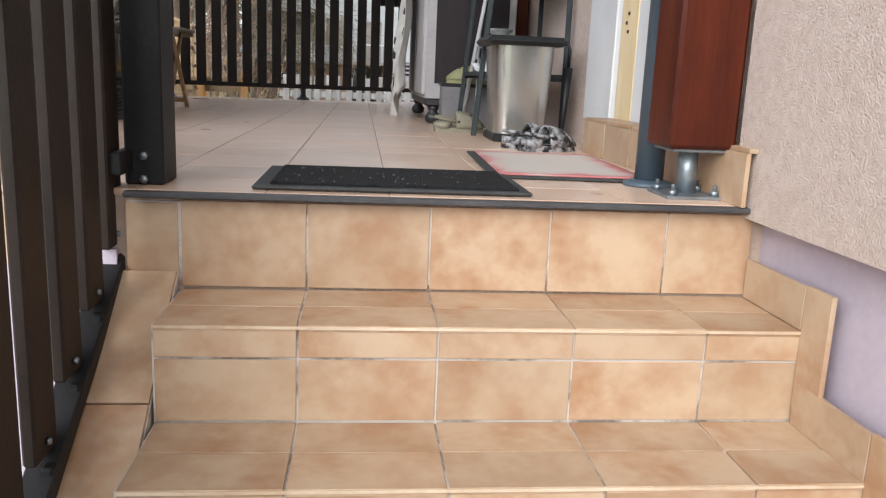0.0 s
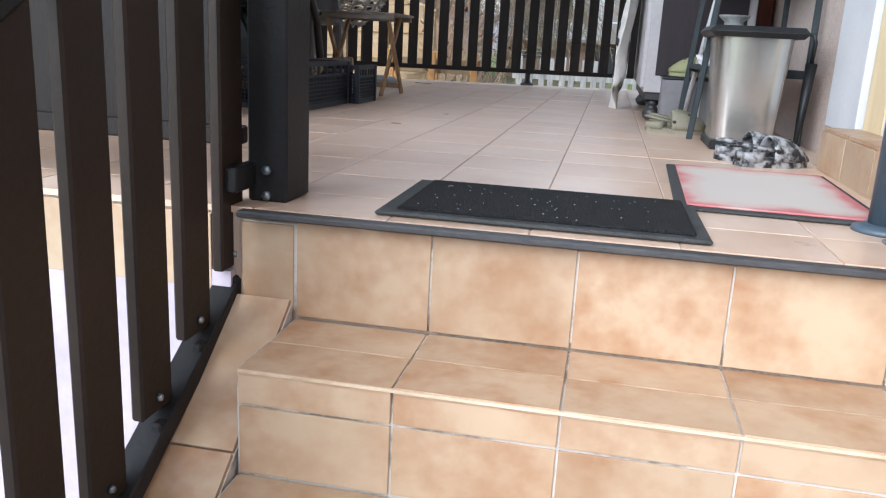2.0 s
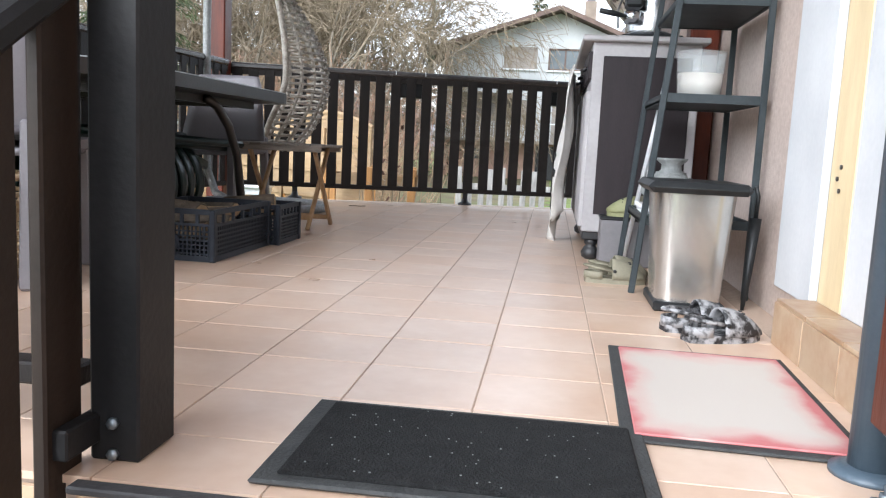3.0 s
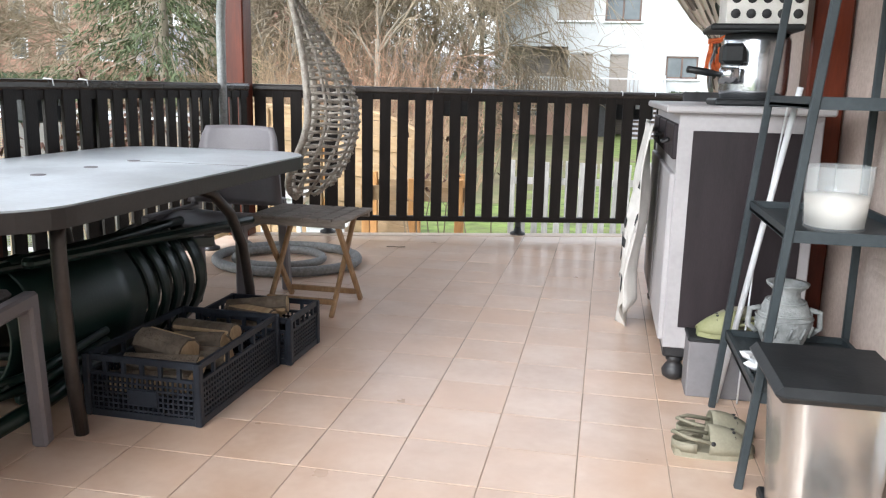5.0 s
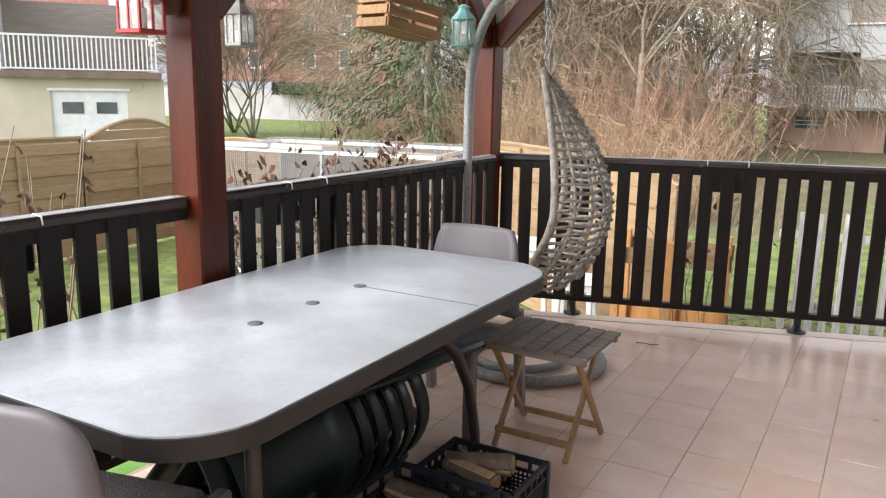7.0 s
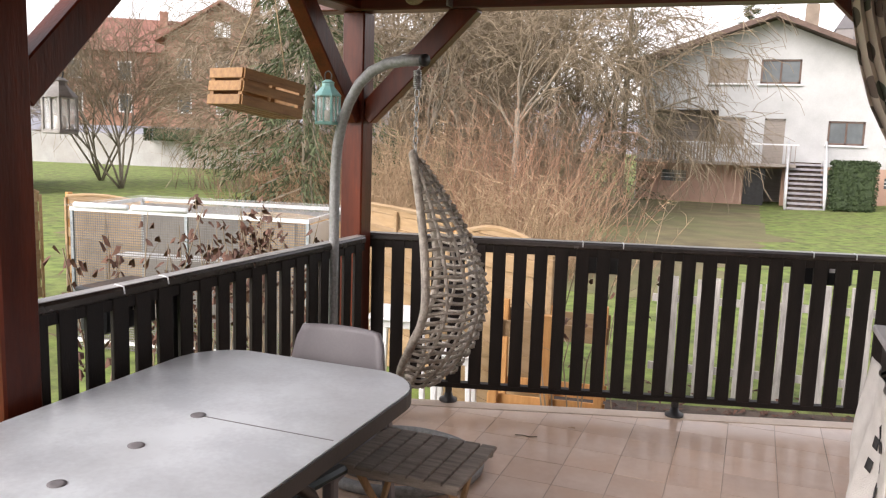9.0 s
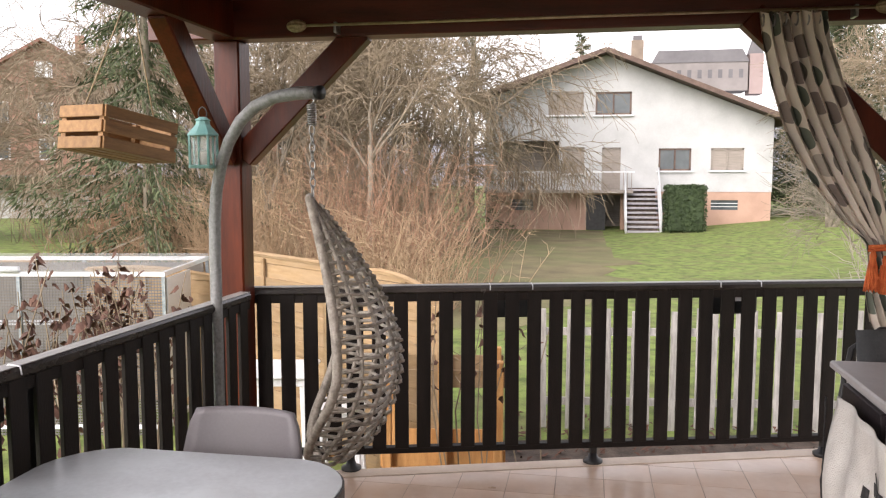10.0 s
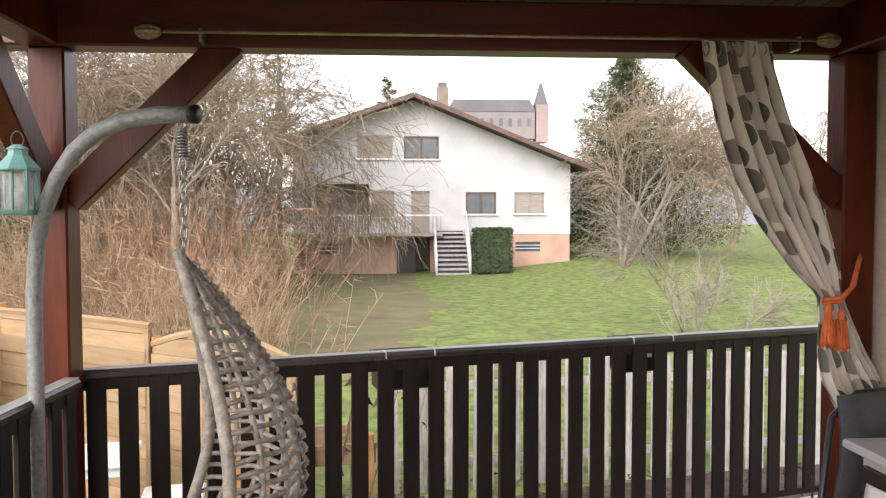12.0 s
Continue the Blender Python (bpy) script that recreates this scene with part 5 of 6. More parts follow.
for z in (0.30, 1.05):
    part("rail", Build().box((4.0, 0.03, z), (8.2, 0.035, 0.08)), GREYPICK, pk)


def fence_panel(p, q, z0, h, label, arch=0.13):
    """Horizontal-board panel with an arched top between two posts."""
    p, q = Vector((p[0], p[1], z0)), Vector((q[0], q[1], z0))
    w = (q - p).length
    f = thing("fence_panel", p, label, "fence", "garden fence panels", math.degrees(math.atan2(q.y - p.y, q.x - p.x)))
    top = lambda x: h + arch * math.sin(math.pi * x / w)
    n = int(h / 0.145)
    for i in range(n + 2):
        z = 0.05 + 0.145 * i
        if z + 0.13 < h:
            part("board", Build().box((w / 2, 0.012 * (1 if i % 2 else -1), z + 0.065), (w - 0.02, 0.02, 0.152), bev=0.004), FENCE, f)
        elif z < h + arch - 0.03:
            xs = [w * k / 24 for k in range(25) if top(w * k / 24) > z + 0.03]
            if len(xs) > 2:
                poly = [(xs[0], z), (xs[-1], z)] + [(x, min(top(x), z + 0.136)) for x in reversed(xs)]
                part("board", Build().slab(poly, -0.01, 0.01, "y"), FENCE, f)
    part("arch_rail", Build().tube([(w * k / 16, 0, top(w * k / 16)) for k in range(17)], 0.028, 6), FENCE, f)
    for x in (0.0, w / 2, w):
        part("batten", Build().box((x, -0.035, h / 2), (0.05, 0.025, h - 0.04), bev=0.004), FENCE, f)
    part("post", Build().box((0, 0.03, h / 2 + 0.03), (0.08, 0.08, h + 0.06), bev=0.006), ORANGEW, f)


def fence_run(p, q, n, h=1.8, arch=0.06, label="yellow pine fence panel with an arched top"):
    for i in range(n):
        a = (p[0] + (q[0] - p[0]) * i / n, p[1] + (q[1] - p[1]) * i / n)
        b = (p[0] + (q[0] - p[0]) * (i + 1) / n, p[1] + (q[1] - p[1]) * (i + 1) / n)
        fence_panel(a, b, -1.1, h, label, arch)


fence_run((-4.7, 11.0), (-2.95, 9.775), 1, 1.86, 0.01, "yellow pine fence panel with a level top")
fence_run((-2.95, 9.775), (-1.7, 8.9), 1, 1.71, 0.15)
fence_run((-10.2, 11.9), (-4.7, 11.0), 3, 1.55)
fence_run((-10.2, 3.55), (-10.2, 9.40), 3, 1.70, 0.01, "yellow pine fence panel with a level top")
fence_run((-10.2, 9.40), (-10.2, 11.35), 1, 1.63, 0.30)

# slatted timber box and white blocks behind the rail
tb = thing("timber_planter", (-2.03, 8.34, -1.1), "orange timber frame box with board sides behind the railing", "planter", turn=8)
for x in (0.0, 0.42, 0.84):
    for y in (0.0, 0.5):
        part("post", Build().box((x, y, 0.66), (0.07, 0.07, 1.32), bev=0.005), ORANGEW, tb)
for k in (0, 3, 7):
    for y in (0.045, 0.545):
        part("board", Build().box((0.42, y, 0.09 + 0.155 * k), (0.95, 0.018, 0.135), bev=0.003), FENCE if k % 3 else ORANGEW, tb)
for x, y, z, w, lab in ((-3.15, 9.05, 1.03, 0.60, "white plastic garden table beyond the railing"), (-2.55, 8.85, 0.80, 0.42, "small white plastic side table beyond the railing")):
    wt = thing("plastic_table", (x, y, -1.1), lab, "table", "white garden tables", 10)
    part("tabletop", Build().box((0, 0, z), (w, w, 0.035), bev=0.012), WHITE, wt)
    part("apron", Build().box((0, 0, z - 0.05), (w - 0.08, w - 0.08, 0.07), bev=0.006), WHITE, wt)
    for sx in (-1, 1):
        for sy in (-1, 1):
            part("leg", Build().beam((sx * (w / 2 - 0.07), sy * (w / 2 - 0.07), z - 0.08), (sx * (w / 2 - 0.04), sy * (w / 2 - 0.04), 0.0), 0.05, 0.05, bev=0.01), WHITE, wt)

# white framed run with mesh sides
gr = thing("greenhouse", (-7.70, 9.56, -1.1), "low white framed garden shelter with mesh sides", "greenhouse", turn=10)
GL, GD, GH = 2.95, 1.5, 1.69
for x in (0, GL / 2, GL):
    for y in (0, GD):
        part("upright", Build().box((x, y, GH / 2), (0.035, 0.035, GH)), GALV, gr)
for z in (0.1, GH):
    for y in (0, GD):
        part("rail", Build().box((GL / 2, y, z), (GL + 0.04, 0.04, 0.045)), WHITE, gr)
    for x in (0, GL):
        part("rail", Build().box((x, GD / 2, z), (0.04, GD, 0.045)), WHITE, gr)
mesh = Build()
for i in range(100):
    mesh.box((0.04 + (GL - 0.08) * i / 99, 0.0, GH / 2), (0.006, 0.004, GH))
for i in range(56):
    mesh.box((GL / 2, 0.003, 0.03 * i + 0.02), (GL, 0.004, 0.013))
part("netting", mesh, mat("grey_net", (0.13, 0.125, 0.12), (0.20, 0.195, 0.185), 4, 0.8, 0.1, 30), gr, kind="stuff")
part("back_panel", Build().box((GL / 2, GD - 0.02, GH / 2), (GL - 0.08, 0.01, GH - 0.1)), mat("taupe_sheet", (0.11, 0.10, 0.09), (0.20, 0.18, 0.155), 2, 0.8, 0.2, 20), gr)
part("end_panel", Build().box((GL + 0.01, GD * 0.28, GH / 2 + 0.1), (0.02, GD * 0.5, GH - 0.3)), WHITE, gr, "white panel door")
part("roof_sheet", Build().box((GL / 2, GD / 2, GH + 0.045), (GL + 0.12, GD + 0.12, 0.012)), GLASS, gr, "clear roof sheet")
for k in range(2):
    part("top_tube", Build(True).tube([(0.05 + 0.75 * k, -0.02, GH + 0.05), (0.74 + 0.75 * k, -0.02, GH + 0.045)], 0.035, 10), WHITE, gr, "white plastic tube")
part("shelf", Build().box((GL * 0.3, GD * 0.5, GH * 0.62), (GL * 0.5, 0.3, 0.02)), WHITE, gr)
turf = Build().box((-4.1, 3.6, -1.085), (3.0, 5.0, 0.02))
setting("turf_strip", turf, mat("bright_turf", (0.10, 0.24, 0.04), (0.17, 0.34, 0.07), 3, 0.95, 0.6, 40), "bright green turf below the garden rail", "grass")
pth = Build().box((-2.75, 3.6, -1.08), (0.5, 6.5, 0.04))
setting("garden_path", pth, PAVE, "pale paving strip beside the terrace", "path")

earth = Build().slab([(-16, 17), (-2, 16.2)] + [(-1.4 + 3.6 * (i / 28) ** 0.9 + 0.45 * math.sin(2.3 * i) + 0.3 * math.sin(5.1 * i), 17 + 19.5 * i / 28) for i in range(29)] + [(1.5, 40), (-6, 40), (-18, 30)], -1.1, -1.094)
setting("leafy_earth", earth, mat("leafy_earth", (0.12, 0.10, 0.055), (0.23, 0.20, 0.105), 1.2, 0.95, 1.0, 18, stain=(0.13, 0.165, 0.055)), "brown leafy earth under the shrubs", "ground")

# ---- trees and shrubs ----
def wob(rnd, s):
    return Vector((rnd.uniform(-s, s), rnd.uniform(-s, s), rnd.uniform(-s, s)))


def grow(rnd, wood, twigs, p, d, r, l, level, droop, last=5, thin=0.012):
    pts, rs = [p], [r]
    seg = 4 if level < 2 else 3
    for i in range(seg):
        d = (d + wob(rnd, 0.16 + 0.05 * level) + Vector((0, 0, -droop * level * 0.06))).normalized()
        p = p + d * (l / seg)
        r *= 0.86
        pts.append(p)
        rs.append(r)
    (wood if level < 2 else twigs).tube(pts, rs, 6 if level < 2 else 3)
    if level >= last or r < 0.003:
        return
    kids = (6, 7, 5, 5, 3)[level]
    for k in range(kids):
        t = rnd.uniform(0.35, 1.0) if level else rnd.uniform(0.45, 1.0)
        i = min(int(t * seg), seg - 1)
        q = pts[i].lerp(pts[i + 1], t * seg - i)
        e = (d + wob(rnd, 0.2 if k == 0 and level < 2 else 0.75)).normalized()
        grow(rnd, wood, twigs, q, e, max(rs[i + 1] * rnd.uniform(0.5, 0.7), thin), l * rnd.uniform(0.55, 0.78), level + 1, droop, last, thin)


def bare_tree(at, seed, h, label, r=0.16, droop=0.6, stems=1, twig=None, last=4, thin=0.013):
    rnd = random.Random(seed)
    t = thing("tree", at, label, "tree", "bare garden trees")
    wood, twigs = Build(True), Build()
    for s in range(stems):
        d = Vector((rnd.uniform(-0.15, 0.15), rnd.uniform(-0.15, 0.15), 1)) if stems == 1 else Vector((rnd.uniform(-0.6, 0.6), rnd.uniform(-0.6, 0.6), 1))
        grow(rnd, wood, twigs, Vector((0, 0, -0.1)), d.normalized(), r, h * 0.42, 0, droop, last, thin)
    part("trunk", wood, TRUNK, t)
    part("crown", twigs, twig or TWIG, t, kind="stuff")
    return t


G = -1.1
ta = bare_tree((-8.5, 27, G), 3, 10.5, "tall bare deciduous tree behind the russet shrubs", 0.20)
tb_ = bare_tree((-6.3, 33, G), 8, 12.5, "bare spreading tree in front of the white house", 0.17, 0.9)
tc_ = bare_tree((-13.0, 31, G), 21, 12.0, "tall bare deciduous tree behind the russet shrubs", 0.20)
for k, (x, y, s, a) in enumerate(((-11, 36, 1.1, 40), (-7.2, 38, 1.0, 130), (-17, 38, 1.15, 250), (-21, 44, 1.2, 60), (-10, 24, 0.75, 300), (-6.4, 24, 0.7, 20), (-26, 50, 1.3, 170), (-15, 30, 0.9, 90), (-32, 46, 1.0, 210), (-9.5, 30, 0.95, 75), (-8.6, 36.5, 0.9, 190), (-7.4, 29.5, 0.8, 330), (-12, 26, 0.9, 10), (-7, 33, 1.0, 222), (-18, 32, 1.0, 145), (-23, 38, 1.1, 35), (-14.5, 42, 1.2, 280), (17, 52, 1.1, 70), (24, 60, 1.2, 160), (31, 66, 1.3, 250))):
    c = copy_thing((ta, tb_, tc_)[k % 3], pose(x, y, G, 0, 0, a) @ Matrix.Scale(s, 4))
bare_tree((8.8, 36.5, G + 0.3), 33, 10.5, "bare fruit tree beside the white house", 0.10, 0.5, 3, None, 4, 0.012)
manystem = bare_tree((-24.6, 28.6, G), 71, 9.5, "slender many-stemmed bare tree before the white wall", 0.05, 0.2, 6, None, 3, 0.011)
copy_thing(manystem, pose(-28.5, 31.5, G, 0, 0, 130) @ Matrix.Scale(1.1, 4))
bare_tree((3.9, 15.5, G), 41, 2.8, "pale bare shrub on the lawn", 0.024, 0.2, 2, mat("pale_twig", (0.18, 0.16, 0.13), (0.31, 0.28, 0.23), 4, 0.9, 0.2, 20), 3, 0.006)
bare_tree((5.8, 21.4, G), 47, 4.6, "wide pale bare shrub on the lawn", 0.032, 0.1, 3, mat("pale_twig_light", (0.12, 0.105, 0.08), (0.24, 0.21, 0.165), 4, 0.9, 0.2, 20), 3, 0.006)


def stem_bush(at, seed, n, w, d, h, material, label, r=0.009):
    """Thicket of kinked upright stems, each with short twigs going every way."""
    rnd = random.Random(seed)
    s = thing("shrub", at, label, "shrub", "russet shrubs")
    b, c = Build(), Build()
    for k in range(n):
        x, y = rnd.gauss(0, w / 2.4), rnd.gauss(0, d / 2.4)
        hh = h * rnd.uniform(0.35, 1.08) * (1 - 0.25 * min(1, abs(x) / w))
        p = Vector((x, y, -0.05))
        way = Vector((x / w * 0.3 + rnd.gauss(0, 0.30), rnd.gauss(0, 0.30), 1)).normalized()
        pts = [p]
        for q in range(4):
            way = (way + wob(rnd, 0.20) + Vector((0, 0, 0.04))).normalized()
            p = p + way * hh / 4
            pts.append(p)
        b.tube(pts, [r, r * 0.9, r * 0.75, r * 0.55, r * 0.25], 3)
        for _ in range(6):
            i = rnd.randrange(1, 4)
            a = pts[i].lerp(pts[i + 1], rnd.random())
            u = Vector((rnd.gauss(0, 0.6), rnd.gauss(0, 0.6), rnd.uniform(-0.1, 1.0))) * hh * rnd.uniform(0.10, 0.26)
            c.tube([a, a + u * 0.55 + wob(rnd, 0.05), a + u], [r * 0.55, r * 0.4, r * 0.2], 3)
    part("thicket", b, material, s, kind="stuff")
    part("side_growth", c, material, s, kind="stuff")
    return s


REDTWIG2 = mat("straw_twig", (0.28, 0.185, 0.11), (0.45, 0.33, 0.21), 3, 0.9, 0.2, 20)
for k, (x, y, w, h) in enumerate(((-7.5, 19.5, 2.2, 3.3), (-5.2, 20.0, 2.2, 3.9), (-9.8, 21.0, 2.4, 3.2), (-12.5, 23.0, 2.6, 3.0), (-4.3, 17.6, 1.8, 2.3))):
    stem_bush((x, y, G), 60 + k, 330, w, 1.6, h, REDTWIG if k % 2 else REDTWIG2, "dense russet shrub of bare upright stems", 0.0085)

for k, (x, y, w, h) in enumerate(((-7.0, 27.5, 3.0, 4.2), (-8.2, 27.0, 4.0, 4.6), (-13.0, 28.0, 4.5, 4.4), (-18.5, 31.0, 5.0, 4.2), (-8.0, 31.5, 3.6, 5.0))):
    stem_bush((x, y, G), 80 + k, 330, w, 2.2, h, TWIG, "tangled grey-brown undergrowth of bare stems under the trees", 0.012)

# shrubs with dead leaves beside the terrace
def dead_leaf_shrub(at, seed, n, spread, height, leaves, label):
    dl = thing("dead_leaf_shrub", at, label, "shrub", "dead leaf shrubs")
    rnd = random.Random(seed)
    sb, lb = Build(), Build()
    for k in range(n):
        p = Vector((rnd.gauss(0, 0.18), (rnd.gauss(0.75, 0.28) if k % 4 else rnd.uniform(-0.9, 0.4)) * spread, 0))
        e = p + Vector((rnd.uniform(-0.3, 0.3), rnd.uniform(-0.4, 0.4), rnd.uniform(0.82, 1.0) * height))
        mid = p.lerp(e, 0.62) + wob(rnd, 0.12)
        sb.tube([p, p.lerp(mid, 0.5) + wob(rnd, 0.05), mid, e], [0.008, 0.007, 0.006, 0.003], 4)
        for _ in range(2):
            a = mid.lerp(e, rnd.uniform(0.0, 0.7))
            sb.tube([a, a + Vector((rnd.uniform(-0.2, 0.2), rnd.uniform(-0.2, 0.2), rnd.uniform(0.05, 0.2)))], [0.004, 0.002], 3)
        for _ in range(leaves):
            c = mid.lerp(e, rnd.uniform(0.1, 1.0)) + wob(rnd, 0.06)
            a, sz = rnd.uniform(0, 6.28), rnd.uniform(0.045, 0.09)
            u = Vector((math.cos(a), math.sin(a), rnd.uniform(-1.4, -0.3))).normalized() * sz
            w = u.cross(Vector((0, 0, 1))).normalized() * sz * 0.30
            lift = rnd.uniform(0.01, 0.035)
            lb.add([c, c + u * 0.35 + w * 0.9 + Vector((0, 0, lift)), c + u * 0.7 + w * 0.7, c + u + wob(rnd, 0.012), c + u * 0.7 - w * 0.7, c + u * 0.35 - w * 0.9 + Vector((0, 0, -0.4 * lift)), c + u * 0.5 + Vector((0, 0, 0.9 * lift))],
                   [(0, 1, 6), (1, 2, 6), (2, 3, 6), (3, 4, 6), (4, 5, 6), (5, 0, 6)])
    part("stem_mass", sb, TWIG, dl)
    part("leaves", lb, DRYLEAF, dl, kind="stuff")


dead_leaf_shrub((-3.6, 6.3, G), 5, 38, 1.0, 2.22, 20, "thin shrub with curled dead leaves beside the railing")
dead_leaf_shrub((-4.15, 4.0, G), 9, 20, 0.7, 2.30, 4, "sparse twiggy shrub with a few dead leaves beside the railing")
dead_leaf_shrub((-1.2, 7.95, G), 13, 8, 0.3, 2.08, 4, "thin dry stems with curled leaves behind the far railing")


def conifer(at, seed, h, w, label, droop=0.3, n=110, thick=1.0):
    rnd = random.Random(seed)
    t = thing("conifer", at, label, "conifer", "garden conifers")
    part("trunk", Build(True).tube([(0, 0, -0.1), (0.05, 0, h * 0.5), (0, 0.03, h * 0.98)], [0.16, 0.10, 0.02], 8), TRUNK, t)
    br, ne = Build(), Build()
    for k in range(n):
        v = (k + rnd.random()) / n
        z = h * (0.06 + 0.93 * v)
        ln = w * (1 - v) ** 0.8 * rnd.uniform(0.6, 1.15) + 0.15
        a = k * 2.4 + rnd.uniform(-0.3, 0.3)
        d = Vector((math.cos(a), math.sin(a), 0.25 - droop))
        p = Vector((0, 0, z))
        e = p + d * ln + Vector((0, 0, -0.06 * ln * ln * droop))
        br.tube([p, p.lerp(e, 0.5) + Vector((0, 0, 0.05 * ln)), e], [0.03, 0.018, 0.006], 3)
        m_ = int((70 + 85 * ln) * thick)
        for i in range(m_):
            q = p.lerp(e, rnd.uniform(0.15, 1.05)) + wob(rnd, 0.10 + 0.05 * ln)
            s = rnd.uniform(0.10, 0.24)
            u = (d + wob(rnd, 0.9) + Vector((0, 0, -droop))).normalized() * s
            x = u.cross(wob(rnd, 1)).normalized() * s * 0.10
            ne.add([q - x, q + u * 0.6 - x * 0.8, q + u, q + u * 0.6 + x * 0.8, q + x], [(0, 1, 2, 3, 4)])
    part("branchwork", br, TRUNK, t, kind="stuff")
    part("needles", ne, NEEDLE, t, kind="stuff")
    return t


conifer((-11.2, 20.8, G), 3, 10.5, 3.3, "dark drooping spruce beyond the garden fence", 0.62, 70, 1.0)
for x, y, sd in ((-9.5, 35.5, 15), (-14.5, 36.5, 16), (-5.8, 39.0, 17)):
    conifer((x, y, G), sd, 11.5, 2.6, "tall thin spruce behind the bare trees", 0.55, 48, 0.55)
conifer((11.5, 45, G), 5, 11.2, 5.4, "dense green conifer beside the white house", 0.1, 260)
conifer((-1.0, 45, G), 9, 9.8, 1.6, "slim conifer rising behind the white roof", 0.2, 60)
conifer((21, 40, G), 12, 8.5, 2.6, "dark conifer at the garden edge", 0.2, 80)


def hedge(name, at, size, seed, label, turn=0.0):
    rnd = random.Random(seed)
    t = thing(name, at, label, "hedge", turn=turn)
    core = Build().box((0, 0, size[2] / 2), (size[0] * 0.92, size[1] * 0.9, size[2] * 0.96), bev=0.08)
    part("core", core, HEDGE, t)
    lf = Build()
    n = int(220 * (size[0] * size[1] + 2 * size[2] * (size[0] + size[1])))
    for k in range(min(n, 6000)):
        f = rnd.randrange(3)
        p = [rnd.uniform(-size[0] / 2, size[0] / 2), rnd.uniform(-size[1] / 2, size[1] / 2), rnd.uniform(0, size[2])]
        if f == 0:
            p[1] = -size[1] / 2 + rnd.uniform(-0.04, 0.03)
        elif f == 1:
            p[0] = rnd.choice((-1, 1)) * size[0] / 2 + rnd.uniform(-0.04, 0.04)
        else:
            p[2] = size[2] + rnd.uniform(-0.05, 0.05)
        p = Vector(p)
        u, v = wob(rnd, 0.06), wob(rnd, 0.06)
        lf.add([p, p + u, p + u + v, p + v], [(0, 1, 2, 3)])
    part("leaves", lf, HEDGE, t, kind="stuff")
    return t


hedge("hedge", (3.47, 38.05, -0.93), (1.62, 1.3, 1.90), 3, "clipped square evergreen hedge beside the steps")
hedge("hedge", (-29.5, 44.6, 0.55), (13, 1.0, 0.75), 4, "clipped green hedge along the white wall", 14)

# ---- the white house across the lawn ----
HY = 40.37
house = thing("house", (1.06, HY, G - 0.13), "white rendered gabled house with a salmon basement", "house")
O = Vector((-0.9, 0, -G))


def facade(x0, x1, z0, z1, holes, cuts, y, t):
    """Wall in the xz plane with openings, cut by sloping rooflines."""
    xs = sorted({x0, x1, *[h[0] for h in holes], *[h[2] for h in holes]})
    zs = sorted({z0, z1, *[h[1] for h in holes], *[h[3] for h in holes]})
    b = Build()
    for i in range(len(xs) - 1):
        for j in range(len(zs) - 1):
            cx, cz = (xs[i] + xs[i + 1]) / 2, (zs[j] + zs[j + 1]) / 2
            if any(h[0] < cx < h[2] and h[1] < cz < h[3] for h in holes):
                continue
            poly = [(xs[i], zs[j]), (xs[i + 1], zs[j]), (xs[i + 1], zs[j + 1]), (xs[i], zs[j + 1])]
            for c in cuts:
                poly = clip(poly, c) if poly else poly
            if len(poly) > 2:
                b.slab(poly, y, y + t, "y")
    b.weld = True
    return b


def shift(b, o=O):
    b.v = [tuple(Vector(p) + o) for p in b.v]
    return b


AP, SR, SL = (0.0, 6.98), 0.405, 0.345
cutR, cutL = (-SR, -1, AP[1] + SR * AP[0]), (SL, -1, AP[1] - SL * AP[0])
WIN = [(-2.58, 4.33, -0.98, 5.37, 1), (-0.45, 4.31, 1.16, 5.34, 0), (2.40, 1.78, 3.82, 2.78, 0), (4.67, 1.80, 6.08, 2.78, 1), (-1.92, 1.65, -0.91, 2.85, 1), (-0.12, 0.90, 0.72, 2.83, 1)]
BALC = (-4.85, 0.9, -2.05, 3.15)
part("wall", shift(facade(-5.5, 7.3, 0.83, 7.2, [w[:4] for w in WIN] + [BALC], [cutR, cutL], 0, 0.3)), WHITEWALL, house)
BW = [(-4.34, -0.07, -3.24, 0.44), (4.73, 0.02, 5.90, 0.46), (2.3, -0.1, 2.75, 0.5), (-0.8, -1.1, 0.75, 0.67)]
part("basement", shift(facade(-5.45, 7.28, -1.2, 0.83, BW, [], 0.02, 0.3)), SALMON, house, "salmon painted basement")
part("side_wall", shift(Build().box((7.15, 4.5, 1.6), (0.3, 8.8, 5.3))), WHITEWALL, house)
part("side_wall", shift(Build().box((-5.35, 4.5, 1.8), (0.3, 8.8, 5.7))), WHITEWALL, house)
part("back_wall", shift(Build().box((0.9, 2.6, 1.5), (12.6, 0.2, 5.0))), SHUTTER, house)
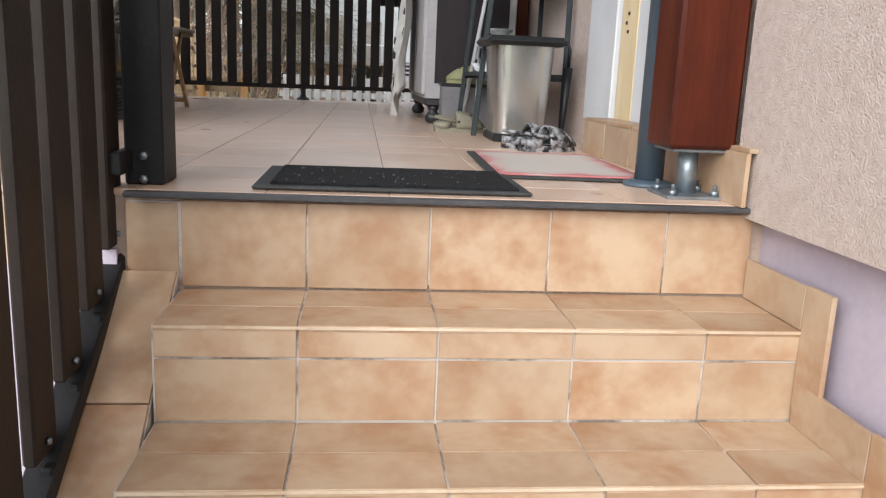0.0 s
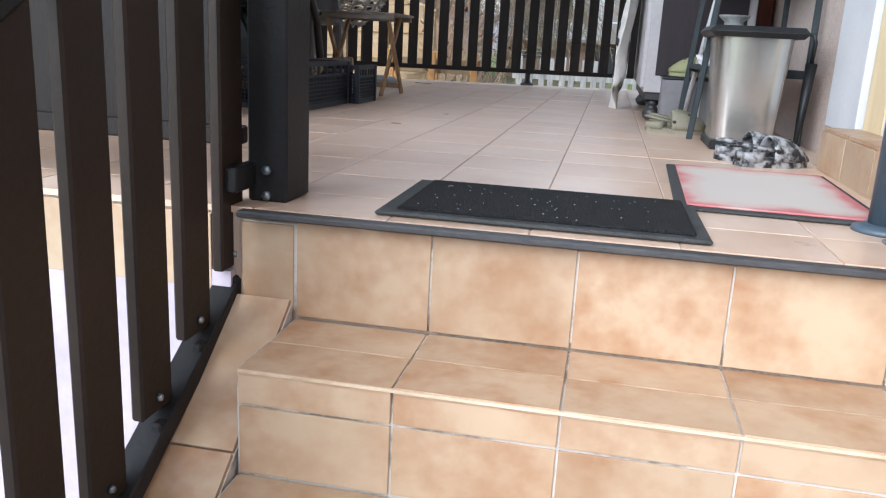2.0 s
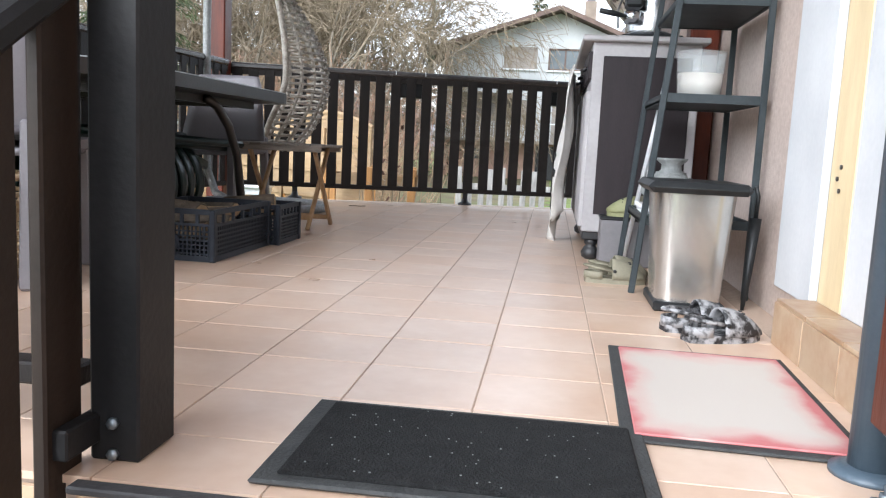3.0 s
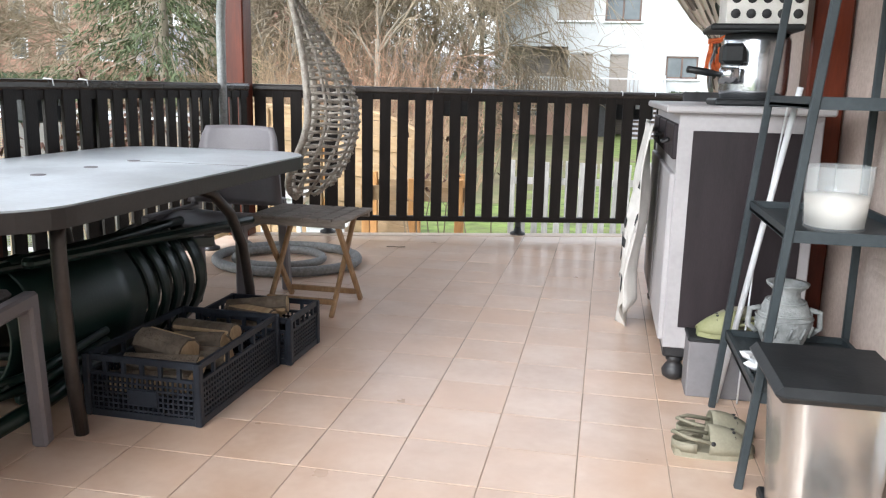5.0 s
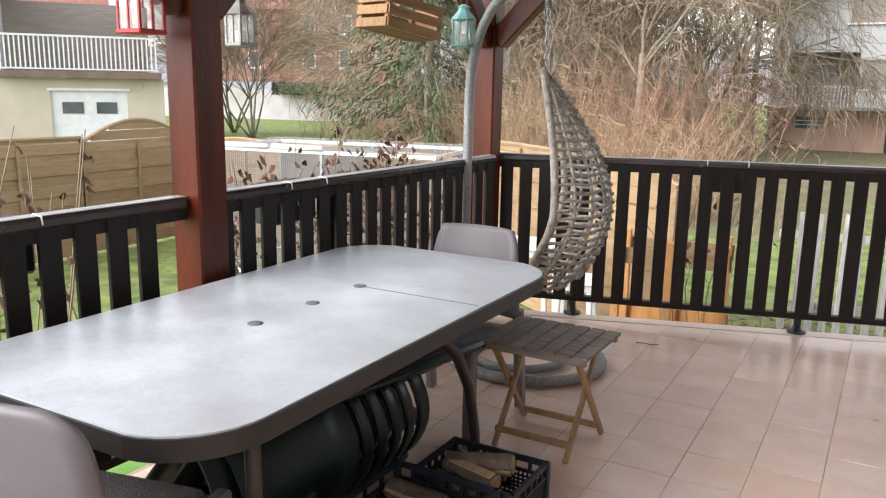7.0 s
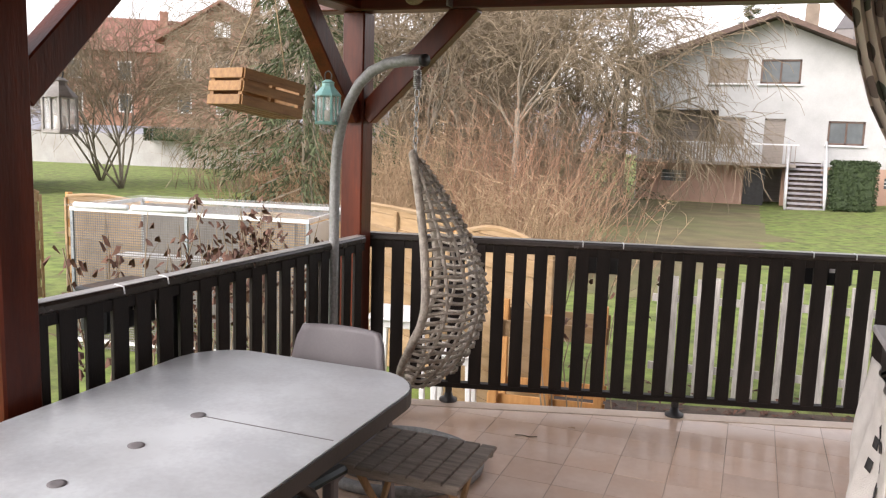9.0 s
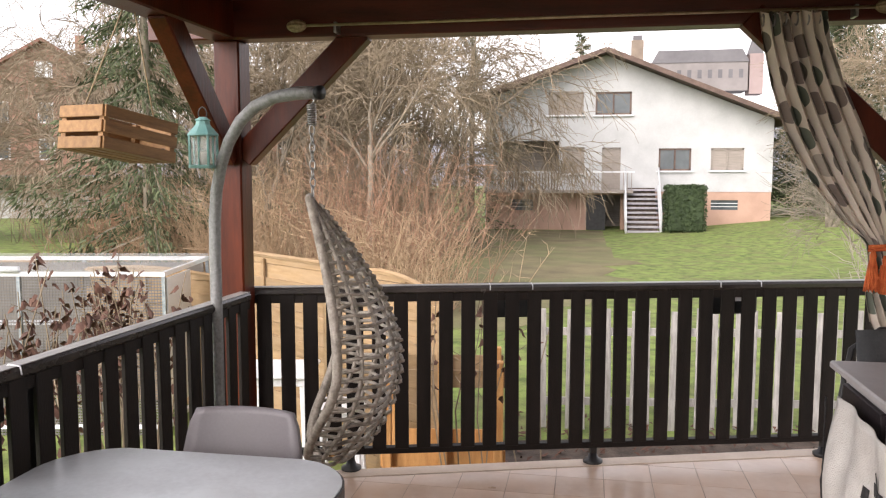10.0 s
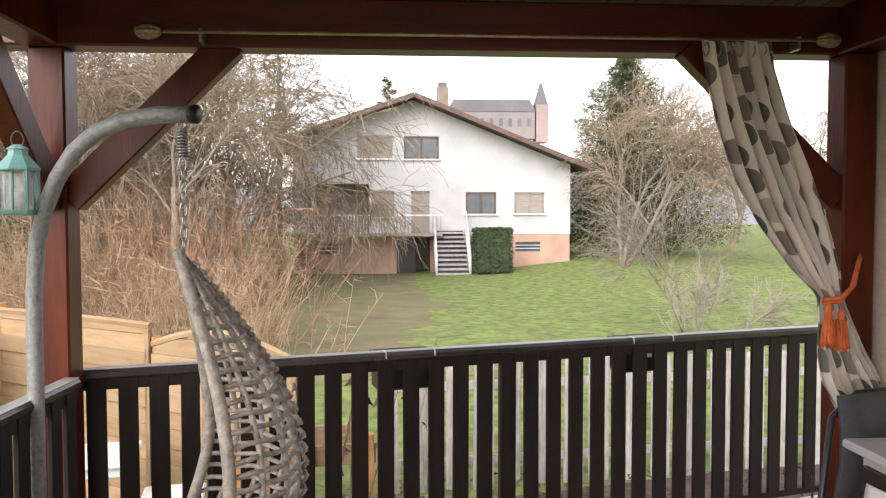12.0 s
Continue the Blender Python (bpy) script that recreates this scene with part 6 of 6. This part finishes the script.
for w in WIN:
    wx, wz, ww, wh = (w[0] + w[2]) / 2, (w[1] + w[3]) / 2, w[2] - w[0], w[3] - w[1]
    wo = part("window", shift(Build().box((wx, 0.06, w[1] + 0.04), (ww, 0.06, 0.08)).box((wx, 0.06, w[3] - 0.04), (ww, 0.06, 0.08)).box((w[0] + 0.04, 0.06, wz), (0.08, 0.06, wh)).box((w[2] - 0.04, 0.06, wz), (0.08, 0.06, wh)).box((wx, 0.06, wz), (0.07, 0.06, wh))), ROOFT if not w[4] else SHUTTER, house)
    part("pane", shift(Build().box((wx, 0.09, wz), (ww - 0.1, 0.03, wh - 0.1))), SHUTTER if w[4] else DARKGLASS, wo, "closed grey roller shutter" if w[4] else "dark window glass")
    part("sill", shift(Build().box((wx, -0.04, w[1] - 0.04), (ww + 0.2, 0.14, 0.07))), WHITE, wo)
for w in BW[:3]:
    wo = part("basement_window", shift(Build().box(((w[0] + w[2]) / 2, 0.12, (w[1] + w[3]) / 2), (w[2] - w[0], 0.04, w[3] - w[1]))), DARKGLASS, house)
    for k in range(2):
        part("bar", shift(Build().box(((w[0] + w[2]) / 2, 0.08, w[1] + (w[3] - w[1]) * (k + 1) / 3), (w[2] - w[0], 0.02, 0.03))), WHITE, wo)
part("cellar_door", shift(Build().box((-0.35, 0.16, -0.22), (0.85, 0.05, 1.75))), BLACKMET, house)
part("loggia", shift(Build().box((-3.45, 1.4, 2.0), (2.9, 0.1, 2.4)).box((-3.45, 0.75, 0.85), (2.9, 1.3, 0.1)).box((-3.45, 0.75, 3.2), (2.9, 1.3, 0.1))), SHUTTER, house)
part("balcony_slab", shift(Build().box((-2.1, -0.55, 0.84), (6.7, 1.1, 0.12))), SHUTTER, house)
bal = part("balustrade", shift(Build().box((-3.45, -1.0, 1.72), (2.9, 0.06, 0.06)).box((0.2, -1.0, 1.72), (2.2, 0.06, 0.06))), WHITE, house)
for i in range(22):
    part("baluster", shift(Build().box((-4.85 + 0.135 * i, -1.0, 1.30), (0.05, 0.03, 0.80))), WHITE, bal)
for i in range(12):
    part("baluster", shift(Build().box((-0.8 + 0.18 * i, -1.0, 1.30), (0.03, 0.03, 0.80))), SHUTTER, bal)
for s, run, nm in ((1, SR, 8.0), (-1, SL, 6.4)):
    p0, p1 = Vector((AP[0], 0, AP[1] + 0.14)), Vector((AP[0] + s * nm, 0, AP[1] + 0.14 - run * nm))
    rb = Build()
    for y in (4.1,):
        rb.beam((p0.x, y, p0.z), (p1.x, y, p1.z), 10.4, 0.16)
    part("roof", shift(rb), ROOFT, house, "brown tiled roof")
    part("bargeboard", shift(Build().beam((p0.x, -1.12, p0.z - 0.05), (p1.x, -1.12, p1.z - 0.05), 0.06, 0.17)), ROOFT, house)
ch = part("chimney", shift(Build().box((1.45, 1.8, 6.9), (0.55, 0.55, 1.9)).box((0.5, 2.6, 6.95), (0.9, 0.5, 0.9))), mat("buff_brick", (0.19, 0.15, 0.12), (0.27, 0.22, 0.17), 3, 0.9, 0.3, 20), house)
part("chimney_pot", shift(Build().box((1.45, 1.8, 7.95), (0.4, 0.4, 0.25))), FARROOF, ch)
hs = thing("garden_steps", (1.81, HY - 2.3, G + 0.02), "grey garden steps with white handrails at the white house", "steps")
for i in range(10):
    part("tread", Build().box((0, 0.10 + 0.21 * i, 0.10 + 0.195 * i), (1.35, 0.24, 0.07 + 0.02), bev=0.01), PAVE, hs)
part("string", Build().slab([(0, 0), (2.2, 0), (2.2, 1.95)], -0.6, 0.6, "x"), SOIL, hs)
for x in (-0.74, 0.74):
    part("handrail", Build(True).tube([(x, 0, 0.0), (x, 0.0, 0.85), (x, 2.1, 2.85)], 0.045, 6), WHITE, hs)
    part("lower_rail", Build(True).tube([(x, 0.0, 0.10), (x, 2.1, 2.05)], 0.06, 6), WHITE, hs)

# ---- houses to the side ----
lh = thing("house", (-26.8, 21.5, G), "cream house with white garage doors and a railed balcony", "house", turn=54)
LW = [(-0.75, 0.0, 1.86, 2.05)]
part("wall", facade(-7, 3.2, -0.1, 2.5, LW, [], 0, 0.3), mat("cream_render", (0.46, 0.41, 0.335), (0.56, 0.50, 0.41), 1.2, 0.9, 0.2, 20), lh)
part("side_wall", Build().box((3.05, 4.0, 1.25), (0.3, 7.4, 2.5)), WHITEWALL, lh)
part("upper_wall", Build().box((-4.6, 1.2, 4.3), (4.7, 2.6, 3.6)), WHITEWALL, lh)
part("back_wall", Build().box((0.3, 4.6, 4.0), (5.6, 0.3, 3.0)), SHUTTER, lh)
part("balcony_slab", Build().box((0.35, 1.9, 2.62), (5.5, 4.6, 0.24)), mat("brown_fascia", (0.13, 0.085, 0.07), (0.20, 0.14, 0.115), 2, 0.8, 0.2, 20), lh, "brown balcony edge")
for w in LW:
    g_ = part("garage_door", Build().box(((w[0] + w[2]) / 2, 0.12, 1.02), (w[2] - w[0], 0.08, 2.04)), WHITE, lh)
    part("frame", Build().box(((w[0] + w[2]) / 2, -0.02, 2.09), (w[2] - w[0] + 0.2, 0.06, 0.09)), WHITE, g_)
    for sx in (-0.58, 0.58):
        part("pane", Build().box(((w[0] + w[2]) / 2 + sx, 0.07, 1.42), (0.72, 0.03, 0.42)), DARKGLASS, g_)
rl = part("balustrade", Build().box((0.35, -0.3, 3.98), (5.3, 0.08, 0.07)).box((0.35, -0.3, 2.82), (5.3, 0.05, 0.05)), WHITE, lh)
for i in range(34):
    part("baluster", Build().box((-2.25 + 0.157 * i, -0.3, 3.4), (0.05, 0.03, 1.12)), WHITE, rl)
part("roof", Build().slab([(-7.6, 6.1), (-1.8, 6.1), (-3.2, 7.6), (-6.2, 7.6)], -0.5, 6.0, "y"), REDROOF, lh)

ww_ = Build().beam((-46, 41.8, -0.2), (-21.5, 46.5, -0.2), 0.3, 2.2)
setting("garden_wall", ww_, mat("weathered_white_wall", (0.30, 0.30, 0.295), (0.46, 0.465, 0.465), 0.7, 0.9, 0.3, 12, stain=(0.30, 0.28, 0.25)), "long white rendered garden wall", "wall")


def brick_house(at, turn, w, h, label, n=4, gable=False):
    b = thing("house", at, label, "house", "brick houses", turn)
    holes = []
    for fl in range(2):
        for k in range(n):
            x = -w / 2 + w * (k + 0.5) / n
            holes.append((x - 0.6, 1.0 + 2.9 * fl, x + 0.6, 2.7 + 2.9 * fl))
    part("wall", facade(-w / 2, w / 2, -0.2, h, holes, [], 0, 0.3), BRICKF, b)
    for s in (-1, 1):
        part("side_wall", Build().box((s * (w / 2 - 0.15), 4, h / 2), (0.3, 8, h)), BRICKF, b)
    for q in holes:
        f = part("window", Build().box(((q[0] + q[2]) / 2, 0.1, (q[1] + q[3]) / 2), (1.2, 0.05, 1.7)), WHITE, b)
        part("pane", Build().box(((q[0] + q[2]) / 2, 0.06, (q[1] + q[3]) / 2), (0.9, 0.03, 1.4)), DARKGLASS, f)
    if gable:
        part("gable", Build().slab([(-w / 2, h), (w / 2, h), (0, h + 3.0)], 0.0, 0.3, "y"), BRICKF, b)
        part("gable_window", Build().box((0, -0.03, h + 0.9), (1.3, 0.05, 1.3)), WHITE, b)
        for sx in (-1, 1):
            part("roof", Build().beam((0, 4.0, h + 3.2), (sx * (w / 2 + 0.7), 4.0, h - 0.25), 9.4, 0.22), REDROOF, b)
    else:
        part("roof", Build().slab([(-0.6, h), (8.6, h), (4.0, h + 3.4)], -w / 2 - 0.5, w / 2 + 0.5, "x"), REDROOF, b)
    part("chimney", Build().box((w * 0.25, 3.2, h + 3.2), (0.7, 0.7, 1.8)), BRICKF, b)


brick_house((-54.0, 61, 1.5), 34, 12.5, 6.4, "red brick house with white windows and a tiled roof", 3)
brick_house((-43.0, 60.5, 1.5), 28, 9.6, 7.2, "tall red brick house with a gabled tiled roof", 3, True)
brick_house((-74, 52, 0.0), 50, 13, 7.0, "red brick house with white windows and a tiled roof")
brick_house((-30, 82, 0.0), 20, 12, 6.0, "red brick house with white windows and a tiled roof")

# ---- far distance ----
hl = []
for i in range(9):
    y = 120 + 45 * i
    hl.append([(x, y, -3 + (i / 8) ** 1.1 * (30 + 7 * math.sin(x / 70.0) + 4 * math.sin(x / 23.0 + 1))) for x in range(-420, 421, 20)])
# The hills' haze comes from their pale colour alone.
setting("backdrop", Build(True).sheet(hl), HILL, "wooded hills on the horizon with grey haze in their colour", "hills")
cs = thing("chateau", (24.0, 200, 18), "large pale stone mansion with slate roof on the hill", "mansion")
part("wall", Build().box((0, 0, 5.0), (21, 8, 6.5)), FARSTONE, cs)
part("roof", Build().slab([(-10.7, 8.2), (10.7, 8.2), (9.2, 11.0), (-9.2, 11.0)], -4.2, 4.2, "y"), FARROOF, cs)
part("wing", Build().box((12.4, -1, 5.5), (3.0, 5, 9)), mat("distant_brick", (0.26, 0.20, 0.19), (0.32, 0.25, 0.24), 0.2, 0.95, 0.0, 1), cs, "red brick tower")
part("spire", Build().slab([(10.8, 10.0), (14.0, 10.0), (12.4, 15.5)], -2.5, 0.5, "y"), FARROOF, cs)
for i in range(9):
    part("window", Build().box((-9 + 2.25 * i, -4.03, 5.6), (0.9, 0.08, 1.9)), FARROOF, cs)
    part("dormer", Build().box((-8 + 2.0 * i, -3.4, 9.2), (0.9, 1.4, 1.4)), FARSTONE, cs)

# ---- tiles ----
def tile_mesh(name, w, h, t=0.012, m=TILE):
    me = Build().box((0, 0, 0), (w, h, t), bev=0.0008).mesh(name)
    me.materials.append(m)
    return me


def lay(mesh, parent, m, name="tile"):
    o = new(name, mesh)
    o.parent = parent
    o.matrix_basis = m
    return o


full = tile_mesh("tile", T - 0.0035, T - 0.0035, 0.012, FTILE)
X0, YG = 0.039, 2.321
cut = (0.31, -1.0, 7.10 + 0.31 * 0.51 - 0.10)   # keeps what lies before the slanting edge
for i in range(-11, 4):
    for j in range(-3, 21):
        x0, y0 = X0 + i * T, YG + j * T
        cx, cy = x0 + T / 2, y0 + T / 2
        if i >= 3 and j < 17:
            continue
        poly = [(x0 + 0.00175, y0 + 0.00175), (x0 + T - 0.00175, y0 + 0.00175), (x0 + T - 0.00175, y0 + T - 0.00175), (x0 + 0.00175, y0 + T - 0.00175)]
        whole = len(poly)
        c = clip(poly, cut)
        c = clip(c, (0, 1, -1.632)) if c else c
        c = clip(c, (1, 0, 2.44)) if c else c
        c = clip(c, (-1, 0, 0.872)) if c and cy < 6.9 else c
        if len(c) < 3:
            continue
        area = abs(sum(c[k][0] * c[(k + 1) % len(c)][1] - c[(k + 1) % len(c)][0] * c[k][1] for k in range(len(c)))) / 2
        if area < 0.002:
            continue
        dz = random.uniform(-0.0003, 0.0006)
        if area > 0.0598:
            lay(full, floor, pose(cx, cy, -0.006 + dz, random.uniform(-0.10, 0.10), random.uniform(-0.10, 0.10), 0))
        else:
            b = Build().slab(c, -0.012 + dz, dz)
            part("tile", b, FTILE, floor)
edge = Build().box((0.17, 1.614, -0.007), (1.30, 0.03, 0.012), bev=0.003)
setting("step_trim", edge, mat("dark_trim", (0.035, 0.034, 0.036), (0.07, 0.068, 0.07), 8, 0.5, 0.2, 80), "dark metal trim along the top step", "trim")

# risers and treads, column by column
COLS = [(-0.378, -0.127), (-0.127, 0.125), (0.125, 0.377), (0.377, 0.630), (0.630, 0.822)]
WCOL = [tile_mesh("riser", b - a - 0.004, RISE - 0.008) for a, b in COLS]
LOWR = [tile_mesh("riser", b - a - 0.004, RISE - 0.068) for a, b in COLS]
TRIM = [tile_mesh("riser_top", b - a - 0.004, 0.057) for a, b in COLS]
TRD1 = [tile_mesh("tread", b - a - 0.004, 0.118) for a, b in COLS]
TRD2 = [tile_mesh("tread", b - a - 0.004, 0.121) for a, b in COLS]
for i in range(6):
    y, z = NOSE[i]
    for k, (a, b) in enumerate(COLS):
        cx = (a + b) / 2
        jit = random.uniform(-0.001, 0.001)
        if i == 0:
            lay(WCOL[k], staircase, pose(cx, y - 0.006 + 0.012, z - RISE / 2, 90, 0, 0), "riser")
        else:
            lay(LOWR[k], staircase, pose(cx, y + 0.006 + jit, z - 0.123, 90, 0, 0), "riser")
            lay(TRIM[k], staircase, pose(cx, y + 0.004 + jit, z - 0.031, 90, 0, 0), "riser_top")
            lay(TRD1[k], staircase, pose(cx, y + 0.182, z - 0.006 + jit, 0, 0, 0), "tread")
            lay(TRD2[k], staircase, pose(cx, y + 0.0575, z - 0.0055 + jit, 0, 0, 0), "tread")
for i in range(1, 6):
    y, z = NOSE[i]
    # Cream strip drawn as the bright highlight on each worn nose.
    part("nosing_strip", Build().box((0.222, y - 0.003, z - 0.0035), (1.196, 0.006, 0.005)), NOSING, staircase, "pale worn tile edge with its highlight painted in")
part("grout_bed", Build().box((0.17, 1.6375, -0.105), (1.30, 0.008, RISE - 0.02)), SGROUT, staircase, "pale grout behind the risers")
lay(tile_mesh("riser", 0.10, RISE - 0.024), staircase, pose(-0.433, 1.636, -0.106, 90, 0, 0), "riser")

# tiles on the sloping band
ang = math.degrees(math.atan2(RISE, RUN))
bt = tile_mesh("band_tile", 0.130, 0.301)
for i in range(5):
    s = 0.153 + 0.305 * i
    lay(bt, string, pose(-0.452, 1.63 - s * math.cos(radians(ang)), -0.167 - s * math.sin(radians(ang)), ang, 0, 0), "band_tile")

# stepped skirting against the wall
sk = tile_mesh("skirting_tile", 0.235, 0.085, 0.01)
sv = tile_mesh("skirting_tile", 0.085, 0.24, 0.01)
skirting = setting("baseboard", Build().box((0.826, 0.9, -1.1), (0.008, 1.4, 0.1)), GROUT, "stepped tiled skirting beside the steps", "baseboard")
for i in range(1, 6):
    y, z = NOSE[i]
    lay(sk, skirting, pose(0.817, y + RUN - 0.127, z + 0.044, 90, 0, 90), "skirting_tile")
    lay(sv, skirting, pose(0.8175, y - 0.047, z - 0.03, 90, 0, 90), "skirting_tile")
# door step and front of the terrace
st = tile_mesh("step_tile", T - 0.005, 0.113, 0.01)
tt = tile_mesh("step_tile", T - 0.005, 0.098, 0.01)
for i in range(5):
    y = 2.845 - T / 2 - i * T
    lay(st, sill_ob, pose(0.777, y, 0.057, 90, 0, 90), "step_tile")
    lay(tt, sill_ob, pose(0.826, y, 0.119, 0, 0, 90), "step_tile")
lay(tile_mesh("step_tile", 0.1, 0.113, 0.01), sill_ob, pose(0.828, 2.852, 0.057, 90, 0, 0), "step_tile")
ftile = tile_mesh("front_tile", T - 0.005, 0.14, 0.01)
for i in range(8):
    lay(ftile, floor, pose(-0.66 - T * i, 1.622, -0.085, 90, 0, 0), "front_tile")
